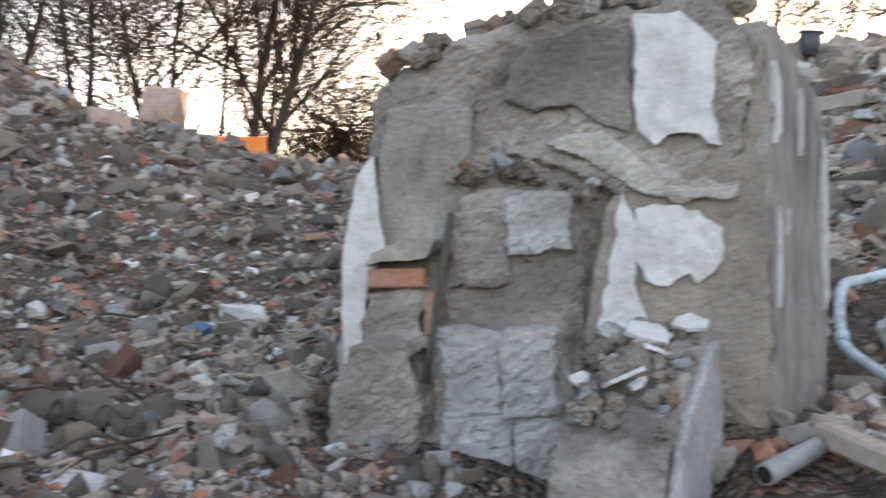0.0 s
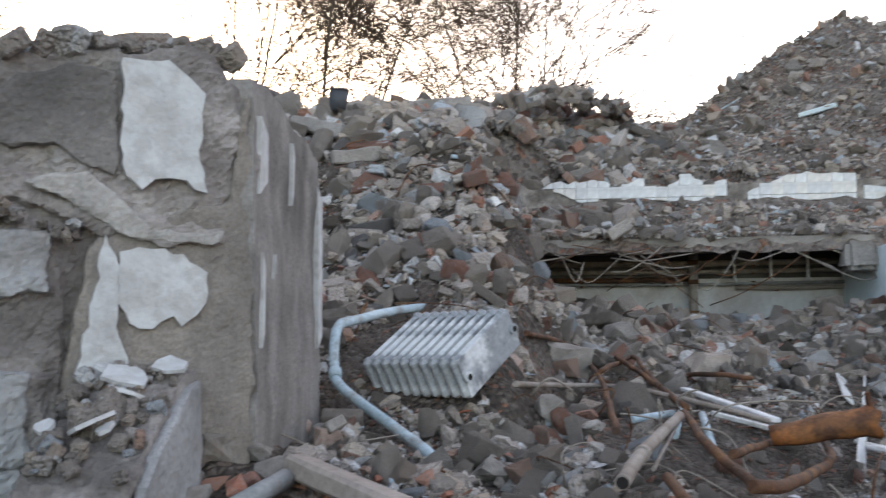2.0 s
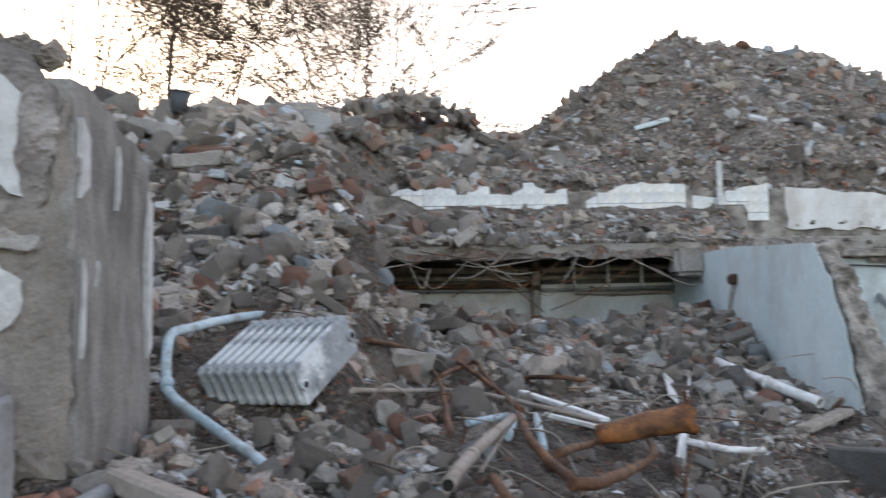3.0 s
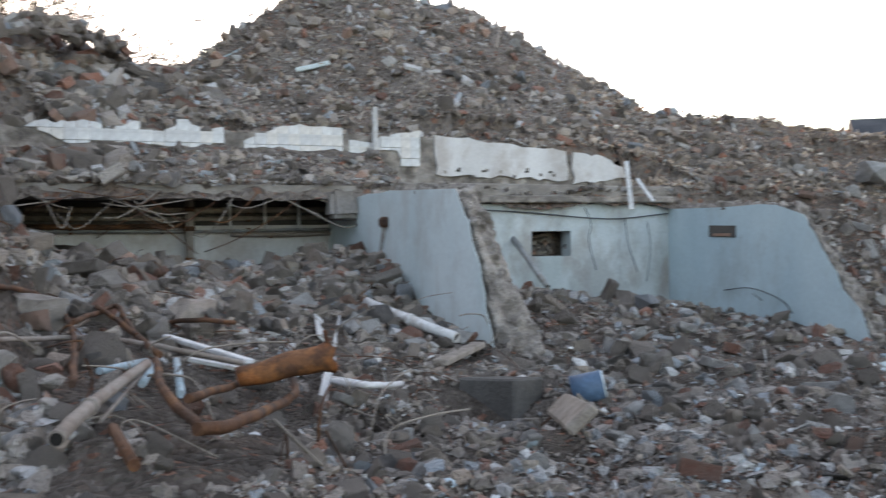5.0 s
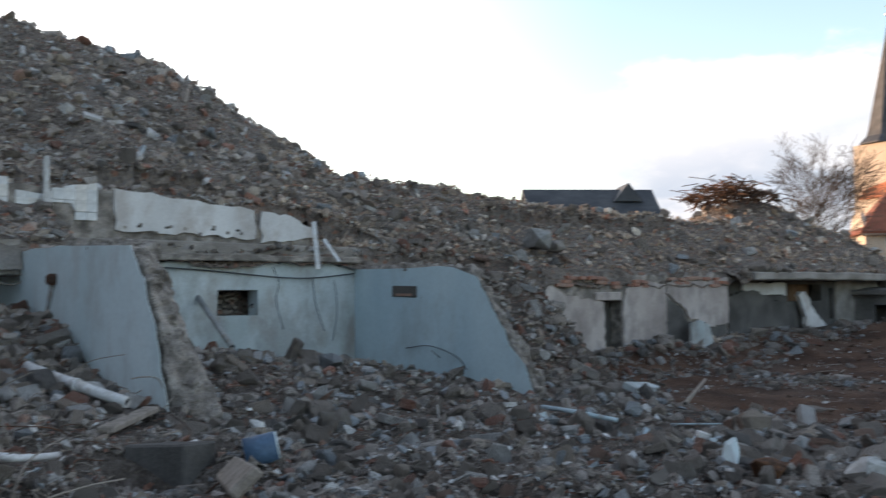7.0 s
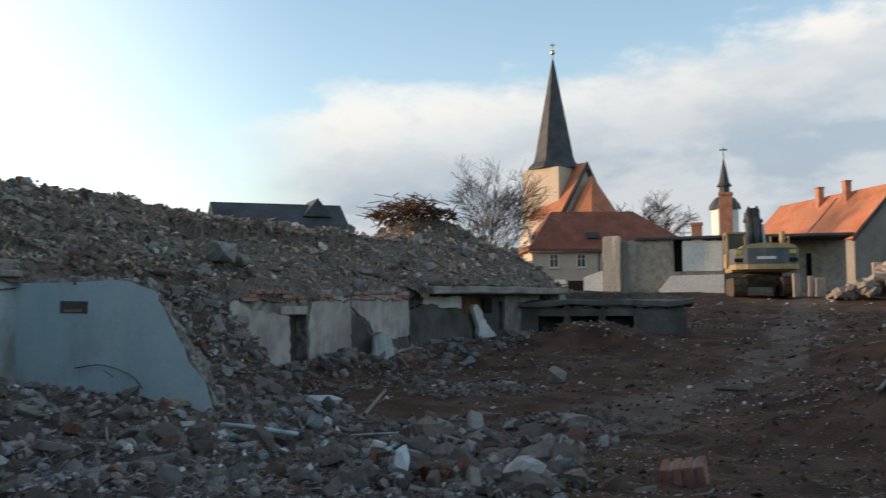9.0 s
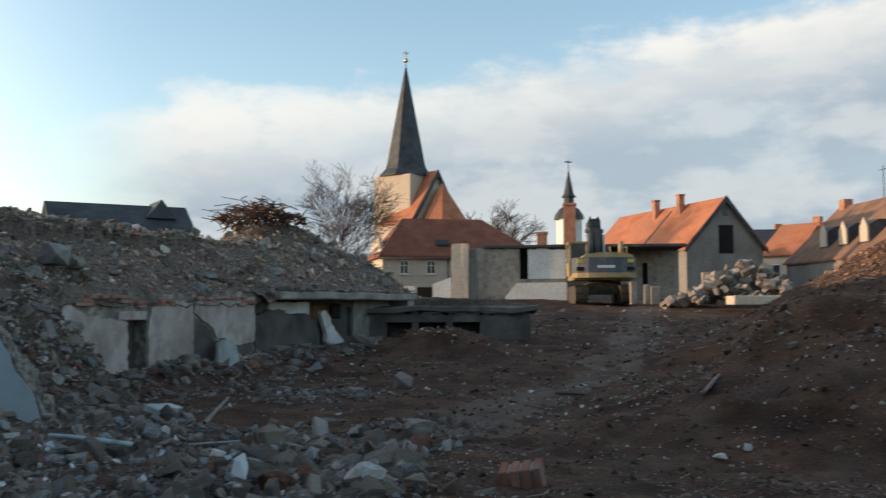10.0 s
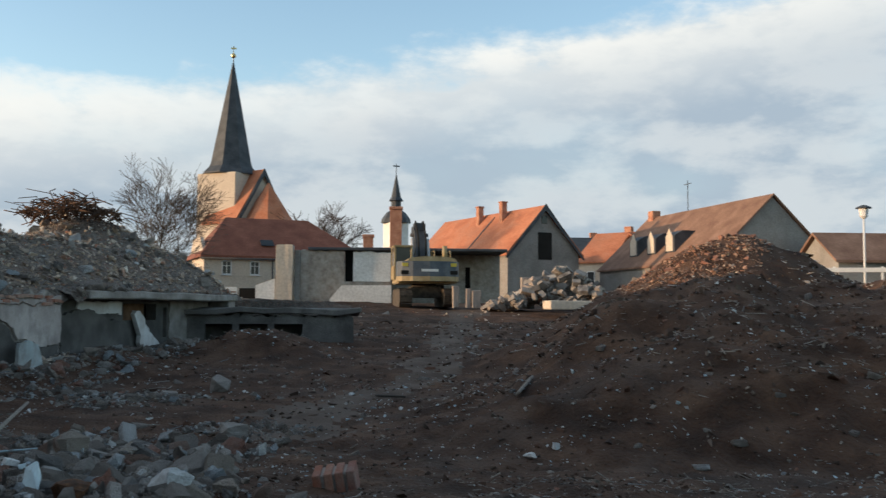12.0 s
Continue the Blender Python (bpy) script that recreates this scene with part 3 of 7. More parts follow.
tile_mat = mat("white_glazed_tile", [(0.66, 0.68, 0.69), (0.72, 0.73, 0.73), (0.62, 0.63, 0.64), (0.70, 0.68, 0.65)], 3.0, 0.35, 0.08, pieces="object", fine=14)
structure("wall_8", knock(prism(jag([(-1.2, 2.2), (8.7, 2.2), (8.7, 2.5), (8.2, 2.66), (7.6, 2.76), (6.6, 2.88), (6.0, 2.94), (3.0, 2.97), (-1.2, 2.94)], 0.15, 0.025, 6), 1.045, 1.2, "y"), 0.012, 2), core_mat, "bare masonry strip behind the wall tiles")


def tile_field(name, s0, s1, low, high, label, whole=False):
    """A stretch of old wall tile; low and high give its broken edges along the wall."""
    field = thing(name, label, "wall tiles", FACADE, kind="structure")
    size, meshes = 0.15, {}
    for i in range(int((s1 - s0) / size) + 1):
        for j in range(int(1.2 / size)):
            a, z = s0 + i * size, 2.2 + j * size
            b, t = min(a + size, s1) - 0.005, z + size - 0.005
            lo = low(a + size / 2)
            hi = high(a + size / 2)
            zz, tt = max(z, lo), min(t, hi)
            if tt - zz < 0.03 or b - a < 0.03:
                continue
            cut = tt < t or zz > z
            key = (i, j) if cut else (round(b - a, 2), round(tt - zz, 2))
            if key not in meshes:
                if cut:
                    us = [a, a + (b - a) * 0.33, a + (b - a) * 0.67, b]
                    under = [(u - a, max(z, low(u)) - zz) for u in us]
                    over = [(u - a, max(min(t, high(u)), max(z, low(u)) + 0.006) - zz) for u in us[::-1]]
                    bm = prism(under + over, 0, 0.02, "y")
                else:
                    bm = box(0, key[0], 0, 0.02, 0, key[1], 0.003)
                mesh = bpy.data.meshes.new("tile")
                bm.to_mesh(mesh)
                bm.free()
                mesh.materials.append(tile_mat)
                meshes[key] = mesh
            ob = new("tile", meshes[key])
            ob.parent = field
            ob.matrix_local = pose(a, 1.02, zz)
    return field


def wob(s, k, a):
    return a * noise.noise(Vector((s * k, 5.5, 1.7)))


tile_field("tiled_wall", 0.12, 2.53, lambda s: 2.74 + wob(s, 2.5, 0.12) + max(0, 0.6 - s) * 0.5, lambda s: 3.0 + wob(s, 3, 0.16) + wob(s, 11, 0.05), "strip of white wall tiles broken along its top")
tile_field("tiled_wall", 2.78, 4.15, lambda s: 2.72 + wob(s, 2, 0.09), lambda s: 3.06 + wob(s, 2.4, 0.08) + wob(s, 10, 0.04) - max(0, 3.25 - s) * 0.5, "strip of white wall tiles half buried in dirt")
tile_field("tiled_wall", 4.22, 5.26, lambda s: 2.54 + (0.22 if 4.65 < s < 4.95 else 0), lambda s: 3.0 + wob(s, 3, 0.08) - (0.1 if s < 4.66 else 0), "white wall tiles round a broken gap")
panel = thing("plaster_panel", "long white plastered wall panel with chipped lower edge", "wall panel", FACADE, kind="structure")
part("plaster", prism(jag([(5.5, 2.43), (7.62, 2.37), (7.6, 2.8), (6.6, 2.9), (6.3, 2.9), (6.0, 2.97), (5.48, 2.99)], 0.12, 0.03, 4), 1.0, 1.04, "y"), chalky_mat, panel)
part("plaster", prism(jag([(7.73, 2.31), (8.3, 2.36), (8.66, 2.42), (8.6, 2.58), (8.25, 2.74), (7.74, 2.79)], 0.1, 0.03, 14), 1.005, 1.04, "y"), chalky_mat, panel)
for k in range(9):
    part("brown_stain", prism([(x + 5.6 + k * 0.22, z + 2.45 + 0.06 * math.sin(k * 2.3)) for x, z in ((0, 0), (0.05, -0.01), (0.06, 0.03), (0.01, 0.04))], 0.995, 0.9995, "y"), core_mat, panel)
for k in (5.8, 6.2, 6.9, 7.3):
    # small dark plates: the holes' shade as colour
    part("dowel_hole", box(k, k + 0.07, 0.992, 1.0, 2.47, 2.5, 0.004), dark_void_mat, panel)
post = thing("steel_post", "thin pale steel post in front of the tiles", "post", FACADE)
part("post_shaft", box(4.53, 4.6, 0.9, 0.96, 2.3, 3.34, 0.008), plaster_mat, post)

# the stretch with the doorway
structure("wall_9", wall_holed(13.86, 20.05, -0.4, 1.88, [(15.6, 16.17, -0.4, 1.35)], 1.0, 1.3, 7, 0.04), core_mat, "torn masonry cellar wall with a doorway")
structure("wall_10", prism([(13.5, 1.25), (13.86, 1.01), (13.86, 3.0), (13.5, 3.0)], -0.4, 1.72), dark_concrete_mat, "grey concrete side of the rendered wall")
structure("lintel_1", knock(box(15.3, 16.1, 0.93, 1.2, 1.36, 1.53, 0.012, 3, 0.006), 0.01), pink_render_mat, "pale concrete lintel over the doorway")
structure("door_jamb", box(15.85, 16.17, 1.3, 2.4, -0.4, 1.5, 0.01), dark_concrete_mat, "grey inner wall behind the doorway")
structure("wall_11", wall_holed(14.6, 16.6, -0.4, 1.9, [], 2.4, 2.5, 8), dark_void_mat, "back wall behind the doorway, its shade put into the colour")
structure("fallen_panel", knock(prism(jag([(18.0, -0.1), (18.1, 0.84), (18.35, 0.9), (18.72, 0.8), (18.95, 0.15), (18.9, -0.1)], 0.12, 0.03, 6), 0.6, 0.67, "y"), 0.02), white_wall_mat, "leaning piece of blue-grey painted plaster")
for line, w0, mt, lab in (([(13.88, -0.1), (13.86, 1.62), (14.1, 1.64), (14.46, 1.45), (15.0, 1.4), (15.34, 1.36), (15.58, 1.31), (15.58, -0.1)], 0.955, pink_render_mat, "pale pinkish render left beside the doorway"),
                          ([(16.19, -0.1), (16.2, 1.35), (16.27, 1.6), (16.6, 1.64), (17.04, 1.77), (17.6, 1.7), (17.64, 0.6), (17.6, -0.1)], 0.945, pink_render_mat, "pale pinkish render on the cellar wall"),
                          ([(17.66, 1.5), (17.7, 1.72), (18.6, 1.8), (19.2, 1.76), (20.0, 1.86), (20.02, 0.8), (19.3, 0.72), (18.9, 0.86), (18.52, 0.9), (18.36, 1.15), (17.9, 1.36)], 0.95, pink_render_mat, "broken pale render beside the slab"),
                          # dark skin: shadow of the recess under the torn render, put into colour
                          ([(17.66, -0.1), (17.66, 1.45), (17.9, 1.3), (18.3, 1.1), (18.45, 0.85), (19.2, 0.7), (20.0, 0.75), (20.0, -0.1)], 0.982, dark_concrete_mat, "dark damp wall laid bare"),
                          ([(21.1, 1.42), (21.15, 1.72), (23.1, 1.72), (23.1, 1.4), (22.4, 1.46)], 1.24, chalky_mat, "white plaster remnant under the slab"),
                          ([(20.4, 0.1), (20.4, 1.4), (21.0, 1.52), (21.5, 1.56), (22.4, 1.3), (23.2, 1.2), (23.5, 0.9), (23.4, 0.1)], 1.2, dark_concrete_mat, "broken grey panel leaning under the slab"),
                          ([(25.66, 0.0), (25.7, 1.84), (28.2, 1.84), (28.25, 0.0)], 1.25, concrete_mat, "grey render under the slab end")):
    structure("render_skin", knock(prism(jag(line, 0.11, 0.035, len(lab)), w0, w0 + 0.08, "y"), 0.008), mt, lab)
structure("slab_2", knock(box(20.55, 28.8, 0.55, 3.0, 1.8, 2.0, 0.03, 6), 0.04, 1.7, 3), concrete_mat, "long concrete floor slab edge")
structure("wall_12", wall_holed(19.95, 28.7, -0.4, 1.798, [(23.25, 25.0, 1.25, 1.7), (25.4, 25.62, 0.75, 1.6)], 1.3, 1.6, 9), dark_concrete_mat, "dark grey cellar wall with openings")
structure("wall_13", wall_holed(19.95, 28.7, -0.4, 1.8, [], 2.6, 2.7, 10), dark_void_mat, "back of the cellar rooms, their shade put into its colour")
# added plate that gives the opening its dark brown
structure("rusty_plate", knock(box(23.3, 24.9, 1.62, 1.66, 1.2, 1.75, 0.004, 3), 0.02), brown_plate_mat, "brown plate added behind the wall opening")
structure("plaster_remnant", knock(prism(jag([(23.45, 1.42), (23.75, 1.5), (24.0, 1.3), (24.25, 0.95), (24.7, 0.7), (25.3, 0.15), (25.1, 0.0), (24.3, 0.1), (23.85, 0.55), (23.7, 1.0)], 0.14, 0.05, 8), 1.08, 1.2, "y"), 0.02), chalky_mat, "torn remnant of white plastered wall")
structure("wall_14", knock(box(28.3, 28.8, 0.6, 1.3, -0.2, 1.86, 0.03, 3), 0.02), concrete_mat, "concrete end pier under the slab")

# end wall of the pit, with blind openings
END = pose(29.2, -5.0, 0, 0, 0, -104)
end_wall_mat = mat("stained_end_wall_concrete", [(0.09, 0.083, 0.077), (0.15, 0.14, 0.13), (0.22, 0.205, 0.19)], 1.2, 0.93, 0.5, fine=30, stain=(0.06, 0.056, 0.052), stain_amount=0.7, stain_scale=1.1)
structure("wall_15", wall_holed(-0.6, 4.6, -0.3, 1.42, [(0.15, 0.95, 0.2, 1.12), (1.15, 2.0, 0.2, 1.12), (2.2, 3.05, 0.2, 1.12)], -0.25, 0.0, 12, 0.05), end_wall_mat, "dark concrete end wall with three openings", END)
structure("wall_16", wall_holed(-0.6, 4.5, -0.3, 1.40, [], 0.5, 0.6, 13), dark_void_mat, "back of the end wall's openings, shade put into its colour", END)
structure("coping_1", knock(box(-1.0, 4.8, -0.42, 0.6, 1.425, 1.58, 0.02, 7), 0.11, 1.6, 7), end_wall_mat, "concrete coping of the end wall", END)

# rubble lying on the ledges of the slabs
def ledge_height(s, w):
    n = 0.05 * vnoise(s * 3, w * 3, 31) + 0.03 * vnoise(s * 8, w * 8, 33)
    over = np.where(w > 1.12, 2.9 + 0.5 * (w - 1.2), 2.24 + 0.46 * np.clip(w + 0.05, 0, 1.1))
    over = np.where((s > 8.7) & (s < 13.5), 2.15 + 0.55 * (w - 1.0), over)
    over = np.where((s > 4.6) & (s < 9.6) & (w < 1.04), 2.17 + 0.05 * vnoise(s * 1.7, w, 35), over)
    return np.where(s > 13.0, 1.84 + 0.2 * sm(19.9, 20.6, s) + 0.60 * np.clip(w - 0.9, 0, 3), over) + n


LEDGES = ((-0.9, 4.6, -0.22, 1.06), (4.45, 9.5, 0.88, 1.03), (-1.0, 9.0, 1.15, 1.85), (8.6, 13.6, 1.0, 1.85), (13.1, 20.3, 0.93, 3.1), (20.1, 29.3, 0.6, 3.1))


def surface(x, y):
    """Height of what lies open above: the ground, or rubble on a ledge."""
    z = ground_height(x, y)
    s, w = along(x, y)
    for s0, s1, w0, w1 in LEDGES:
        on = (s > s0) & (s < s1) & (w > w0) & (w < w1)
        z = np.where(on, np.maximum(z, ledge_height(s, w)), z)
    return z


def build_ledge(s0, s1, w0, w1):
    ns, nw = int((s1 - s0) * 22), int((w1 - w0) * 24)
    s, w = np.meshgrid(np.linspace(s0, s1, ns), np.linspace(w0, w1, nw), indexing="ij")
    z = ledge_height(s, w) - 1.0 * np.clip(w0 + 0.2 - w, 0, 1)
    verts = np.stack([s.ravel(), w.ravel(), z.ravel()], 1)
    i, j = np.meshgrid(np.arange(ns - 1), np.arange(nw - 1), indexing="ij")
    f = np.stack([i * nw + j, (i + 1) * nw + j, (i + 1) * nw + j + 1, i * nw + j + 1], -1).reshape(-1, 4)
    mesh = bpy.data.meshes.new("ledge_dirt")
    mesh.from_pydata(verts.tolist(), [], f.tolist())
    mesh.shade_smooth()
    ob = link_mesh("ledge_dirt", mesh, dusty_ground, None, m=FACADE)
    return tagged(ob, "crushed rubble lying on the broken floor slab", "rubble", kind="stuff")


for limits in LEDGES:
    build_ledge(*limits)
rnd = random.Random(31)
courses = thing("brick_courses", "broken courses of red brick above the rendered wall", "masonry", FACADE, kind="structure")
brick_mesh = bpy.data.meshes.new("brick")
bm = box(-0.12, 0.12, -0.057, 0.057, -0.034, 0.034, 0.006)
bm.to_mesh(brick_mesh)
bm.free()
brick_mesh.materials.append(brick_mat)
for k in range(90):
    row = k % 3
    s = 14.2 + rnd.random() * 5.7
    if noise.noise(Vector((s * 1.1, row * 0.2, 4))) < 0.02:
        continue
    ob = new("brick", brick_mesh)
    ob.parent = courses
    ob.matrix_local = pose(s, 0.98 + rnd.uniform(-0.03, 0.03), 1.66 + row * 0.078 + 0.09 * noise.noise(Vector((s * 1.3, 2, 7))), rnd.uniform(-7, 7), rnd.uniform(-5, 5), rnd.uniform(-10, 10))

# ---- the broken wall stump ----
stump_mat = mat("stump_render", [(0.115, 0.101, 0.092), (0.205, 0.182, 0.168), (0.285, 0.257, 0.24), (0.37, 0.34, 0.32)], 3.4, 0.95, 0.45, fine=70, stain=(0.36, 0.335, 0.305), stain_amount=0.7, stain_scale=2.6, detail=10, depth=0.02, soot=((0.085, 0.077, 0.07), 0.55, 2.4))
sand_mat = mat("sandy_undercoat", [(0.185, 0.16, 0.137), (0.265, 0.235, 0.205), (0.32, 0.288, 0.257)], 3.0, 0.95, 0.3, fine=90, stain=(0.13, 0.115, 0.10), stain_amount=0.65, stain_scale=3.0, drip=0.5, soot=((0.10, 0.088, 0.078), 0.25, 2.6))
block_mat = mat("grey_blue_block", [(0.215, 0.215, 0.213), (0.29, 0.29, 0.288), (0.36, 0.362, 0.362)], 4.0, 0.95, 0.4, fine=40, stain=(0.22, 0.205, 0.19), stain_amount=0.6, stain_scale=3.0)
sooty_mat = mat("dark_streaked_render", [(0.12, 0.11, 0.102), (0.19, 0.176, 0.162), (0.28, 0.262, 0.244)], 5.0, 0.95, 0.4, fine=60, stain=(0.075, 0.07, 0.065), stain_amount=0.6, stain_scale=2.2, drip=0.6, detail=10, soot=((0.32, 0.30, 0.28), 0.5, 3.2))


def panel_grid(outline, y0, y1, step, rough, seed, amp2=0.4):
    """A thick piece of wall with an uneven face: outline in x and z, between two depths."""
    bm = prism(jag(outline, step, rough * 0.8, seed), y0, y1, "y")
    bmesh.ops.triangulate(bm, faces=[f for f in bm.faces if len(f.verts) > 4])
    for _ in range(3):
        long = [e for e in bm.edges if e.calc_length() > step]
        if not long:
            break
        bmesh.ops.subdivide_edges(bm, edges=long, cuts=1)
        bmesh.ops.triangulate(bm, faces=[f for f in bm.faces if len(f.verts) > 4])
    for v in bm.verts:
        n = noise.noise_vector(v.co * 3.1 + Vector((seed, 0, 0))) * rough + noise.noise_vector(v.co * 9 + Vector((0, seed, 0))) * rough * amp2
        v.co += n
    return bm


stump = thing("wall_stump", "broken thick wall stump with patches of white plaster", "wall ruin")
body_line = [(-0.38, 0.5), (-0.34, 1.25), (-0.32, 1.57), (-0.30, 1.84), (-0.22, 1.96), (-0.2, 2.13), (-0.15, 2.18), (-0.03, 2.23), (0.1, 2.3), (0.22, 2.34), (0.4, 2.38), (0.58, 2.41), (0.76, 2.42), (0.96, 2.39), (1.04, 2.28), (1.05, 1.86), (1.04, 1.17), (1.04, 0.5)]
mass = panel_grid(body_line, 2.99, 3.6, 0.05, 0.03, 2, 0.6)
# the broken half bulges out below a slanting ledge
for line, y0, k in (([(-0.06, 0.5), (-0.05, 1.1), (-0.0, 1.4), (0.02, 1.6), (0.06, 1.78), (0.2, 1.83), (0.4, 1.82), (0.44, 1.7), (0.43, 1.3), (0.44, 0.5)], 2.93, 51),
                    ([(-0.08, 0.5), (-0.06, 1.38), (0.2, 1.4), (0.42, 1.37), (0.44, 0.5)], 2.905, 52),
                    ([(-0.42, 0.4), (-0.38, 0.9), (-0.36, 1.2), (-0.3, 1.33), (-0.12, 1.36), (-0.08, 1.2), (-0.1, 0.4)], 2.83, 53),
                    ([(0.42, 1.98), (0.5, 1.93), (0.62, 1.9), (0.95, 1.94), (1.0, 2.2), (0.95, 2.34), (0.76, 2.39), (0.5, 2.37), (0.43, 2.25), (0.4, 2.1)], 2.965, 4),
                    ([(0.2, 1.98), (0.35, 1.97), (0.5, 1.89), (0.75, 1.85), (0.95, 1.83), (0.97, 1.78), (0.72, 1.77), (0.55, 1.79), (0.42, 1.86), (0.2, 1.92)], 2.94, 5),
                    ([(-0.25, 1.3), (-0.25, 1.5), (-0.07, 1.51), (-0.07, 1.3)], 2.9, 54)):
    lump = panel_grid(line, y0, 3.2, 0.05, 0.022, k)
    temp = bpy.data.meshes.new("lump")
    lump.to_mesh(temp)
    lump.free()
    mass.from_mesh(temp)
    bpy.data.meshes.remove(temp)
weathered(part("body", mass, stump_mat, stump, smooth=False), 0.013)
# face of sandy undercoat on the sound half
weathered(part("undercoat", panel_grid([(0.42, 0.7), (0.44, 1.3), (0.5, 1.7), (0.56, 1.83), (0.75, 1.86), (0.97, 1.92), (1.0, 2.2), (1.035, 2.28), (1.045, 1.86), (1.035, 1.17), (1.035, 0.6)], 2.958, 3.05, 0.045, 0.011, 3, 0.6), sand_mat, stump, "sandy undercoat"), 0.012, 0.45)
weathered(part("smooth_panel", panel_grid([(-0.21, 1.6), (-0.2, 1.9), (-0.17, 2.08), (0.0, 2.1), (0.1, 2.08), (0.1, 1.75), (0.06, 1.66), (-0.06, 1.61)], 2.952, 3.05, 0.05, 0.006, 6), sooty_mat, stump, "smooth dark grey render"), 0.012, 0.3)
mortar_mat = mat("pale_mortar_band", [(0.29, 0.272, 0.25), (0.36, 0.34, 0.315), (0.42, 0.40, 0.375)], 4.0, 0.95, 0.4, fine=60, stain=(0.24, 0.222, 0.205), stain_amount=0.5, stain_scale=6.0)
dark_patch_mat = mat("dark_patch_render", [(0.10, 0.092, 0.085), (0.15, 0.138, 0.128), (0.21, 0.195, 0.18)], 4.0, 0.95, 0.4, fine=60, stain=(0.24, 0.222, 0.205), stain_amount=0.5, stain_scale=4.0)
weathered(part("mortar_band", panel_grid([(0.33, 1.955), (0.42, 1.985), (0.52, 1.99), (0.62, 1.9), (0.7, 1.83), (0.83, 1.815), (0.94, 1.82), (0.92, 1.775), (0.78, 1.78), (0.64, 1.79), (0.53, 1.85), (0.45, 1.905), (0.37, 1.93)], 2.928, 3.0, 0.04, 0.008, 21), mortar_mat, stump, "pale slanting band of mortar"), 0.011, 0.5)
# darker skin on the upper part of the face
weathered(part("smoked_render", panel_grid([(0.2, 2.1), (0.22, 2.2), (0.31, 2.29), (0.46, 2.335), (0.6, 2.32), (0.605, 2.1), (0.6, 1.99), (0.5, 2.02), (0.42, 2.08), (0.3, 2.06)], 2.95, 3.0, 0.04, 0.008, 22), dark_patch_mat, stump, "darker patch of render"), 0.011, 0.5)
# masonry blocks of the broken half
for k, (x0, x1, z0, z1, y0) in enumerate(((0.2, 0.41, 1.6, 1.8, 2.905), (0.02, 0.215, 1.5, 1.74, 2.915), (-0.02, 0.178, 1.1, 1.375, 2.872), (0.172, 0.355, 1.095, 1.38, 2.862), (-0.01, 0.212, 0.8, 1.108, 2.874), (0.205, 0.41, 0.8, 1.1, 2.868))):
    line = [(x0, z0), (x0 + 0.008, (z0 + z1) / 2), (x0, z1), ((x0 + x1) / 2, z1 + 0.008), (x1, z1 - 0.006), (x1 - 0.006, (z0 + z1) / 2), (x1, z0 + 0.01)]
    weathered(part("block", panel_grid(line, y0, 3.0, 0.04, 0.012, k + 60), block_mat if k != 1 else stump_mat, stump), 0.011, 0.9)
part("mortar_bed", panel_grid([(-0.24, 1.58), (-0.05, 1.6), (-0.02, 1.66), (-0.12, 1.665), (-0.22, 1.62)], 2.86, 3.05, 0.04, 0.01, 8), concrete_mat, stump)
part("brick", box(-0.235, -0.055, 2.875, 3.08, 1.512, 1.572, 0.006, 2, 0.003, 3), brick_mat, stump, "red brick laid bare")
part("brick", box(-0.06, -0.03, 2.9, 3.08, 1.36, 1.5, 0.006, 2, 0.003, 4), brick_mat, stump)
# thin dark rod stands in for the shade inside a crack
part("split_board", tube([(-0.06, 2.86, 1.22), (-0.03, 2.84, 1.4), (0.0, 2.86, 1.58), (0.03, 2.88, 1.74)], 0.013, 5), dark_void_mat, stump, "dark rod in the colour of a shaded crack")
# plaster patches
for k, line in enumerate(([(0.62, 2.365), (0.76, 2.37), (0.80, 2.34), (0.88, 2.27), (0.87, 2.12), (0.86, 2.05), (0.885, 1.94), (0.845, 1.95), (0.82, 1.98), (0.72, 1.98), (0.68, 1.945), (0.63, 1.99), (0.61, 2.09)],
                          [(0.61, 1.745), (0.71, 1.755), (0.81, 1.74), (0.885, 1.68), (0.88, 1.58), (0.85, 1.54), (0.80, 1.505), (0.775, 1.54), (0.71, 1.5), (0.64, 1.52), (0.6, 1.59)],
                          [(0.57, 1.8), (0.6, 1.73), (0.605, 1.6), (0.598, 1.51), (0.64, 1.38), (0.51, 1.345), (0.48, 1.36), (0.52, 1.54)])):
    bm = panel_grid(jag(line, 0.03, 0.009, 70 + k), 2.938 if k < 2 else 2.93, 2.97, 0.03, 0.0035, 11 + k)
    part("plaster_patch", bm, plaster_mat, stump, "white plaster still on the wall")
part("plaster_patch", panel_grid([(-0.265, 1.87), (-0.215, 1.93), (-0.2, 1.73), (-0.18, 1.62), (-0.24, 1.55), (-0.262, 1.34), (-0.315, 1.23), (-0.325, 1.44), (-0.31, 1.67)], 2.93, 3.02, 0.04, 0.004, 15), plaster_mat, stump, "strip of white plaster on the broken edge")
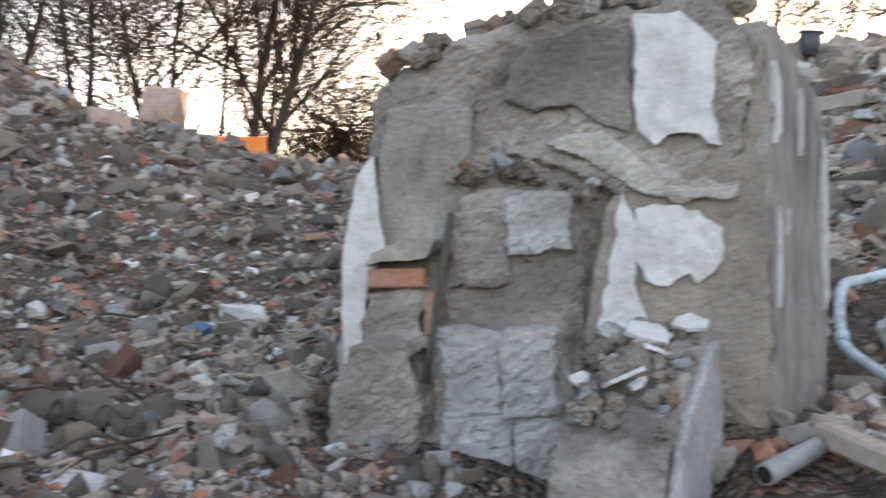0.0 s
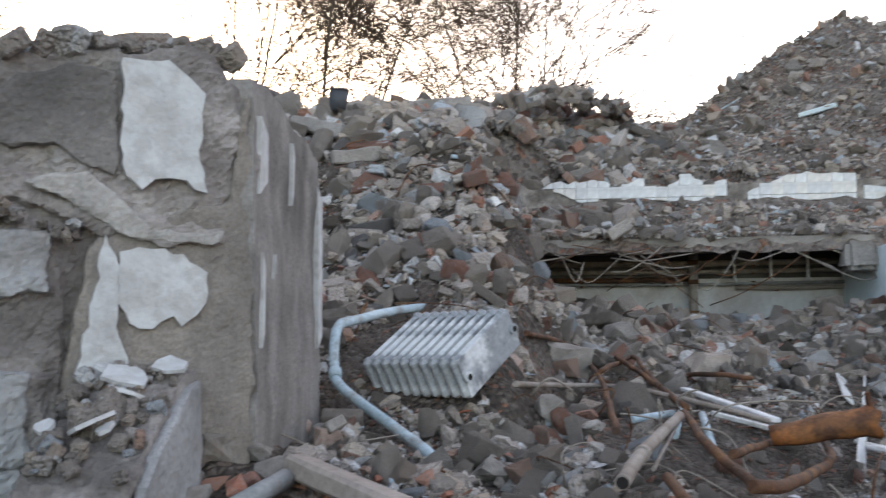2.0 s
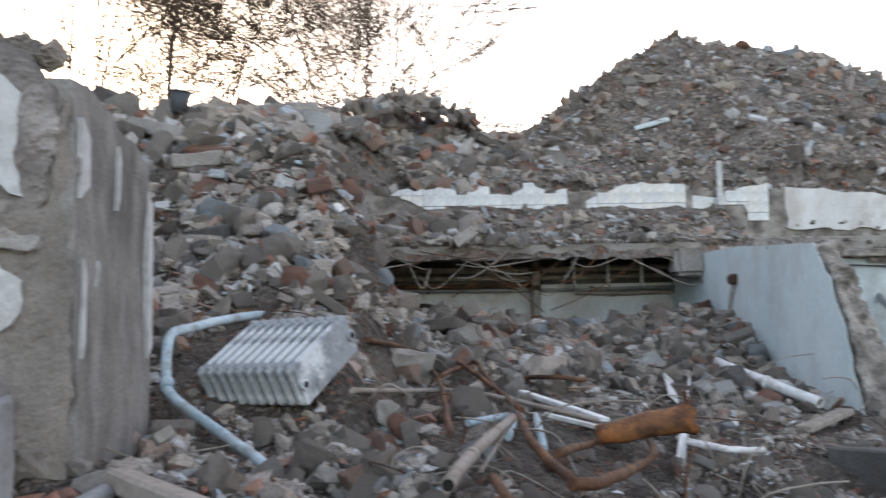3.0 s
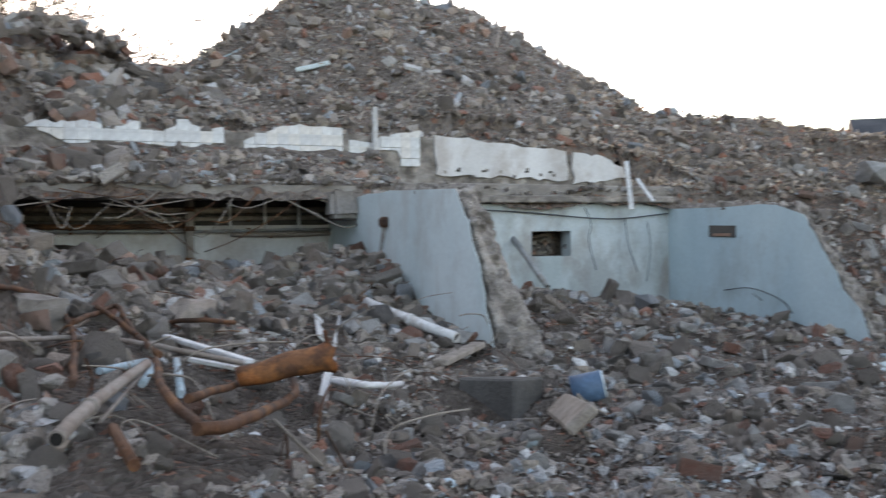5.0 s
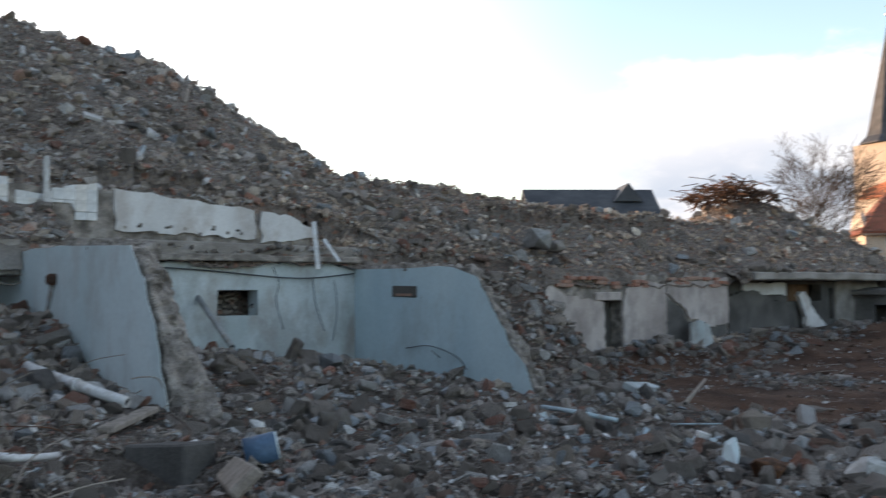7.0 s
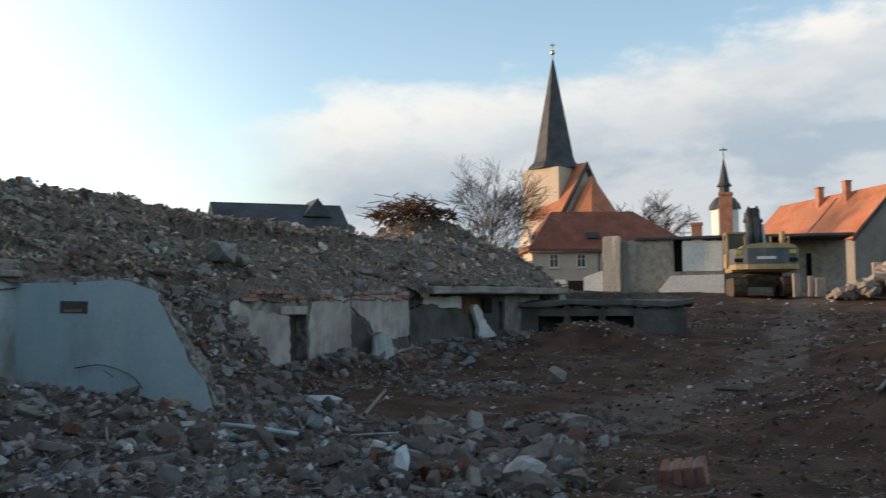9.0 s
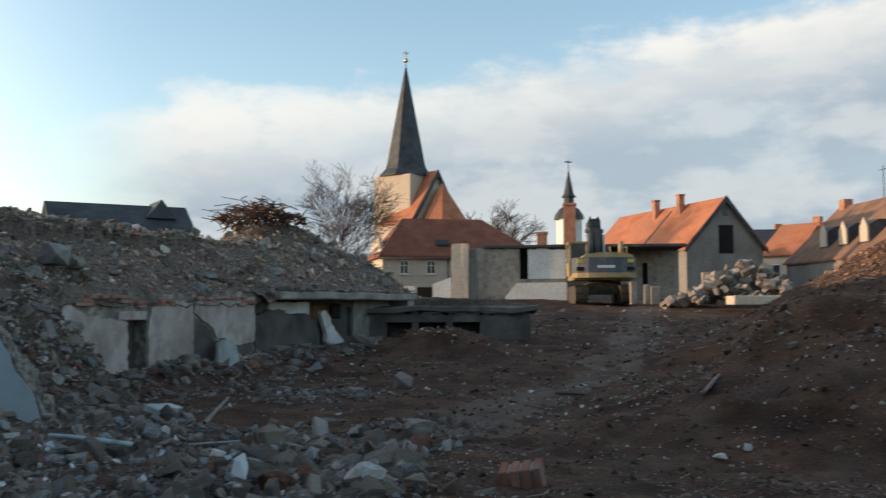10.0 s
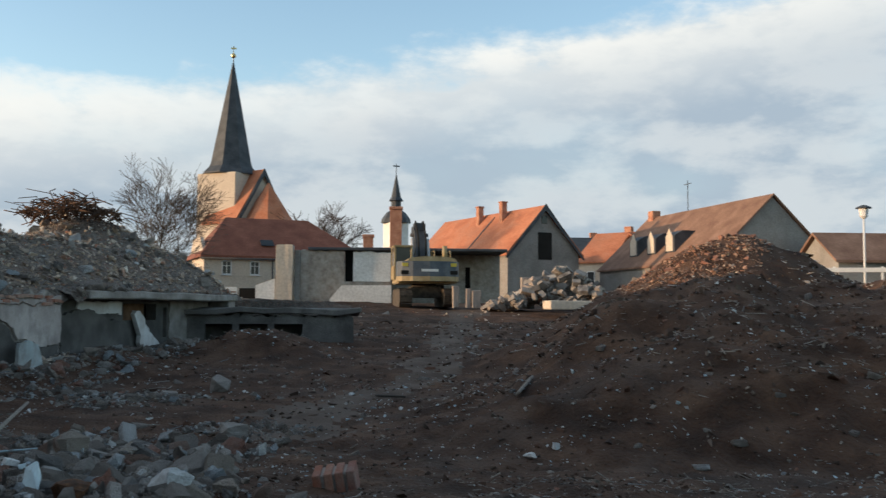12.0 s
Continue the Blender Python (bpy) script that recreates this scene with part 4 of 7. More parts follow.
# the side of the stump, streaked with soot
SIDE = pose(1.05, 2.965, 0, 0, 0, 59.5)
part("side_wall", panel_grid([(0.0, 0.5), (0.0, 2.34), (0.15, 2.35), (0.4, 2.31), (0.62, 2.27), (0.85, 2.26), (1.05, 2.2), (1.08, 1.2), (1.08, 0.5)], 0.0, 0.5, 0.07, 0.014, 17), sooty_mat, stump, "soot-streaked side face", m=SIDE)
for k, (u0, u1, z0, z1) in enumerate(((0.02, 0.14, 1.95, 2.22), (0.04, 0.09, 1.42, 1.75), (0.2, 0.24, 1.66, 1.74), (0.5, 0.55, 1.95, 2.2), (0.98, 1.09, 1.36, 2.08))):
    part("plaster_patch", panel_grid([(u0, z0), (u0 + 0.015, (z0 + z1) / 2), (u0 + 0.02, z1), (u1, z1 - 0.06), (u1 - 0.01, (z0 + z1) / 2 + 0.05), (u1 - 0.02, z0 + 0.05)], -0.016, 0.01, 0.04, 0.003, 30 + k), plaster_mat, stump, "narrow white plaster remnant", m=SIDE)
# rubble on the slanting ledge and crowning the stump
rnd = random.Random(8)
for k in range(34):
    x, r = rnd.uniform(0.02, 0.5), rnd.uniform(0.01, 0.032)
    part("stone", box(-r, r, -r * 0.8, r * 0.8, -r * 0.6, r * 0.6, r * 0.2, 1, r * 0.3, k), chunk_mat, stump, m=pose(x, rnd.uniform(2.9, 2.97), 1.835 + 0.04 * math.sin(x * 9) + rnd.uniform(-0.01, 0.03), k * 37, k * 61, k * 13))
for k in range(120):
    x = rnd.uniform(-0.2, 1.0)
    z = 2.18 + 0.24 * math.sin(max(0, min(1, (x + 0.25) / 1.0)) * 1.57)
    r = rnd.uniform(0.015, 0.055)
    part("stone", box(-r, r, -r * 0.8, r * 0.8, -r * 0.6, r * 0.6, r * 0.2, 1, r * 0.25, k), chunk_mat, stump, m=pose(x, rnd.uniform(2.96, 3.5), z + 0.015, rnd.uniform(0, 360), rnd.uniform(0, 360), rnd.uniform(0, 360)))
for x, z, r in ((0.88, 2.44, 0.1), (0.72, 2.46, 0.09), (0.98, 2.42, 0.07)):
    part("stone", box(-r, r, -r, r, -r * 0.45, r * 0.45, 0.02, 2, 0.02, x * 9), chunk_mat, stump, m=pose(x, 3.25, z + 0.03, 8, -10, 30))

# low broken wall in front, strewn with plaster
low = thing("low_wall_stub", "low broken wall stub strewn with white plaster chips", "wall ruin")
stub = panel_grid([(-0.1, 0.4), (-0.1, 1.36), (0.05, 1.35), (0.2, 1.28), (0.36, 1.22), (0.52, 1.13), (0.6, 1.02), (0.66, 0.75), (0.68, 0.4)], -0.16, 0.14, 0.05, 0.016, 41)
STUB = pose(0.665, 2.87, 0, 0, 0, -116)
weathered(part("stub_body", stub, stump_mat, low, m=STUB), 0.012)


weathered(part("stub_side", panel_grid([(-0.1, 0.4), (-0.1, 1.335), (0.05, 1.325), (0.2, 1.255), (0.36, 1.19), (0.5, 1.11), (0.56, 1.0), (0.6, 0.75), (0.6, 0.4)], 0.13, 0.168, 0.05, 0.005, 45), block_mat, low, "smooth grey side face", m=STUB), 0.012, 0.25)


def stub_top(u):
    return 1.36 - 0.43 * max(0, u - 0.04)


for k in range(90):
    u, v, r = rnd.uniform(0.02, 0.55), rnd.uniform(-0.15, 0.13), rnd.uniform(0.006, 0.026) * (1 + (k % 7 == 0))
    part("stone", box(-r, r, -r, r, -r * 0.6, r * 0.6, r * 0.2, 1, r * 0.3, k), chunk_mat, low, m=STUB @ pose(u, v, stub_top(u) + 0.012, k * 40, k * 31, k * 77))
for k, (u, v, r) in enumerate(((0.03, 0.1, 0.05), (0.1, 0.0, 0.06), (0.07, -0.07, 0.04), (0.2, 0.02, 0.045), (0.24, -0.02, 0.03), (0.34, -0.02, 0.068), (0.37, 0.02, 0.03), (0.36, -0.14, 0.03))):
    line = [(r * (1.0 + 0.35 * math.sin(k + a * 1.9)) * math.cos(a), r * (1.1 + 0.4 * math.cos(k * 2 + a)) * math.sin(a)) for a in (0, 0.9, 1.7, 2.6, 3.5, 4.4, 5.4)]
    part("plaster_chip", prism(line, -0.006, 0.006), plaster_mat, low, "white plaster chip", m=STUB @ pose(u, v, stub_top(u) + 0.035, 8 * math.sin(k), 24, k * 50))

# ---- town and trees beyond ----
def spot(az, d, z, turn=0.0):
    """A pose out in the direction az (degrees clockwise from ahead), its y axis pointing away."""
    a = radians(az)
    return pose(d * math.sin(a), d * math.cos(a), z, 0, 0, -az + turn)


roof_mat = mat("clay_roof_tile", [(0.36, 0.13, 0.07), (0.44, 0.17, 0.09), (0.50, 0.21, 0.12)], 0.8, 0.85, 0.3, fine=6, stain=(0.30, 0.15, 0.10), stain_amount=0.5, stain_scale=0.4)
brown_roof_mat = mat("weathered_roof_tile", [(0.17, 0.095, 0.068), (0.22, 0.13, 0.09), (0.27, 0.165, 0.12)], 0.8, 0.9, 0.3, fine=6)
slate_mat = mat("dark_slate", [(0.035, 0.04, 0.048), (0.055, 0.06, 0.068), (0.075, 0.08, 0.088)], 1.0, 0.6, 0.2, fine=6)
render_mat = mat("cream_house_render", [(0.50, 0.42, 0.34), (0.56, 0.48, 0.39), (0.60, 0.52, 0.43)], 0.6, 0.9, 0.1, fine=8, stain=(0.40, 0.33, 0.27), stain_amount=0.4, stain_scale=0.6)
greyrender_mat = mat("grey_house_render", [(0.19, 0.175, 0.16), (0.25, 0.235, 0.218), (0.30, 0.285, 0.265)], 0.6, 0.92, 0.2, fine=8, stain=(0.24, 0.21, 0.19), stain_amount=0.6, stain_scale=0.7)
whitewash_mat = mat("whitewash", [(0.60, 0.59, 0.57), (0.68, 0.67, 0.65), (0.73, 0.72, 0.70)], 0.7, 0.9, 0.1, fine=8)
chimney_mat = mat("chimney_brick", [(0.33, 0.14, 0.09), (0.40, 0.19, 0.12), (0.46, 0.24, 0.16)], 2.0, 0.9, 0.3, fine=9)
frame_mat = mat("white_window_frame", [(0.62, 0.62, 0.61), (0.70, 0.70, 0.69)], 2.0, 0.6, 0.05)
glass_mat = mat("dark_window_glass", [(0.03, 0.035, 0.04), (0.05, 0.055, 0.06)], 1.0, 0.12, 0.0)
# near-black: shade inside openings put into colour; also black hoses and a cable
hole_mat = mat("black_opening", [(0.012, 0.011, 0.01), (0.02, 0.018, 0.016)], 1.0, 0.95, 0.0)
metal_mat = mat("gilt_metal", [(0.6, 0.45, 0.2), (0.7, 0.55, 0.28)], 3.0, 0.35, 0.05, metal=1.0)


def roof(x0, x1, y0, y1, z0, z1, thick=0.18, over=0.35, hip0=0.0, hip1=0.0):
    """A pitched roof with its ridge along x; hip gives how far the ridge stops short of an end."""
    ym = (y0 + y1) / 2
    k = over * (z1 - z0) / (ym - y0)
    bm = bmesh.new()
    for lift in (0, 1):
        h = thick * lift
        a = [(x0 - over, y0 - over, z0 - k + h), (x1 + over, y0 - over, z0 - k + h), (x1 + over - hip1 - (over if hip1 else 0), ym, z1 + h), (x0 - over + hip0 + (over if hip0 else 0), ym, z1 + h)]
        b = [(x0 - over, y1 + over, z0 - k + h), (x1 + over, y1 + over, z0 - k + h)]
        v = [bm.verts.new(p) for p in (*a, *b)]
        bm.faces.new((v[0], v[1], v[2], v[3])), bm.faces.new((v[5], v[4], v[3], v[2]))
        if hip1:
            bm.faces.new((v[1], v[5], v[2]))
        if hip0:
            bm.faces.new((v[4], v[0], v[3]))
    bm.verts.ensure_lookup_table()
    for i, j in ((0, 1), (5, 4), (1, 2), (2, 5), (4, 3), (3, 0), *(((1, 5),) if hip1 else ()), *(((4, 0),) if hip0 else ())):
        try:
            bm.faces.new((bm.verts[i], bm.verts[j], bm.verts[j + 6], bm.verts[i + 6]))
        except ValueError:
            pass
    bmesh.ops.recalc_face_normals(bm, faces=bm.faces[:])
    return bm


def house_window(parent, m, w, h, bars=True):
    win = part("window", box(-w / 2, w / 2, -0.03, 0.02, 0, h, 0.01), glass_mat, parent, m=m)
    for a in ((-w / 2 - 0.06, -w / 2 + 0.03, 0, h), (w / 2 - 0.03, w / 2 + 0.06, 0, h), (-w / 2, w / 2, -0.06, 0.04), (-w / 2, w / 2, h - 0.04, h + 0.06)) + (((-0.03, 0.03, 0.04, h - 0.04), (-w / 2 + 0.03, w / 2 - 0.03, h * 0.62, h * 0.62 + 0.05)) if bars else ()):
        part("window_frame", box(a[0], a[1], -0.07, 0.0, a[2], a[3], 0.01), frame_mat, win)
    part("window_sill", box(-w / 2 - 0.12, w / 2 + 0.12, -0.16, 0.0, -0.13, -0.062, 0.01), frame_mat, win)
    return win


def gabled(bm, x0, x1, y0, y1, z1, ridge):
    """Walls of a house with gables at its x ends."""
    ym = (y0 + y1) / 2
    return prism([(y0, 0), (y1, 0), (y1, z1), (ym, ridge), (y0, z1)], x0, x1, "x", bm)


# cream house with a long red roof
h = thing("house", "cream rendered house under a red hipped tile roof", "house", spot(99.2, 85, 1.6, 9))
part("wall", box(0, 15, 0, 9, 0, 4.7, 0.03), render_mat, h)
part("gable_wall", prism([(0.3, 4.7), (8.7, 4.7), (6.6, 6.4), (2.4, 6.4)], 0.0, 0.3, "x"), render_mat, h)
r = part("roof", roof(0, 15, 0, 9, 4.75, 8.3, hip0=2.6, hip1=4.5), mat("red_brown_roof_tile", [(0.17, 0.062, 0.042), (0.21, 0.08, 0.052), (0.25, 0.10, 0.066)], 0.8, 0.85, 0.3, fine=6), h)
part("skylight", box(5.2, 6.4, 0.85, 1.75, 5.75, 5.85, 0.02), glass_mat, r, m=pose(0, -0.2, 0.0, 0, 0, 0) @ Matrix.Translation((5.8, 1.3, 5.8)) @ pose(0, 0, 0, 38, 0, 0) @ Matrix.Translation((-5.8, -1.3, -5.62)))
for x in (2.0, 4.5, 6.8, 9.4, 12):
    house_window(h, pose(x, 0, 3.0), 0.75, 1.15)
part("gutter", tube([(-0.3, -0.42, 4.36), (15.3, -0.42, 4.36)], 0.09, 8), slate_mat, h)
part("downpipe", tube([(6.1, -0.12, 4.3), (6.1, -0.12, 0.2)], 0.05, 8), slate_mat, h)
for x in (0.6, 1.9):
    part("window", box(-0.02, 0.0, 2.5 + x, 2.95 + x, 4.3, 5.6, 0.005), glass_mat, h)

# church: tower with an octagonal spire, nave and choir
ch = thing("church", "church with a slender slate spire and red nave roof", "church", spot(100.57, 125, 2.0, 0))
part("tower", box(-3.05, 3.05, -3.0, 3.0, 0, 16.9, 0.05), render_mat, ch, m=pose(0, 0, 0, 0, 0, -38))


def cone8(rings, turn=22.5):
    bm, last = bmesh.new(), None
    for z, rr in rings:
        ring = [bm.verts.new((rr * math.cos(radians(turn + 45 * i)), rr * math.sin(radians(turn + 45 * i)), z)) for i in range(8)]
        if last:
            for i in range(8):
                bm.faces.new((last[i], last[(i + 1) % 8], ring[(i + 1) % 8], ring[i]))
        else:
            bm.faces.new(ring[::-1])
        last = ring
    bm.faces.new(last)
    return bm


sp = part("spire", cone8([(16.9, 3.75), (17.1, 3.7), (17.9, 2.95), (18.5, 2.75), (31.9, 0.12)]), slate_mat, ch)
part("finial", tube([(0, 0, 31.8), (0, 0, 34.2)], 0.06, 6), metal_mat, sp)
bm = bmesh.new()
bmesh.ops.create_uvsphere(bm, u_segments=12, v_segments=8, radius=0.34)
part("gilt_ball", bm, metal_mat, sp, "gilt ball", m=pose(0, 0, 32.9))
part("vane", box(-0.35, 0.4, -0.02, 0.02, 33.8, 34.0, 0.005), metal_mat, sp)
nave = pose(2.6, -1.5, 0, 0, 0, -48)
part("nave_wall", gabled(None, -3.6, 2.0, -4.5, 4.5, 10.5, 17.1), render_mat, ch, m=nave)
part("nave_roof", roof(-3.6, 2.0, -4.5, 4.5, 10.6, 17.2, 0.25, 0.3), roof_mat, ch, m=nave)
# slate colour here stands in for the verge lying in shadow
part("verge", prism([(-4.6, 10.3), (-4.2, 10.3), (0, 16.7), (4.2, 10.3), (4.6, 10.3), (0, 17.55)], 2.32, 2.5, "x"), slate_mat, ch, "verge boards with their shadow put into the dark colour", m=nave)
part("choir_roof", cone8([(8.5, 4.6), (15.6, 0.1)], 0), roof_mat, ch, m=nave @ pose(3.2, 0, 0))
part("choir_wall", cone8([(0, 4.1), (8.45, 4.1)], 0), render_mat, ch, m=nave @ pose(3.2, 0, 0))

# second, smaller church tower far off
t2 = thing("town_tower", "small white tower with a dark bell roof", "tower", spot(110.5, 180, 1.5, 20))
part("shaft", box(-1.9, 1.9, -1.9, 1.9, 0, 16.6, 0.03), whitewash_mat, t2)
part("bell_roof", cone8([(16.6, 2.9), (17.4, 2.75), (18.6, 1.9), (19.1, 1.1), (19.6, 1.0)]), slate_mat, t2)
part("lantern", cone8([(19.6, 0.95), (20.9, 0.95)]), slate_mat, t2)
part("spire", cone8([(20.9, 1.45), (21.6, 0.95), (26.2, 0.05)]), slate_mat, t2)
part("finial", tube([(0, 0, 26), (0, 0, 28.2)], 0.07, 5), slate_mat, t2)
part("vane", box(-0.7, 0.7, -0.03, 0.03, 27.6, 27.85, 0.01), slate_mat, t2)
for az, d, x0, x1, z1, lab in ((109.0, 70, -0.35, 0.4, 6.9, "short red brick chimney behind the ruin"), (110.75, 70, -0.5, 0.38, 9.0, "tall red brick chimney behind the ruin")):
    c = thing("chimney", lab, "chimney", spot(az, d, 1.6))
    part("chimney_shaft", box(x0, x1, -0.4, 0.4, 0, z1 - 1.6, 0.02), chimney_mat, c)
    part("chimney_cap", box(x0 - 0.07, x1 + 0.07, -0.47, 0.47, z1 - 1.6, z1 - 1.4, 0.02), chimney_mat, c)

# grey gabled house with a bright red roof: its ridge runs away to the side
g = thing("house", "grey gabled house with bright red tile roof and chimneys", "house", pose(65.7, -37.5, 1.5, 0, 0, 4))
part("wall", gabled(None, 0.0, 17, -3.4, 3.4, 4.6, 8.2), greyrender_mat, g)
r = part("roof", roof(0.0, 17, -3.4, 3.4, 4.65, 8.3, 0.2, 0.3), roof_mat, g)
part("verge", prism([(-3.8, 4.15), (-3.6, 4.15), (0, 8.05), (3.6, 4.15), (3.8, 4.15), (0, 8.6)], -0.36, -0.31, "x"), slate_mat, g)
for x, z in ((5.2, 9.15), (9.2, 9.1)):
    c = part("chimney", box(x - 0.26, x + 0.26, 0.45, 0.95, 6.9, z, 0.02), chimney_mat, g)
    part("chimney_cap", box(x - 0.31, x + 0.31, 0.4, 1.0, z, z + 0.12, 0.01), chimney_mat, c)
part("window_opening", box(-0.04, 0.06, -0.75, 0.55, 4.1, 6.3, 0.01), hole_mat, g, "dark empty window opening")
part("window_opening", box(-0.04, 0.06, -0.3, 0.2, 7.0, 7.6, 0.01), glass_mat, g)
part("roof_seam", box(7.0, 7.2, 0.0, 0.1, 0, 4.85, 0.01), slate_mat, r, m=Matrix.Translation((0, 3.65, 4.5)) @ pose(0, 0, 0, 43, 0, 0))

# big house with dormers
b2 = thing("house", "large grey gabled house with brown roof and dormers", "house", pose(51.7, -48.2, 1.5, 0, 0, -9))
part("wall", gabled(None, 0, 19, -4.9, 4.9, 3.6, 8.2), greyrender_mat, b2)
r = part("roof", roof(0, 19, -4.9, 4.9, 3.65, 8.3, 0.16, 0.2), brown_roof_mat, b2)
for x in (7.5, 10.6, 13.8):
    dm = part("dormer", prism([(2.4, 4.6), (4.1, 4.6), (4.1, 5.9), (3.4, 6.3), (1.6, 6.3)], x - 0.75, x + 0.75, "x"), slate_mat, b2, "dark clad dormer")
    part("dormer_front", prism([(x - 0.55, 4.7), (x + 0.55, 4.7), (x + 0.55, 5.8), (x, 6.5), (x - 0.55, 5.8)], 4.1, 4.16, "y"), render_mat, dm)
part("chimney", box(17.6, 18.5, -0.4, 0.4, 7.7, 9.0, 0.03), chimney_mat, b2)
part("aerial", tube([(12, 0, 8.2), (12, 0, 11.0)], 0.035, 5), slate_mat, b2)
part("aerial", tube([(11.4, 0, 10.7), (12.6, 0, 10.7)], 0.03, 5), slate_mat, b2)

# smaller houses between
for az, d, w, dp, e, rg, turn, rm, wm, lab in ((124.6, 100, 6.5, 9, 5.0, 8.0, -28, roof_mat, render_mat, "small house with orange tile roof and lit gable"), (126.6, 92, 6.0, 8, 4.3, 7.2, 30, roof_mat, render_mat, "low house with orange tile roof"),
                                          (122.7, 110, 7.0, 9, 5.5, 8.2, 15, slate_mat, greyrender_mat, "small house with dark slate roof"), (143.6, 75, 24, 6, 3.4, 5.2, 34, brown_roof_mat, greyrender_mat, "long low building with red-brown roof"),
                                          (83.8, 60, 7.7, 8, 3.3, 6.1, 12, slate_mat, slate_mat, "low building with dark roof behind the rubble")):
    hh = thing("house", lab, "house", spot(az, d, 1.5, turn))
    # slate walls on the dark-roofed building put its gable's shadow into colour
    part("wall", gabled(None, -w / 2, w / 2, -dp / 2, dp / 2, e, rg), wm, hh)
    part("roof", roof(-w / 2, w / 2, -dp / 2, dp / 2, e + 0.05, rg + 0.1, 0.18, 0.3), rm, hh)
    if d > 90:
        for x in (-w / 4, w / 4):
            house_window(hh, pose(x, -dp / 2, e - 2.2), 0.8, 1.2, False)
        part("chimney", box(-0.4, 0.4, 0.3, 0.9, rg - 0.4, rg + 0.9, 0.02), chimney_mat, hh)
    if az < 90:
        part("dormer", prism([(-0.9, rg - 0.6), (0.9, rg - 0.6), (0, rg + 0.55)], -1.5, 1.5, "y"), slate_mat, hh, m=pose(2.3, 0, 0))

# street lamp
sl = thing("street_lamp", "pale street lamp with a round flat hood", "street lamp", spot(137.8, 55, 1.6))
part("pole", tube([(0, 0, 0), (0, 0, 5.0)], 0.06, 10, taper=[0.075, 0.05]), frame_mat, sl)
part("hood", cone8([(5.5, 0.44), (5.56, 0.4), (5.68, 0.1)]), slate_mat, sl)
part("globe", cone8([(4.95, 0.1), (5.08, 0.22), (5.42, 0.26), (5.5, 0.22)]), whitewash_mat, sl)

# shell of a gutted building
ru = thing("ruined_building", "roofless shell of a gutted brick building", "ruin", spot(109.5, 50, 1.7, 0))
ruin_brick = mat("grey_old_brickwork", [(0.24, 0.20, 0.17), (0.32, 0.28, 0.24), (0.38, 0.34, 0.30)], 3.0, 0.95, 0.6, fine=9, stain=(0.4, 0.37, 0.34), stain_amount=0.5, stain_scale=1.0)
part("pier", box(-5.15, -4.25, 0, 0.9, 0, 3.25, 0.04, 3, 0.03), render_mat, ru, "pale rendered pier")
part("pier", box(-4.2, -3.9, 0.4, 1.2, 0, 3.0, 0.03, 2, 0.02), greyrender_mat, ru)
part("brick_wall", knock(wall_holed(-3.9, -1.55, 0, 3.0, [], 0.5, 0.85, 3, 0.02), 0.015), ruin_brick, ru)
part("brick_wall", wall_holed(-1.1, 0.9, 1.35, 2.95, [], 0.5, 0.85, 4, 0.02), whitewash_mat, ru, "white plastered wall beside the doorway")
part("brick_wall", wall_holed(-1.55, 0.9, 0, 1.34, [], 0.55, 0.85, 5, 0.0), ruin_brick, ru)
part("door_recess", box(-1.55, -1.1, 1.1, 1.2, 1.0, 3.0), hole_mat, ru)
part("low_wall", prism([(-2.3, 0), (0.95, 0), (0.95, 1.15), (-1.7, 1.12), (-2.3, 0.4)], 0.0, 0.25, "y"), whitewash_mat, ru, "low whitewashed wall")
part("roof_slab", knock(box(-3.5, 7.2, 0.3, 4.5, 3.0, 3.16, 0.03, 4), 0.02, 1.5), slate_mat, ru, "flat dark roof slab")
part("brick_wall", wall_holed(0.9, 7.2, 0, 3.0, [(3.3, 4.0, 1.0, 2.3), (5.2, 5.5, 1.1, 2.3)], 3.6, 3.9, 6, 0.02), ruin_brick, ru)
part("window_recess", box(3.2, 5.6, 4.2, 4.3, 0.9, 2.4), hole_mat, ru)
part("side_wall", box(-3.9, -3.6, 0.85, 4.5, 0, 3.0, 0.02), ruin_brick, ru)
for x0, x1, z1 in ((-7.75, -7.15, 1.0), (-6.2, -5.2, 1.45)):
    part("white_board", prism([(x0, 0.3), (x1, 0.3), (x1, z1), (x0, z1 - (0.35 if x1 - x0 > 0.8 else 0))], 0.1, 0.16, "y"), whitewash_mat, ru)
part("dark_gap", box(-7.1, -6.2, 0.5, 0.6, 0.2, 0.95, 0.01), hole_mat, ru)

# ---- excavator ----
yellow_mat = mat("worn_yellow_paint", [(0.27, 0.20, 0.10), (0.34, 0.26, 0.14), (0.40, 0.32, 0.19)], 2.0, 0.5, 0.1, fine=20, stain=(0.3, 0.22, 0.12), stain_amount=0.5, stain_scale=1.5)
grey_paint_mat = mat("slate_grey_paint", [(0.06, 0.075, 0.095), (0.085, 0.10, 0.12), (0.12, 0.13, 0.145)], 2.0, 0.45, 0.1, fine=20)
plate_mat = mat("bright_yellow_plate", [(0.6, 0.45, 0.06), (0.66, 0.5, 0.08)], 3.0, 0.5, 0.05)
white_arm_mat = mat("pale_steel_cylinder", [(0.40, 0.40, 0.39), (0.5, 0.5, 0.49)], 3.0, 0.45, 0.05)
track_mat = mat("muddy_steel_track", [(0.04, 0.035, 0.03), (0.075, 0.062, 0.05), (0.11, 0.09, 0.07)], 4.0, 0.85, 0.5)
ex = thing("excavator", "grey and yellow tracked excavator seen from behind", "excavator", spot(112.6, 45, 1.7, 8) @ Matrix.Scale(0.86, 4))
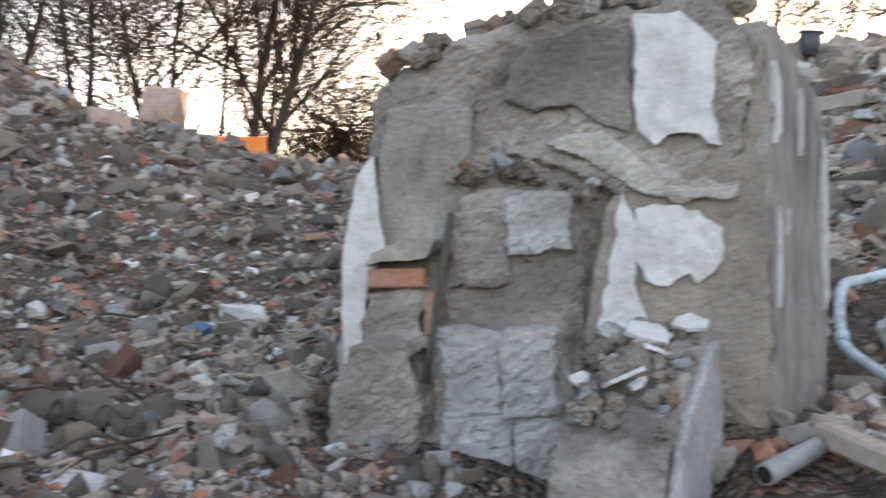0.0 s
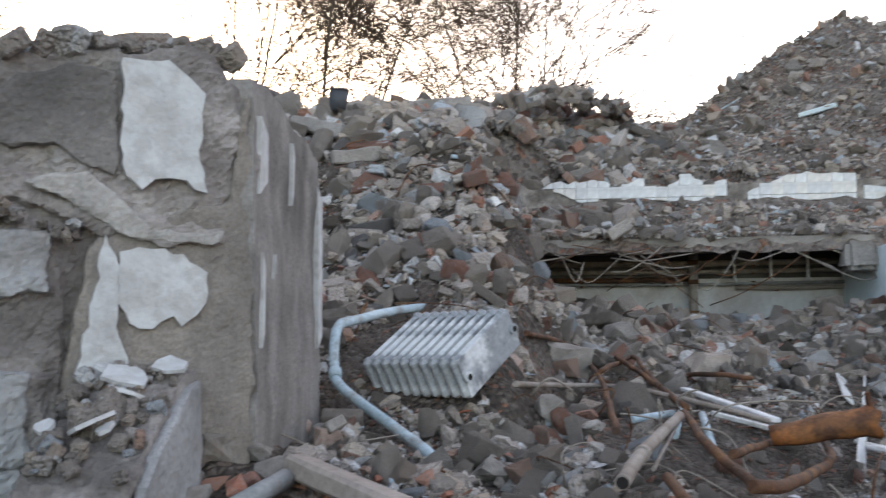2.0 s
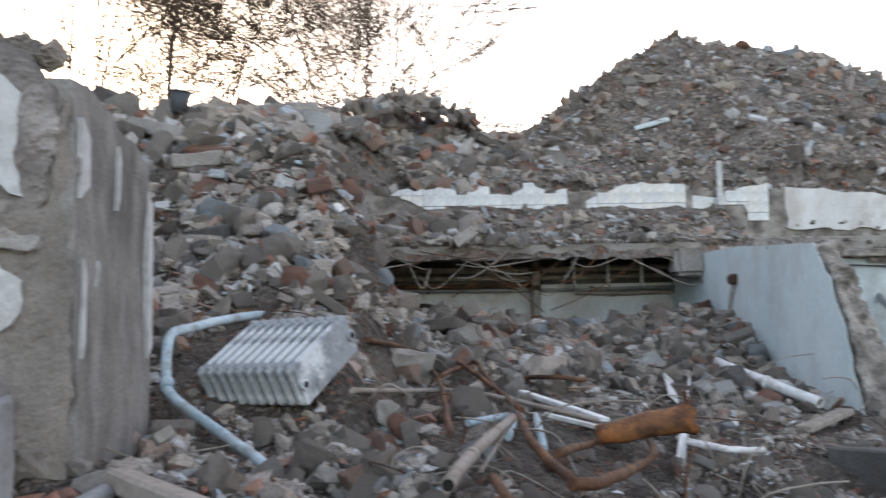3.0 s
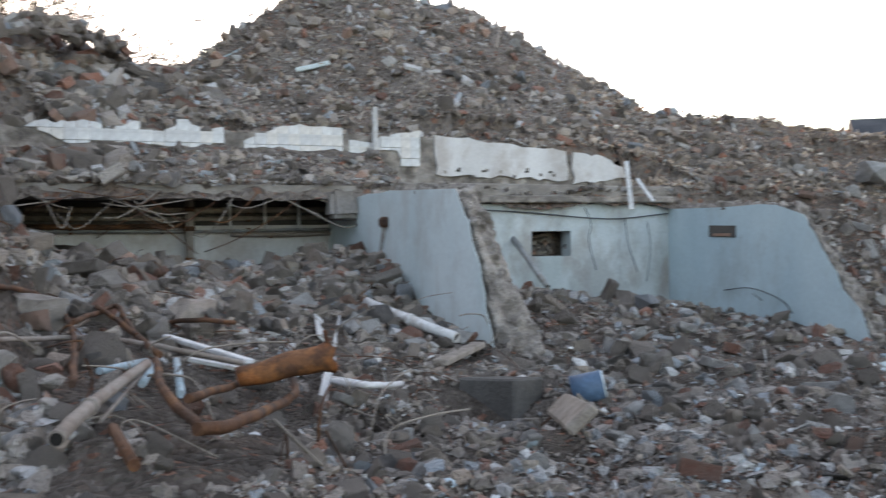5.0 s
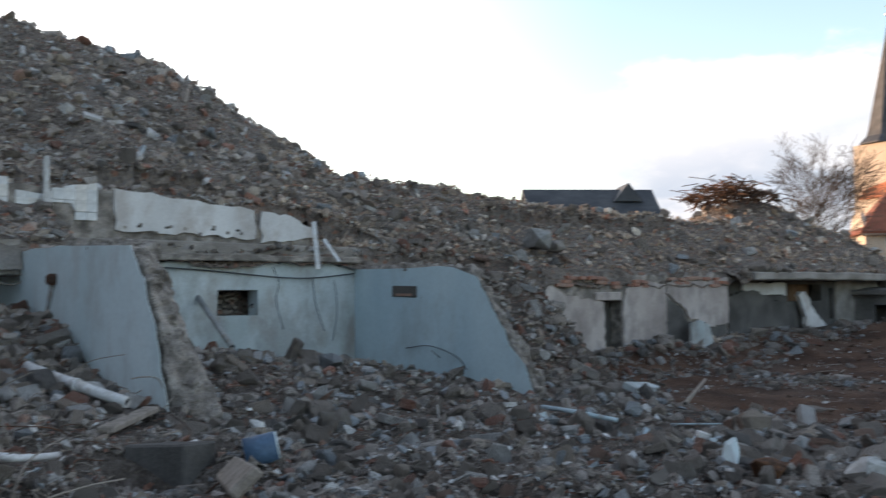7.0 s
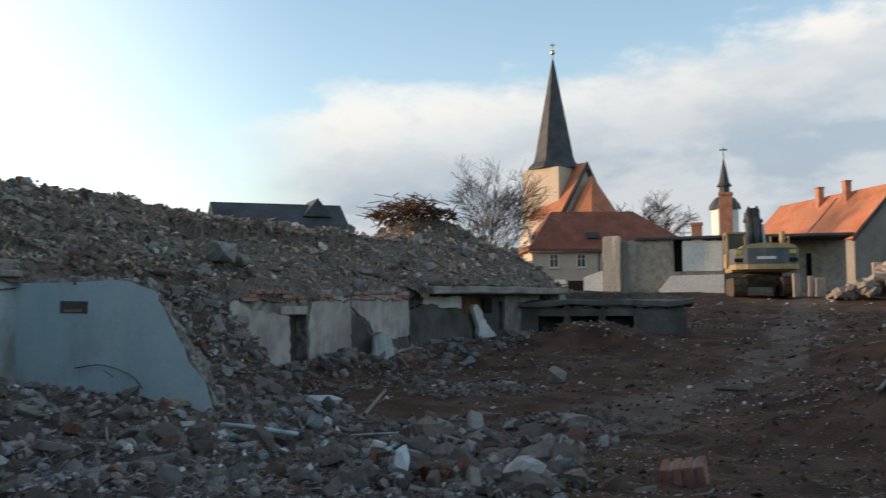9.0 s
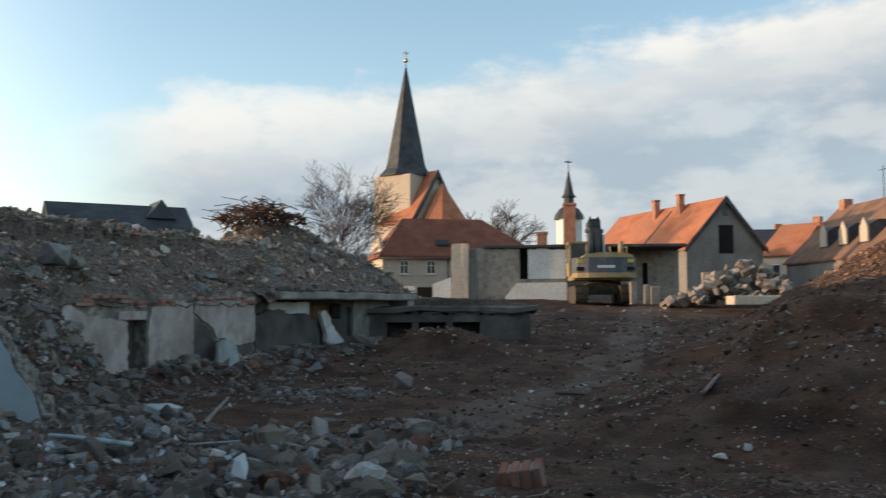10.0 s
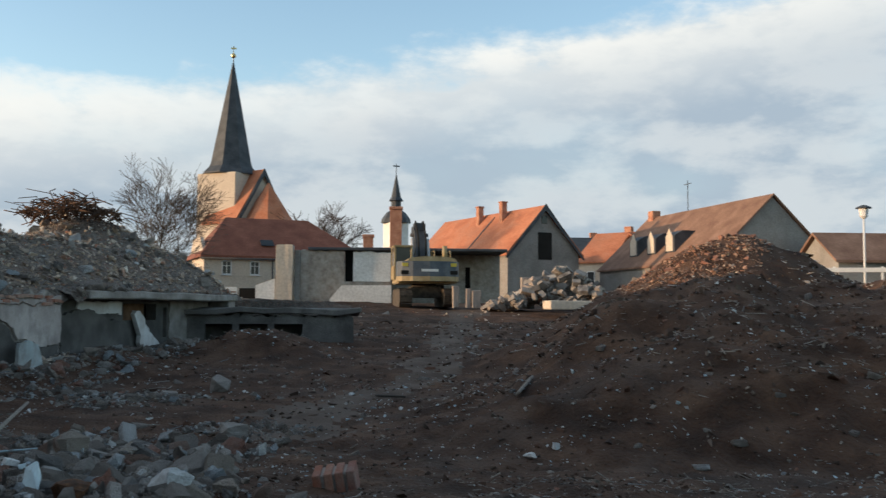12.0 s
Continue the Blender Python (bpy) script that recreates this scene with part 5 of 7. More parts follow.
for side in (-1.2, 1.2):
    tr = part("track", prism([(y, z) for y, z in ((-1.9, 0.25), (-1.6, 0.0), (1.6, 0.0), (1.9, 0.25), (1.95, 0.6), (1.6, 0.95), (-1.6, 0.95), (-1.95, 0.6))], side - 0.34, side + 0.34, "x"), track_mat, ex, "muddy crawler track")
    for k in range(11):
        part("grouser", box(side - 0.35, side + 0.35, -1.7 + k * 0.34, -1.64 + k * 0.34, 0.952, 1.0), track_mat, tr)
    for k in range(5):
        part("grouser", box(side - 0.35, side + 0.35, -2.02, -1.96, 0.15 + k * 0.14, 0.19 + k * 0.14), track_mat, tr)
part("undercarriage", box(-0.84, 0.84, -1.0, 1.0, 0.5, 1.1, 0.05), track_mat, ex)
part("turntable", tube([(0, 0, 1.1), (0, 0, 1.26)], 0.7, 20), track_mat, ex)
part("house_frame", box(-1.6, 1.6, -1.7, 1.7, 1.26, 1.5, 0.05), yellow_mat, ex, "yellow upper frame")
plan_line = [(-1.68, -1.2), (-1.66, -1.75), (-1.45, -2.15), (-0.9, -2.42), (0, -2.5), (0.9, -2.42), (1.45, -2.15), (1.66, -1.75), (1.68, -1.2)]
cw = part("counterweight", prism(plan_line, 1.62, 2.42), grey_paint_mat, ex, "dark blue-grey rounded counterweight")
part("lower_rim", prism([(x * 1.003, y * 1.003) for x, y in plan_line], 1.36, 1.616), yellow_mat, cw, "tan yellow lower rim")
part("lettering_bar", box(-0.45, 0.45, -2.52, -2.505, 1.86, 2.0, 0.004), frame_mat, cw, "pale bar of lettering")
for x in (-1.3, 1.3):
    part("vent", box(x - 0.22, x + 0.22, -2.32, -2.27, 1.72, 1.92, 0.005), hole_mat, cw)
    part("marker", box(x - 0.16, x + 0.16, -2.32, -2.275, 2.14, 2.32, 0.005), plate_mat, cw, "yellow warning plate")
part("engine_hood", prism([(-1.2, 2.42), (1.5, 2.42), (1.45, 2.56), (1.0, 2.68), (-0.3, 2.7), (-1.0, 2.6)], -2.1, 0.4, "y"), yellow_mat, ex, "tan yellow engine hood")
cab = part("cab", box(-1.66, -0.62, 0.1, 1.8, 1.5, 2.3, 0.05), yellow_mat, ex, "yellow operator's cab")
for x0, x1, y0, y1 in ((-1.66, -1.54, 0.1, 0.22), (-0.74, -0.62, 0.1, 0.22), (-1.66, -1.54, 1.68, 1.8), (-0.74, -0.62, 1.68, 1.8)):
    part("cab_pillar", box(x0, x1, y0, y1, 2.3, 3.3, 0.02), yellow_mat, cab)
part("cab_roof", box(-1.7, -0.58, 0.04, 1.86, 3.3, 3.42, 0.04), yellow_mat, cab)
part("cab_window", box(-1.54, -0.74, 0.14, 0.16, 2.3, 3.3), glass_mat, cab, "dark rear window")
part("cab_window", box(-1.62, -1.6, 0.22, 1.68, 2.3, 3.3), glass_mat, cab, "dark side window")
boom = part("boom", prism([(0.4, 1.7), (1.0, 1.6), (2.4, 3.7), (3.7, 4.4), (3.5, 4.75), (2.0, 4.5)], -0.3, 0.3, "x"), slate_mat, ex, "dark boom raised ahead")
part("boom_head", box(-0.34, 0.34, 1.9, 2.5, 4.35, 4.85, 0.06), slate_mat, boom)
part("boom_pin", tube([(-0.52, 2.2, 4.15), (0.52, 2.2, 4.15)], 0.11, 10), slate_mat, boom)
part("stick", prism([(3.3, 4.7), (3.7, 4.45), (5.2, 2.6), (4.9, 2.4)], -0.2, 0.2, "x"), slate_mat, ex)
for x in (-0.44, 0.44):
    part("cylinder", tube([(x, 0.9, 1.8), (x, 1.9, 3.9)], 0.1, 10), white_arm_mat, ex, "pale hydraulic cylinder")
    part("hose", tube([(x * 0.4, 0.6, 2.6), (x * 0.5, 0.9, 4.0), (x * 0.5, 2.2, 4.95), (x * 0.4, 3.0, 4.8)], 0.05, 6), hole_mat, ex)
part("exhaust", tube([(1.05, -0.7, 2.6), (1.05, -0.7, 3.35)], 0.14, 10), yellow_mat, ex, "stubby exhaust stack")
for x in (0.55, 1.45):
    part("handrail", tube([(x, -0.2, 2.5), (x, -0.2, 3.1), (x, 0.9, 3.1), (x, 0.9, 2.5)], 0.03, 6), yellow_mat, ex)

# rubble slabs stacked beside it, and the fence
rnd = random.Random(12)
for k in range(210):
    az = 116.6 + 8.8 * rnd.random()
    top = 1.75 + 1.75 * math.exp(-((az - 121.0) / 2.4) ** 2)
    hgt = 1.7 + (top - 1.7) * rnd.random() ** 0.7
    slab = thing("concrete_slab", "sunlit block of broken concrete in a stack", "concrete slab", spot(az, 41 + rnd.random() * 2.2 + 0.6 * (hgt - 1.7), hgt, rnd.uniform(-40, 40)) @ pose(0, 0, 0, rnd.uniform(-40, 40), rnd.uniform(-45, 45), 0), group="stacked slabs")
    part("slab_body", box(-rnd.uniform(0.08, 0.38), rnd.uniform(0.08, 0.3), -rnd.uniform(0.1, 0.28), 0.2, -rnd.uniform(0.04, 0.15), rnd.uniform(0.04, 0.15), 0.008, 1, 0.03, k), (beige_wall_mat, concrete_mat, chunk_mat, core_mat)[k % 4], slab)
for az, w, t in ((114.55, 0.14, 1.0), (115.3, 0.1, 0.9), (115.8, 0.2, 0.8), (118.9, 0.3, 1.4)):
    pc = thing("concrete_post", "upright pale broken concrete post", "post", spot(az, 43, 1.65, 10))
    part("post_shaft", box(-w, w, -0.15, 0.15, 0, t, 0.03, 2, 0.03, az), beige_wall_mat, pc)
ln = thing("long_slab", "long pale concrete slab lying on the rubble", "concrete slab", spot(122.7, 40, 1.62, 18))
part("slab_body", box(-1.9, 1.9, -0.6, 0.6, 0, 0.36, 0.03, 3, 0.02), render_mat, ln)
fe = thing("site_fence", "low white site fence before the street", "fence", spot(137.5, 46, 2.2, 12))
part("rail", box(-3.0, 7, -0.03, 0.03, 1.15, 1.35, 0.01), frame_mat, fe)
part("rail", box(-3.0, 7, -0.03, 0.03, 0.5, 0.58, 0.01), frame_mat, fe)
for k in range(6):
    part("fence_post", box(-3 + k * 2 - 0.05, -3 + k * 2 + 0.05, 0.03, 0.1, 0, 1.4, 0.01), frame_mat, fe)

# ---- bare trees ----
bark_mat = mat("dark_bark", [(0.035, 0.028, 0.023), (0.055, 0.045, 0.036), (0.08, 0.066, 0.053)], 3.0, 0.95, 0.4)
scrap_mat = mat("dark_rusty_rod", [(0.035, 0.022, 0.016), (0.075, 0.042, 0.026), (0.13, 0.07, 0.04)], 5.0, 0.85, 0.2)
twig_mat = mat("brown_twigs", [(0.035, 0.025, 0.019), (0.055, 0.04, 0.03)], 3.0, 0.95, 0.0)
# lighter copy of the twigs, with sunlight put into the colour
sunlit_twig_mat = mat("sunlit_grey_brown_twigs", [(0.09, 0.07, 0.055), (0.14, 0.11, 0.088)], 3.0, 0.95, 0.0)
iron_mat = mat("rusty_iron", [(0.05, 0.028, 0.018), (0.11, 0.05, 0.026), (0.21, 0.095, 0.038)], 5.0, 0.8, 0.5, fine=60, stain=(0.055, 0.036, 0.028), stain_amount=0.75, stain_scale=4)


def branch_tubes(paths, sides):
    verts, faces = [], []
    for pts, radii in paths:
        base = len(verts)
        for i, p in enumerate(pts):
            d = (pts[min(i + 1, len(pts) - 1)] - pts[max(i - 1, 0)]).normalized()
            a = d.orthogonal().normalized()
            b = d.cross(a)
            for j in range(sides):
                q = 2 * math.pi * j / sides
                verts.append(p + (a * math.cos(q) + b * math.sin(q)) * radii[i])
        for i in range(len(pts) - 1):
            for j in range(sides):
                k = base + i * sides
                faces.append((k + j, k + (j + 1) % sides, k + sides + (j + 1) % sides, k + sides + j))
    mesh = bpy.data.meshes.new("branches")
    mesh.from_pydata([tuple(v) for v in verts], [], faces)
    mesh.shade_smooth()
    return mesh


def bare_tree(label, m, height, seed, spread=0.5, stems=1, depth=5, thick=0.02, droop=0.0, kids=4, start=0.25, twig=0.009, twigs=None):
    rnd = random.Random(seed)
    trunks, limbs = [], []

    def grow(p, d, length, radius, level):
        n = (5, 5, 3, 2, 1)[min(level, 4)]
        pts, radii = [p.copy()], [radius]
        for i in range(n):
            d = (d + Vector((rnd.uniform(-1, 1), rnd.uniform(-1, 1), rnd.uniform(-0.5, 0.8) - droop * level * 0.2)) * (0.09 + 0.05 * level)).normalized()
            p = p + d * (length / n)
            pts.append(p.copy())
            radii.append(max(twig, radius * (1 - 0.75 * (i + 1) / n)))
        (trunks if level == 0 else limbs).append((pts, radii))
        if level >= depth:
            return
        for k in range(kids + (5 if level == 0 else 1 if level == 1 else 0)):
            u = start + (1 - start) * (k + rnd.random()) / (kids + 5) if level == 0 else rnd.uniform(0.2, 1.0)
            i = min(n - 1, int(u * n))
            q = pts[i].lerp(pts[i + 1], u * n - i)
            side = Vector((rnd.uniform(-1, 1), rnd.uniform(-1, 1), rnd.uniform(-0.3, 0.3)))
            side = (side - d * side.dot(d)).normalized()
            nd = (d * (1 - spread * 0.6) + side * (spread + rnd.uniform(-0.1, 0.25))).normalized()
            grow(q, nd, length * rnd.uniform(0.46, 0.74), max(0.006, radii[i] * rnd.uniform(0.4, 0.6)), level + 1)

    for k in range(stems):
        lean = Vector((rnd.uniform(-1, 1), rnd.uniform(-1, 1), 0)) * (0.28 if stems > 1 else 0.06)
        grow(Vector((lean.x * 2, lean.y * 2, -0.3)), (Vector((0, 0, 1)) + lean).normalized(), height * rnd.uniform(0.75, 1.0) * 0.8, height * thick, 0)
    tree = thing("bare_tree", label, "tree", m)
    link_mesh("trunk", branch_tubes(trunks, 7), bark_mat, tree)
    link_mesh("crown", branch_tubes(limbs, 3), twigs or twig_mat, tree)
    return tree


def on(az, d):
    a = radians(az)
    x, y = d * math.sin(a), d * math.cos(a)
    return pose(x, y, height(x, y) - 0.1, 0, 0, az * 7)


bare_tree("large dense bare tree behind the rubble heap", on(-11.9, 27), 17, 3, 0.42, 2, 4, 0.0105, 0.05, 7, 0.12, 0.0085)
bare_tree("large bare tree with low branches", on(-16.5, 31), 14, 5, 0.45, 2, 4, 0.008, 0.1, 7, 0.1, 0.009)
bare_tree("bare tree beside the rubble heap", on(-21, 29), 13, 6, 0.45, 2, 4, 0.008, 0.1, 7, 0.1, 0.009)
bare_tree("wide bare tree with fine twigs", on(-25.5, 30), 13, 8, 0.5, 2, 4, 0.008, 0.1, 6, 0.1, 0.009)
bare_tree("dense bare tree farther behind the heap", on(-14.4, 36), 13, 23, 0.5, 2, 4, 0.008, 0.1, 6, 0.08, 0.011)
bare_tree("low bare tree at the field edge", on(-6.8, 34), 8, 9, 0.55, 3, 4, 0.008, 0.1, 5, 0.05, 0.011)
bare_tree("low bushy bare tree", on(-4.4, 38), 6.5, 10, 0.6, 3, 4, 0.008, 0.1, 5, 0.05, 0.012)
bare_tree("thin bare tree behind the wall stump", on(14.5, 25), 11.5, 11, 0.42, 3, 4, 0.0055, 0.0, 5, 0.12, 0.0085)
bare_tree("group of thin bare stems behind rubble", on(19.4, 24), 11.5, 12, 0.42, 3, 4, 0.0055, 0.0, 5, 0.12, 0.0085)
bare_tree("bare tree with upright stems", on(31.6, 25), 11, 14, 0.42, 3, 4, 0.006, 0.0, 6, 0.1, 0.0085)
bare_tree("low twiggy bush behind the rubble", on(35.5, 27), 4.5, 15, 0.55, 3, 4, 0.008, 0.0, 5, 0.15, 0.009)
bare_tree("twiggy bush beside the mound", on(41, 32), 4.5, 17, 0.55, 3, 4, 0.008, 0.0, 5, 0.15, 0.009)
bare_tree("round bare tree before the church", on(96.6, 78), 8.2, 21, 0.42, 1, 4, 0.018, 0.0, 6, 0.18, 0.017, sunlit_twig_mat)
bare_tree("dark bare tree beside the red roof", on(106.7, 105), 10.5, 22, 0.45, 1, 4, 0.02, 0.0, 6, 0.2, 0.026)

first = bare_tree("far bare tree with a haze of twigs", on(-15.0, 42), 12.5, 41, 0.5, 2, 3, 0.007, 0.1, 7, 0.05, 0.013)
tagged(first, group="far trees")
for k, (az, d) in enumerate(((-18.6, 40), (-22.4, 43), (-26.0, 41), (-8.4, 46))):
    copy_thing(first, on(az, d) @ pose(0, 0, -0.6 * (k % 3) - 3 * (k == 3), 0, 0, 73 * k))

# orange site netting beyond the heap
net = thing("site_barrier", "orange plastic site barrier on the heap", "barrier", spot(-12.4, 17.5, 3.62))
part("sheet", knock(box(-0.62, 0.55, -0.02, 0.02, -0.2, 0.3, 0.01, 3), 0.015), mat("orange_plastic", [(0.75, 0.20, 0.03), (0.8, 0.25, 0.05)], 2.0, 0.5, 0.1), net)

# ---- loose things ----
blue_pipe_mat = mat("flaking_pale_blue_paint", [(0.30, 0.40, 0.45), (0.38, 0.48, 0.53), (0.45, 0.54, 0.58)], 6.0, 0.6, 0.2, fine=60, stain=(0.22, 0.20, 0.18), stain_amount=0.7, stain_scale=9)
grey_pipe_mat = mat("dull_grey_pipe", [(0.20, 0.21, 0.21), (0.28, 0.29, 0.29), (0.35, 0.36, 0.36)], 5.0, 0.6, 0.2, fine=60, stain=(0.2, 0.13, 0.09), stain_amount=0.5, stain_scale=7)
white_pipe_mat = mat("dirty_white_paint", [(0.52, 0.53, 0.53), (0.60, 0.61, 0.61), (0.66, 0.66, 0.65)], 5.0, 0.5, 0.1, fine=40, stain=(0.36, 0.32, 0.28), stain_amount=0.6, stain_scale=6)
rust_white_mat = mat("rusty_white_paint", [(0.15, 0.105, 0.08), (0.27, 0.235, 0.205), (0.38, 0.355, 0.33)], 3.0, 0.75, 0.3, fine=60, stain=(0.13, 0.07, 0.042), stain_amount=0.7, stain_scale=3)
bright_rust_mat = mat("bright_orange_rust", [(0.15, 0.05, 0.018), (0.27, 0.095, 0.028), (0.36, 0.15, 0.05)], 5.0, 0.75, 0.4, fine=50, stain=(0.10, 0.045, 0.025), stain_amount=0.7, stain_scale=5, soot=((0.06, 0.03, 0.02), 0.75, 8.0))
wood_mat = mat("weathered_wood", [(0.19, 0.16, 0.13), (0.27, 0.235, 0.20), (0.34, 0.30, 0.26)], 8.0, 0.9, 0.4, fine=70)
pink_mortar_mat = mat("brick_and_mortar_lump", [(0.30, 0.20, 0.16), (0.38, 0.30, 0.26), (0.42, 0.37, 0.33)], 5.0, 0.95, 0.6, fine=40, stain=(0.36, 0.16, 0.10), stain_amount=0.6, stain_scale=5)
blue_plastic_mat = mat("blue_plastic", [(0.055, 0.10, 0.17), (0.08, 0.14, 0.22)], 5.0, 0.5, 0.1)
radiator_mat = mat("chipped_white_radiator_paint", [(0.55, 0.57, 0.58), (0.62, 0.64, 0.65), (0.67, 0.68, 0.68)], 6.0, 0.45, 0.15, fine=50, stain=(0.10, 0.10, 0.105), stain_amount=0.8, stain_scale=7, soot=((0.16, 0.18, 0.20), 0.75, 3.6))


def smooth_path(points, steps=6):
    """A rounded way through points."""
    p = [Vector(q) for q in points]
    if len(p) < 3:
        return p
    p = [p[0] * 2 - p[1], *p, p[-1] * 2 - p[-2]]
    out = []
    for a, b, c, d in zip(p, p[1:], p[2:], p[3:]):
        for i in range(steps):
            t = i / steps
            out.append(0.5 * (2 * b + (c - a) * t + (2 * a - 5 * b + 4 * c - d) * t * t + (3 * b - a - 3 * c + d) * t ** 3))
    return [*out, p[-2]]


LAID = []  # places on the plan taken by pipes and boards


def lay(points):
    """Notes the way of a thing lying on the rubble."""
    for a, b in zip(points, points[1:]):
        n = max(1, int((b - a).length / 0.1))
        LAID.extend(((a.lerp(b, i / n)).x, (a.lerp(b, i / n)).y) for i in range(n))


def pipe(name, label, category, material, radius, points, sides=10):
    """A pipe or bar with open, walled ends, lying along points."""
    base = Vector(points[0])
    way = smooth_path([Vector(q) - base for q in points])
    if radius > 0.012:
        lay([w + base for w in way])
    ob = thing(name, label, category, Matrix.Translation(base))
    part("tube_wall", tube([w + noise.noise_vector(w * 5.0 + base) * radius * (0.5 if radius < 0.025 else 0.15) for w in way], radius * 0.88, sides), material, ob)
    if radius > 0.025:
        for a, b in ((way[0], way[1]), (way[-1], way[-2])):
            d = (a - b).normalized()
            part("open_end", tube([a + d * 0.0005, a + d * 0.002], radius * 0.7, sides), hole_mat, ob, "dark open pipe end")
        if len(way) > 6:
            k = len(way) // 2
            part("joint", tube([way[k], way[k] + (way[k + 1] - way[k]).normalized() * 0.05], radius * 1.1, sides), material, ob)
    return ob


def board(name, label, category, material, a, b, width, thick):
    a, b = Vector(a), Vector(b)
    lay([a, b])
    d = (b - a).normalized()
    side = Vector((-a.y, a.x, 0)).normalized() if abs(d.z) > 0.6 else Vector((a.x, a.y, 0)).normalized()
    side = (side - d * side.dot(d)).normalized()
    m = Matrix((d, side, d.cross(side))).transposed().to_4x4()
    m.translation = a
    ob = thing(name, label, category, m)
    bm = box(0, (b - a).length, 0, width, -thick, 0, min(0.012, thick * 0.2), 3)
    part("slab_body", knock(bm, min(0.02, thick * 0.15), 5.0, len(label)), material, ob)
    return ob


def lump(name, label, category, material, at, size, turn, seed, tilt=8):
    bm = stone_shape(seed + 100, 0.95, 16)
    bmesh.ops.subdivide_edges(bm, edges=bm.edges[:], cuts=2, use_grid_fill=True)
    bmesh.ops.triangulate(bm, faces=bm.faces[:])
    for v in bm.verts:
        v.co += noise.noise_vector(v.co * 2.5 + Vector((seed, 1, 2))) * 0.07 + noise.noise_vector(v.co * 8 + Vector((seed, 4, 2))) * 0.025
    ob = thing(name, label, category, pose(*at, tilt, tilt * 0.7, turn))
    return part("lump_body", bm, material, ob, m=Matrix.Diagonal((*[v * 1.08 for v in size], 1))) and ob


def stone_shape(seed, flat=0.7, points=11):
    """An angular lump: the hull of points in a box, flattened."""
    rnd = random.Random(seed)
    bm = bmesh.new()
    for _ in range(points):
        v = Vector((rnd.uniform(-1, 1), rnd.uniform(-1, 1), rnd.uniform(-1, 1)))
        v = v / (0.65 * max(abs(v.x), abs(v.y), abs(v.z)) + 0.35 * v.length) * rnd.uniform(0.8, 1.0)
        bm.verts.new((v.x * 0.5, v.y * 0.5 * rnd.uniform(0.7, 1), v.z * 0.5 * flat))
    bmesh.ops.convex_hull(bm, input=bm.verts[:])
    bmesh.ops.delete(bm, geom=[v for v in bm.verts if not v.link_faces], context="VERTS")
    bmesh.ops.dissolve_limit(bm, angle_limit=radians(9), verts=bm.verts[:], edges=bm.edges[:])
    bmesh.ops.triangulate(bm, faces=bm.faces[:])
    return bm


# cast-iron radiator lying tilted on the stones
def build_radiator():
    right = Vector((-0.238, 0.542, -0.023)).normalized()  # from section to section
    up = Vector((0.378, 0.174, 0.233))  # along the columns
    up = (up - right * up.dot(right)).normalized()
    deep = right.cross(up)
    m = Matrix((right, up, deep)).transposed().to_4x4()
    m.translation = RADIATOR
    ob = thing("radiator", "white cast-iron column radiator thrown on its side", "radiator", m)
    first = None
    for k in range(10):
        bm = bmesh.new()
        for z in (-0.068, 0.0, 0.068):
            for a in ((0.017, 0.043, 0.02, 0.46, z - 0.031, z + 0.031),):
                b2 = box(*a, 0.011)
                mesh = bpy.data.meshes.new("column")
                b2.to_mesh(mesh)
                b2.free()
                bm.from_mesh(mesh)
                bpy.data.meshes.remove(mesh)
        for y0, y1 in ((0.0, 0.06), (0.42, 0.48)):
            b2 = box(0.002, 0.058, y0, y1, -0.105, 0.105, 0.02)
            mesh = bpy.data.meshes.new("column")
            b2.to_mesh(mesh)
            b2.free()
            bm.from_mesh(mesh)
            bpy.data.meshes.remove(mesh)
        if first is None:
            first = bpy.data.meshes.new("section")
            bm.to_mesh(first)
            first.materials.append(radiator_mat)
        bm.free()
        sec = new("section", first)
        sec.parent = ob
        sec.matrix_local = pose(k * 0.059, 0, 0)
    part("end_plate", box(-0.004, 0.004, 0.012, 0.468, -0.098, 0.098, 0.003), radiator_mat, ob, "flat white end of the last section")
    for y in (0.035, 0.445):
        part("hub", tube([(-0.02, y, 0), (0.005, y, 0)], 0.026, 12), radiator_mat, ob)
        part("hub_hole", tube([(-0.022, y, 0), (-0.0205, y, 0)], 0.015, 12), hole_mat, ob)
    return ob


RADIATOR = (2.14, 3.536, 1.207)
build_radiator()

# rusted trough lying over the pipes
tr = thing("rusty_trough", "bright orange rusted steel trough", "trough", look((3.82, 2.74, 1.0), (3.44, 3.14, 0.9)))
bm = bmesh.new()
rings = []
for i in range(15):
    u = i / 14
    r = 0.066 + 0.01 * math.sin(u * 5) + (0.03 * max(0, 1 - u * 7))
    rings.append([bm.verts.new((r * 1.1 * math.cos(q), r * 0.85 * math.sin(q) + (0.012 if i == 0 and j % 3 == 0 else 0), -0.46 * u + 0.012 * math.sin(j * 1.7) * (i == 0))) for j, q in enumerate(radians(-52 + 284 * k / 17) for k in range(18))])
for p, q in zip(rings, rings[1:]):
    for j in range(17):
        bm.faces.new((p[j], p[j + 1], q[j + 1], q[j]))
bm.faces.new(rings[-1])
knock(bm, 0.014, 7.0, 3)
shell = part("trough_shell", bm, bright_rust_mat, tr, smooth=True)
wall = shell.modifiers.new("wall", "SOLIDIFY")
wall.thickness = 0.006
part("trough_fin", knock(box(-0.05, 0.05, 0.05, 0.14, -0.03, -0.015, 0.003, 3), 0.014, 9), bright_rust_mat, tr)

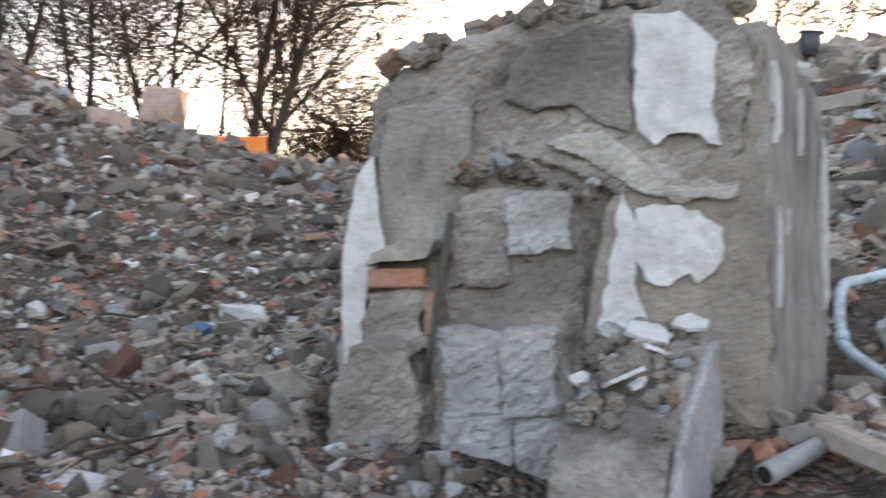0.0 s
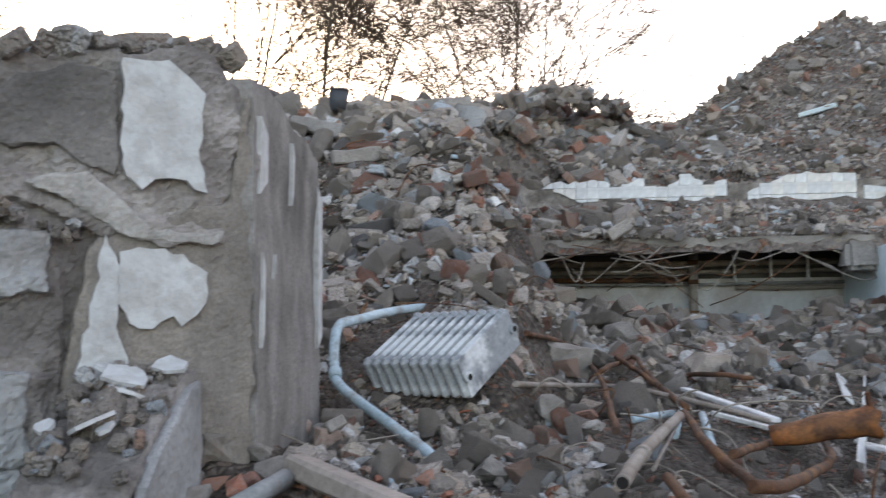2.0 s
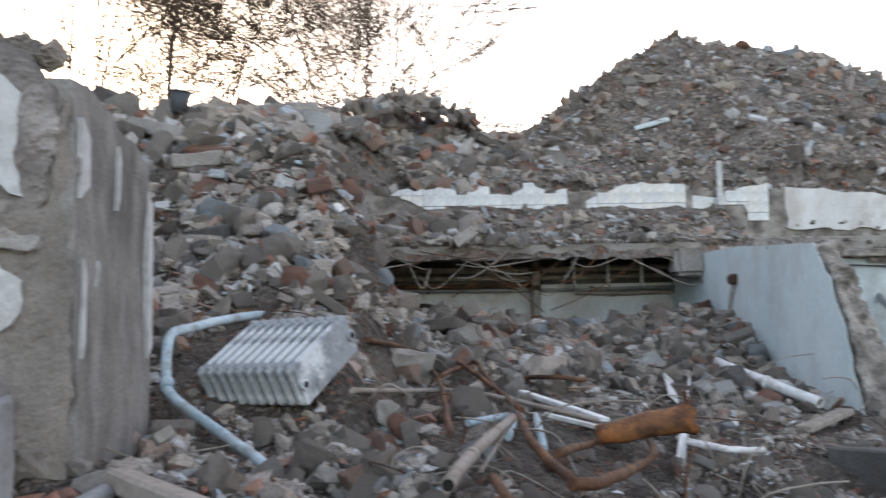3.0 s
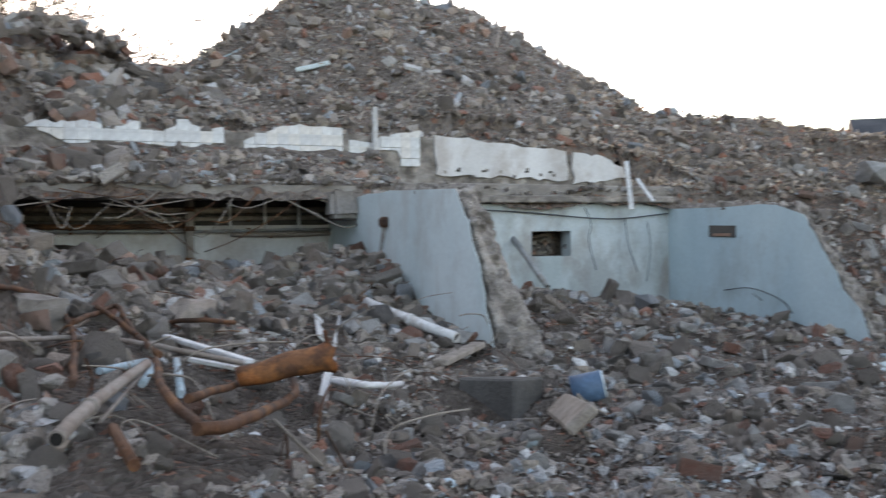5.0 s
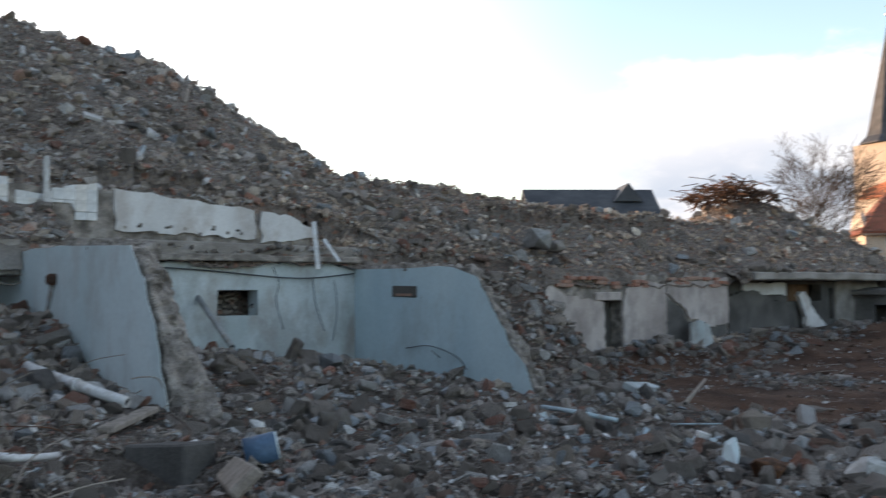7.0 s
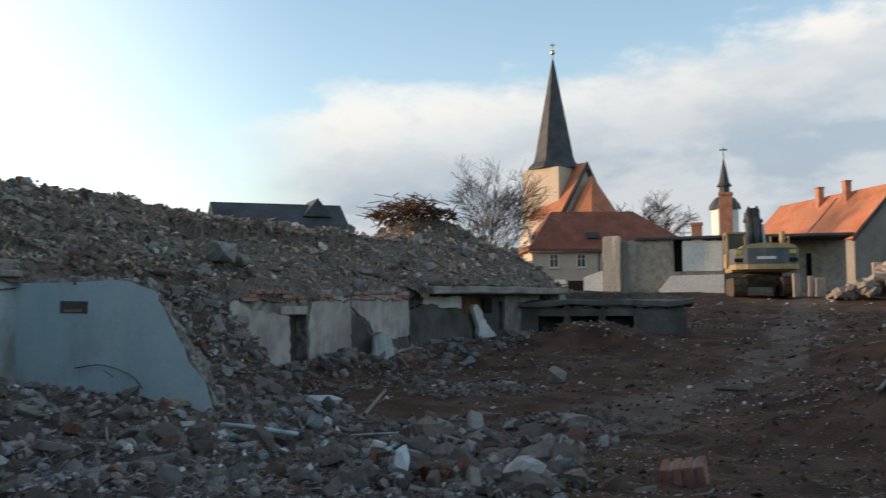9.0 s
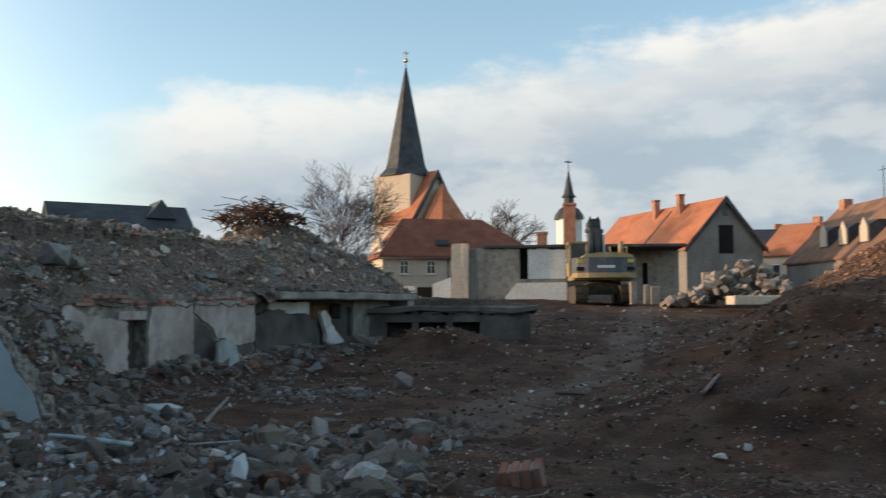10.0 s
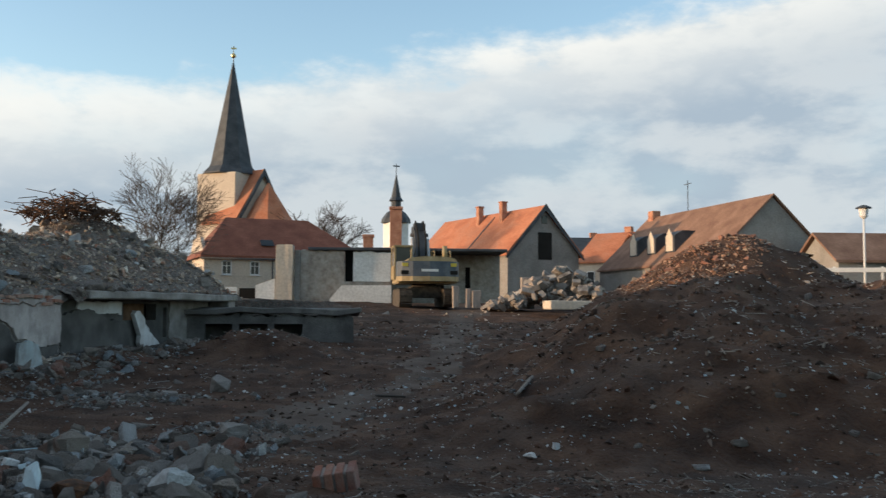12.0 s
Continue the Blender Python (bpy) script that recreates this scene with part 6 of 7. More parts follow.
# blue drum end
dr = thing("small_drum", "small dark blue drum with a dusty pale lid", "drum", pose(*(5.79, 2.33, 0.6), 0, 78, -62))
part("drum_body", tube([(0, 0, -0.1), (0, 0, 0.1)], 0.095, 20), blue_plastic_mat, dr)
part("drum_lid", tube([(0, 0, 0.1), (0, 0, 0.112)], 0.09, 20), blue_wall_mat, dr, "dusty pale lid")

# lump of bricks still in their mortar
bl = thing("brick_lump", "lump of red bricks held by pale mortar", "masonry lump", pose(*(8.33, -2.99, 0.1), 12, -8, -115))
part("mortar", box(-0.17, 0.17, -0.1, 0.1, -0.12, 0.1, 0.01, 2, 0.008), beige_wall_mat, bl)
for k in range(4):
    part("brick", box(-0.2 + k * 0.1, -0.13 + k * 0.1, -0.125, 0.125, -0.13 + 0.01 * (k % 2), 0.115, 0.006, 1, 0.004, k), brick_mat, bl)

# heap of scrap rods on the ridge
br = thing("scrap_heap", "tangled heap of rusty reinforcing rods", "scrap heap", pose(*(31.4, -1.3, 4.39)))
rnd = random.Random(77)
for k in range(330):
    a, r = rnd.uniform(0, 6.3), rnd.random() ** 0.6
    p = Vector((0.3 + 1.9 * r * math.cos(a), 1.5 * r * math.sin(a), 0.75 * (1 - r * r) * rnd.random() + 0.05))
    d = Vector((rnd.uniform(-1, 1), rnd.uniform(-0.7, 0.7), rnd.uniform(-0.12, 0.35)))
    if k < 8:
        d = Vector((rnd.uniform(-0.9, 0.9), rnd.uniform(-0.3, 0.3), rnd.uniform(0.4, 0.9)))
    n = rnd.uniform(0.3, 0.85) * (1.6 if k < 8 else 1)
    bend = Vector((rnd.uniform(-1, 1), rnd.uniform(-1, 1), rnd.uniform(-0.9, 0.2))) * 0.5
    part("rod", tube([p - d * n * 0.5, p + bend * 0.3, p + d * n * 0.5, p + d * n * 0.8 + bend], 0.012 + 0.008 * rnd.random(), 4), scrap_mat if k % 5 else iron_mat, br)

# pipes and cables in the hollow under the slab
for z, w, r, m_, lab in ((1.72, 0.98, 0.035, iron_mat, "rust-red pipe along the cellar wall"), (1.82, 1.02, 0.03, wood_mat, "drab pipe along the cellar wall"), (1.93, 1.0, 0.04, wood_mat, "lagged pipe under the slab"), (1.66, 1.0, 0.022, grey_pipe_mat, "thin grey pipe along the cellar wall"), (1.6, 1.04, 0.03, beige_wall_mat, "pale lagged pipe low on the wall")):
    a, b = (0.1, 3.95) if r != 0.035 else (0.1, 2.0)
    if z == 1.6:
        a = 2.6
    ob = thing("cellar_pipe", lab, "pipe", FACADE, group="cellar pipes")
    part("tube_wall", tube([(a, w, z), ((a + b) / 2, w + 0.01, z - 0.015), (b, w, z)], r, 10), m_, ob)
    for k in range(3):
        part("bracket", box(a + 0.5 + k * 1.1, a + 0.54 + k * 1.1, w - 0.03, 1.1, z - r - 0.02, z - r, 0.003), iron_mat, ob)
up_pipe = thing("standing_pipe", "peeling vertical pipe in the cellar", "pipe", FACADE)
part("tube_wall", tube([(2.05, 0.86, 0.7), (2.04, 0.86, 1.4), (2.05, 0.86, 2.06)], 0.058, 12), rust_white_mat, up_pipe)
for z in (1.25, 1.65, 1.9):
    part("collar", tube([(2.045, 0.86, z), (2.045, 0.86, z + 0.06)], 0.072, 12), iron_mat, up_pipe)
for s in (2.55, 3.0, 3.45):
    hg = thing("hanger", "thin white pipe hanger", "hanger", FACADE, group="pipe hangers")
    part("hanger_rod", tube([(s, 0.8, 2.05), (s, 0.8, 1.72), (s + 0.03, 0.85, 1.68)], 0.018, 6), white_pipe_mat, hg)
rnd = random.Random(5)
for k in range(26):
    s = rnd.uniform(0.0, 3.9)
    w, z = -0.12 + rnd.uniform(-0.08, 0.02), rnd.uniform(2.02, 2.16)
    n = rnd.uniform(0.3, 1.2) * rnd.choice((-1, 1))
    sag = rnd.uniform(0.05, 0.55)
    ob = thing("loose_cable", "thin bare cable drooping from the slab", "cable", FACADE, group="drooping cables")
    part("cable_strand", tube(smooth_path([(s, w, z), (s + n * 0.3, w - 0.1, z - sag * 0.5), (s + n * 0.7, w - 0.05 - rnd.random() * 0.3, z - sag), (s + n, w - 0.1 * rnd.random(), z - sag * rnd.uniform(0.4, 1.6))], 4), rnd.uniform(0.004, 0.009), 5), wood_mat if k % 3 else iron_mat, ob)
for pts, r in (([(4.5, 0.97, 1.98), (6.6, 0.96, 1.9), (8.3, 0.96, 1.78), (9.4, 0.96, 1.86)], 0.018), ([(7.9, 0.96, 1.95), (8.0, 0.95, 1.7), (7.95, 0.94, 1.45), (8.05, 0.9, 1.0)], 0.012), ([(8.6, 0.95, 1.78), (8.65, 0.94, 1.4), (8.8, 0.92, 0.95)], 0.012), ([(9.0, 0.95, 1.75), (9.05, 0.93, 1.3), (8.95, 0.9, 0.8)], 0.01),
               ([(9.46, -0.1, 1.7), (9.47, -0.5, 1.35), (9.46, -0.6, 1.1), (9.45, -0.9, 0.75), (9.4, -1.2, 0.62)], 0.01), ([(9.44, -0.7, 1.48), (9.46, -1.0, 1.4), (9.46, -1.2, 1.42)], 0.008), ([(9.4, -0.4, 0.72), (9.38, -1.0, 0.78), (9.36, -1.6, 0.66), (9.3, -1.9, 0.5)], 0.014),
               ([(3.96, -1.2, 1.3), (3.97, -2.2, 1.12), (3.96, -3.2, 0.98), (3.95, -3.9, 0.85)], 0.012), ([(3.97, -0.8, 1.95), (3.96, -0.4, 1.8), (3.97, 0.0, 1.72)], 0.01)):
    ob = thing("wall_cable", "dark cable trailing over the wall", "cable", FACADE, group="wall cables")
    part("cable_strand", tube(smooth_path(pts, 5), r * 0.55, 6), slate_mat, ob)
vb = thing("valve", "rusty valve with a pipe on the blue wall", "valve", FACADE)
part("valve_body", box(3.86, 3.985, -1.55, -1.4, 1.66, 1.78, 0.03), iron_mat, vb)
part("valve_pipe", tube([(3.92, -1.47, 1.7), (3.93, -1.3, 1.4), (3.94, -1.1, 1.05)], 0.028, 8), grey_pipe_mat, vb)
hung = thing("hanging_lump", "lump of concrete hanging at the slab's end", "concrete lump", FACADE)
part("lump_body", box(3.62, 3.98, -0.35, 0.05, 1.78, 2.1, 0.05, 3, 0.05, 4), concrete_mat, hung)

# pile of old bricks on the slope's crest
old_brick_mesh = brick_mesh.copy()
old_brick_mesh.materials.clear()
old_brick_mesh.materials.append(chunk_mat)
bp = thing("brick_pile", "tumbled pile of old bricks and mortar lumps", "brick pile", pose(*(8.36, 12.17, 4.49)))
for k in range(120):
    a, r = rnd.uniform(0, 6.3), rnd.random() ** 0.5
    ob = new("brick", old_brick_mesh)
    ob.parent = bp
    ob.matrix_local = pose(1.5 * r * math.cos(a), 0.9 * r * math.sin(a), 0.4 * (1 - r) - 0.12 + rnd.uniform(-0.05, 0.08), rnd.uniform(-60, 60), rnd.uniform(-60, 60), rnd.uniform(0, 180)) @ Matrix.Diagonal((1.1, 1.1, 1.2, 1))
cy = thing("dark_bucket", "dark upturned bucket on the slab", "bucket", pose(*(3.5, 8.76, 3.57), 6, 4, 0))
part("bucket_body", tube([(0, 0, -0.12), (0, 0, 0.1)], 0.1, 16, taper=[0.085, 0.1]), slate_mat, cy)
part("bucket_rim", tube([(0, 0, 0.09), (0, 0, 0.105)], 0.108, 16), slate_mat, cy)
pipe("bent_pipe", "bent pipe with flaking pale blue paint", "pipe", blue_pipe_mat, 0.028, [(2.59, 4.81, 1.52), (2.24, 4.53, 1.5), (1.89, 4.29, 1.46), (1.82, 4.24, 1.44), (1.78, 4.19, 1.38), (1.74, 4.08, 1.24), (1.73, 4.0, 1.18), (1.75, 3.76, 1.11), (1.78, 3.47, 1.04), (1.8, 3.08, 0.95), (1.83, 2.61, 0.78)], 10)
pipe("grey_pipe", "stub of grey pipe lying in the rubble", "pipe", grey_pipe_mat, 0.036, [(0.87, 2.56, 0.99), (1.08, 2.71, 1.03)], 12)
pipe("rusty_pipe", "long thin pipe half rusty half white", "pipe", rust_white_mat, 0.017, [(2.42, 3.55, 1.18), (3.44, 4.56, 1.03), (3.68, 4.42, 1.02), (3.76, 3.99, 0.99), (3.8, 3.71, 0.96), (4.08, 3.64, 0.88)], 10)
pipe("rusty_pipe", "thin rusty pipe bent over stones", "pipe", iron_mat, 0.019, [(2.99, 4.38, 1.36), (3.81, 5.31, 1.26), (4.32, 5.77, 1.11), (3.72, 4.69, 1.06), (3.08, 3.74, 1.03), (2.55, 2.97, 1.03)], 10)
pipe("rusty_pipe", "thick rusty pipe elbow", "pipe", iron_mat, 0.02, [(3.75, 4.72, 1.09), (4.5, 5.51, 1.06), (4.75, 5.65, 1.08), (4.33, 4.99, 1.04), (3.88, 4.29, 1.01)], 10)
pipe("grey_pipe", "open ended drab pipe pointing down", "pipe", rust_white_mat, 0.026, [(1.88, 2.06, 1.05), (2.22, 2.4, 1.05), (3.12, 3.25, 1.02)], 12)
pipe("blue_pipe", "short pale blue pipe in the debris", "pipe", blue_pipe_mat, 0.022, [(3.2, 3.71, 0.94), (3.58, 3.84, 0.93)], 10)
pipe("blue_pipe", "pale blue pipe stub standing up", "pipe", blue_pipe_mat, 0.02, [(3.1, 3.26, 0.93), (4.15, 4.42, 0.86)], 10)
pipe("blue_pipe", "pale blue pipe under the rusty frame", "pipe", blue_pipe_mat, 0.022, [(3.7, 3.74, 0.93), (3.24, 3.17, 0.87)], 10)
pipe("thin_rod", "thin pale rod lying loose", "rod", rust_white_mat, 0.009, [(2.22, 2.34, 1.01), (3.2, 3.33, 1.0)], 6)
pipe("rusty_pipe", "rusty pipe running under the trough", "pipe", iron_mat, 0.02, [(3.48, 3.63, 0.97), (2.62, 2.53, 1.04), (2.32, 1.99, 1.01)], 10)
pipe("rusty_pipe", "dark rusty pipe beside the trough", "pipe", iron_mat, 0.02, [(2.6, 2.37, 1.02), (3.72, 3.26, 0.85), (4.31, 3.5, 0.84)], 10)
pipe("rusty_pipe", "rusty pipe end among the stones", "pipe", iron_mat, 0.024, [(2.27, 1.95, 1.01), (2.57, 2.07, 0.98), (3.86, 3.04, 0.79), (4.25, 3.44, 0.81)], 10)
pipe("rusty_pipe", "rusty pipe sticking from the stones", "pipe", iron_mat, 0.02, [(2.16, 2.2, 1.01), (1.94, 1.82, 1.0)], 10)
pipe("rusty_pipe", "curved rusty pipe among debris", "pipe", iron_mat, 0.02, [(4.57, 5.64, 1.09), (4.31, 5.06, 1.04), (3.89, 4.3, 1.01), (3.54, 3.68, 0.98)], 10)
pipe("white_pipe", "fallen white plastic pipe with a joint", "pipe", white_pipe_mat, 0.052, [(7.44, 5.43, 0.93), (6.96, 4.58, 0.84), (6.91, 4.05, 0.71)], 12)
pipe("white_pipe", "thin white pipe along the floor", "pipe", white_pipe_mat, 0.022, [(4.75, 3.56, 0.69), (4.3, 2.93, 0.78), (5.01, 3.22, 0.66)], 10)
pipe("white_pipe", "thin white strip along the floor", "pipe", white_pipe_mat, 0.016, [(4.77, 3.66, 0.71), (4.98, 3.22, 0.64)], 10)
pipe("teal_pipe", "pale teal pipe lying on grey rubble", "pipe", blue_pipe_mat, 0.03, [(11.34, 1.46, 0.22), (10.86, 0.99, 0.23), (10.9, 0.55, 0.15)], 10)
pipe("thin_rod", "greenish rod across the rubble", "rod", blue_pipe_mat, 0.012, [(11.41, -0.01, 0.06), (11.75, -0.79, 0.04)], 6)
pipe("leaning_plank", "weathered plank sticking up from the rubble", "plank", wood_mat, 0.03, [(11.88, -0.16, 0.24), (16.66, -0.41, 0.08)], 5)
pipe("leaning_pipe", "pipe leaning against the cellar wall", "pipe", grey_pipe_mat, 0.045, [(12.5, 6.74, 1.57), (11.52, 5.6, 0.85)], 10)
pipe("leaning_pipe", "pipe leaning from the wall opening", "pipe", grey_pipe_mat, 0.05, [(13.27, 6.21, 1.38), (13.73, 5.88, 0.97)], 10)
pipe("leaning_pipe", "rod leaning on the blue partition wall", "pipe", grey_pipe_mat, 0.03, [(9.95, 6.83, 1.69), (9.77, 6.94, 1.3)], 10)
pipe("long_batten", "long pale batten leaning down the slope", "batten", wood_mat, 0.022, [(3.64, 5.55, 1.82), (6.58, 9.15, 1.44), (5.7, 6.82, 1.15)], 4)
pipe("rusty_bar", "rusty bar along the rubble", "bar", iron_mat, 0.02, [(4.89, 5.28, 0.96), (4.78, 4.76, 1.01), (5.16, 4.85, 0.96)], 10)
pipe("bent_bar", "bent rebar on the slab slope", "rebar", iron_mat, 0.007, [(3.03, 6.25, 2.32), (3.24, 6.48, 2.54), (3.34, 6.41, 2.6), (3.45, 6.13, 2.5), (3.75, 6.0, 2.38), (3.96, 6.08, 2.14), (3.47, 5.49, 2.02)], 6)
pipe("bent_bar", "dark cable on the slab slope", "cable", hole_mat, 0.008, [(2.44, 6.13, 2.01), (2.8, 6.59, 2.27), (3.03, 6.44, 2.35), (3.14, 6.31, 2.31)], 6)
# flat pieces: corner place, long side, short side, thickness
board("white_board", "white painted board with a dark edge", "board", white_pipe_mat, (4.54, 4.89, 0.93), (4.19, 3.74, 0.88), 0.07, 0.03)
board("white_board", "narrow white board beside the trough", "board", white_pipe_mat, (3.82, 3.78, 0.93), (4.19, 3.64, 0.82), 0.05, 0.025)
board("white_strip", "white plastic strip standing in the debris", "strip", white_pipe_mat, (5.38, 4.11, 0.78), (4.06, 3.06, 0.72), 0.07, 0.012)
board("white_strip", "white splinter of board standing up", "strip", white_pipe_mat, (6.68, 5.13, 0.88), (5.28, 4.02, 0.75), 0.05, 0.012)
board("white_strip", "short white slat in the rubble", "strip", white_pipe_mat, (6.38, 5.15, 0.92), (5.64, 4.46, 0.85), 0.09, 0.02)
board("wood_plank", "splintered grey plank on the floor", "plank", wood_mat, (5.95, 3.5, 0.68), (7.02, 3.83, 0.68), 0.12, 0.05)
board("concrete_post", "pale broken concrete post lying down", "concrete post", beige_wall_mat, (1.09, 2.78, 1.1), (1.22, 2.04, 1.05), 0.09, 0.07)
big = thing("roof_slab", "thick concrete slab tilted on the heap", "concrete slab", pose(4.83, 11.44, 4.13, 0, 0, -20.6) @ pose(0, 0, 0, -9, -5, 0))
part("slab_body", knock(box(0, 1.5, 0, 1.4, -0.24, 0.0, 0.02, 5), 0.03, 2.0, 5), concrete_mat, big)
board("stone_beam", "flat stone beam lying on the heap", "stone beam", concrete_mat, (2.89, 8.37, 3.3), (3.13, 7.66, 3.12), 0.35, 0.14)
board("stone_beam", "long flat broken stone", "stone beam", concrete_mat, (2.84, 7.14, 2.79), (3.26, 7.07, 2.84), 0.4, 0.12)
board("blue_sheet", "pale blue sheet lying on the mound", "sheet", blue_pipe_mat, (12.85, 13.5, 4.93), (13.24, 13.06, 5.23), 0.25, 0.03)
board("pale_slab", "pale blue slab on the mound", "slab", blue_wall_mat, (12.48, 11.01, 4.5), (12.63, 10.38, 4.58), 0.5, 0.08)
board("pale_slab", "small white slab on the mound flank", "slab", white_wall_mat, (16.01, 9.24, 5.12), (16.98, 9.31, 5.38), 0.35, 0.08)
board("blue_sheet", "crumpled pale blue sheet in the rubble", "sheet", blue_pipe_mat, (3.63, 6.51, 2.71), (3.78, 6.4, 2.67), 0.2, 0.03)
board("white_rag", "torn white strip hanging over the ledge", "rag", white_pipe_mat, (12.93, 5.02, 2.59), (12.68, 4.84, 1.89), 0.065, 0.015)
board("white_rag", "torn white strip of fabric", "rag", white_pipe_mat, (12.8, 4.82, 2.33), (12.6, 4.5, 2.0), 0.05, 0.015)
board("pointed_slab", "long broken slab lying slantwise in dirt", "slab", wood_mat, (4.97, 2.2, 0.6), (4.05, 1.62, 0.74), 0.16, 0.06)
board("light_block", "pale flat block on the floor", "block", white_wall_mat, (15.16, 0.62, 0.07), (16.84, 0.33, -0.08), 0.22, 0.1)
board("dark_plank", "dark plank lying on brown earth", "plank", bark_mat, (17.28, -6.51, -0.04), (17.39, -7.11, -0.08), 0.12, 0.04)
board("wood_plank", "grey plank on the cellar rubble", "plank", wood_mat, (12.77, -7.14, 0.4), (13.5, -7.77, 0.57), 0.1, 0.04)
lump("rubble_block", "squared rubble block at the stump's foot", "stone block", sand_mat, (0.93, 3.0, 1.1), (0.17, 0.15, 0.12), 20, 1, 8)
lump("brick_lump", "lump of red brick and mortar", "masonry lump", pink_mortar_mat, (1.39, 3.72, 1.04), (0.22, 0.16, 0.15), -15, 2, 8)
lump("stone_lump", "pinkish broken stone in rubble", "stone", pink_mortar_mat, (1.43, 3.31, 1.04), (0.2, 0.15, 0.13), 40, 3, 8)
lump("stone_lump", "pale lump of concrete on the rubble", "stone", concrete_mat, (1.94, 2.92, 0.93), (0.2, 0.16, 0.13), 10, 4, 8)
lump("stone_lump", "rounded grey boulder in rubble", "boulder", concrete_mat, (2.62, 3.57, 1.04), (0.2, 0.18, 0.16), 50, 5, 8)
lump("boulder", "large brown-grey boulder among debris", "boulder", concrete_mat, (3.83, 5.26, 1.1), (0.45, 0.35, 0.3), 0, 6, 8)
lump("boulder", "big smooth grey boulder among debris", "boulder", beige_wall_mat, (5.2, 5.3, 0.97), (0.42, 0.3, 0.3), -20, 7, 8)
lump("pink_slab", "pinkish slab under the radiator", "stone", pink_mortar_mat, (2.66, 4.09, 1.18), (0.34, 0.3, 0.22), -30, 8, 25)
cb = thing("concrete_block", "squared concrete block tilted in the dirt", "concrete block", pose(5.43, 2.66, 0.43, -4, 5, -6))
# the whole block takes the dark of its undercut, shaded left face
part("block_body", box(0, 0.34, 0, 0.46, -0.12, 0.25, 0.014, 4, 0.014, 4), dark_concrete_mat, cb)
lay([Vector((5.3 + 0.1 * k, 2.55, 0)) for k in range(2)] + [Vector((5.4, 3.1, 0)), Vector((5.6, 2.6, 0)), Vector((5.6, 3.1, 0)), Vector((5.25, 2.7, 0))])
lump("stone_lump", "grey boulder high on the rubble ridge", "boulder", block_mat, (18.98, 2.84, 2.59), (0.95, 0.7, 0.42), 20, 10, 8)
lump("stone_lump", "dark stone under the grey boulder", "boulder", concrete_mat, (19.33, 2.42, 2.46), (0.45, 0.4, 0.3), 60, 11, 8)
lump("tan_boulder", "rounded tan boulder on the mound", "boulder", sand_mat, (12.41, 11.98, 4.47), (0.55, 0.45, 0.45), 10, 12, 8)
lump("white_rock", "large pale rock at the field's edge", "rock", plaster_mat, (7.33, -1.43, 0.34), (0.36, 0.25, 0.28), 30, 13, 20)
lump("blue_slab", "upright blue-grey broken slab", "slab", blue_wall_mat, (7.08, -0.53, 0.45), (0.16, 0.07, 0.3), 40, 14, 12)
lump("rust_sheet", "rusty brown twisted sheet", "sheet", iron_mat, (6.89, -0.76, 0.42), (0.35, 0.14, 0.2), -40, 15, 25)
lump("stone_lump", "grey angular block in the rubble", "block", block_mat, (13.29, -1.19, -0.07), (0.36, 0.3, 0.22), 10, 16, 8)
lump("stone_lump", "grey angular stone beside the earth", "block", block_mat, (13.17, -2.14, -0.11), (0.24, 0.2, 0.18), 70, 17, 8)
lump("stone_lump", "dark broken lump with green tinge", "block", concrete_mat, (13.49, -3.04, -0.1), (0.55, 0.4, 0.26), 25, 18, 8)
lump("white_lump", "crumpled white plastic on the earth", "plastic", white_pipe_mat, (9.65, -5.62, -0.02), (0.24, 0.1, 0.08), 10, 19, 8)
lump("stone_lump", "pale stone on brown earth", "stone", plaster_mat, (9.82, -6.04, 0.03), (0.12, 0.1, 0.1), 10, 20, 8)
lump("stone_lump", "small grey stone on brown earth", "stone", block_mat, (8.43, -6.99, -0.05), (0.2, 0.14, 0.1), 30, 21, 8)
lump("orange_block", "pinkish boulder on the tall heap", "boulder", pink_mortar_mat, (-3.99, 13.42, 3.8), (0.75, 0.6, 0.75), 0, 22, 8)
lump("orange_block", "pale pink boulder on the heap", "boulder", pink_mortar_mat, (-4.1, 11.53, 3.38), (0.55, 0.4, 0.4), 30, 23, 8)
lump("stone_lump", "grey boulder at the stump's shadow side", "boulder", concrete_mat, (-0.53, 3.34, 1.13), (0.26, 0.2, 0.2), 0, 24, 8)
lump("stone_lump", "pale broken block on the heap", "block", plaster_mat, (-0.96, 4.43, 1.33), (0.25, 0.2, 0.16), 12, 25, 8)
lump("blue_lump", "crumpled blue plastic on the heap", "plastic", blue_plastic_mat, (-1.14, 4.34, 1.29), (0.13, 0.08, 0.08), 0, 26, 8)
lump("blue_lump", "pale blue crumpled foil on the heap", "plastic", blue_wall_mat, (-1.12, 2.82, 1.07), (0.2, 0.08, 0.05), 0, 27, 8)
lump("white_lump", "whitish torn sheet on the heap", "sheet", plaster_mat, (-0.91, 2.42, 1.02), (0.32, 0.2, 0.08), 10, 28, 8)
lump("stone_lump", "brown stone on the heap", "stone", pink_mortar_mat, (-0.7, 2.86, 1.11), (0.13, 0.1, 0.1), 0, 29, 8)

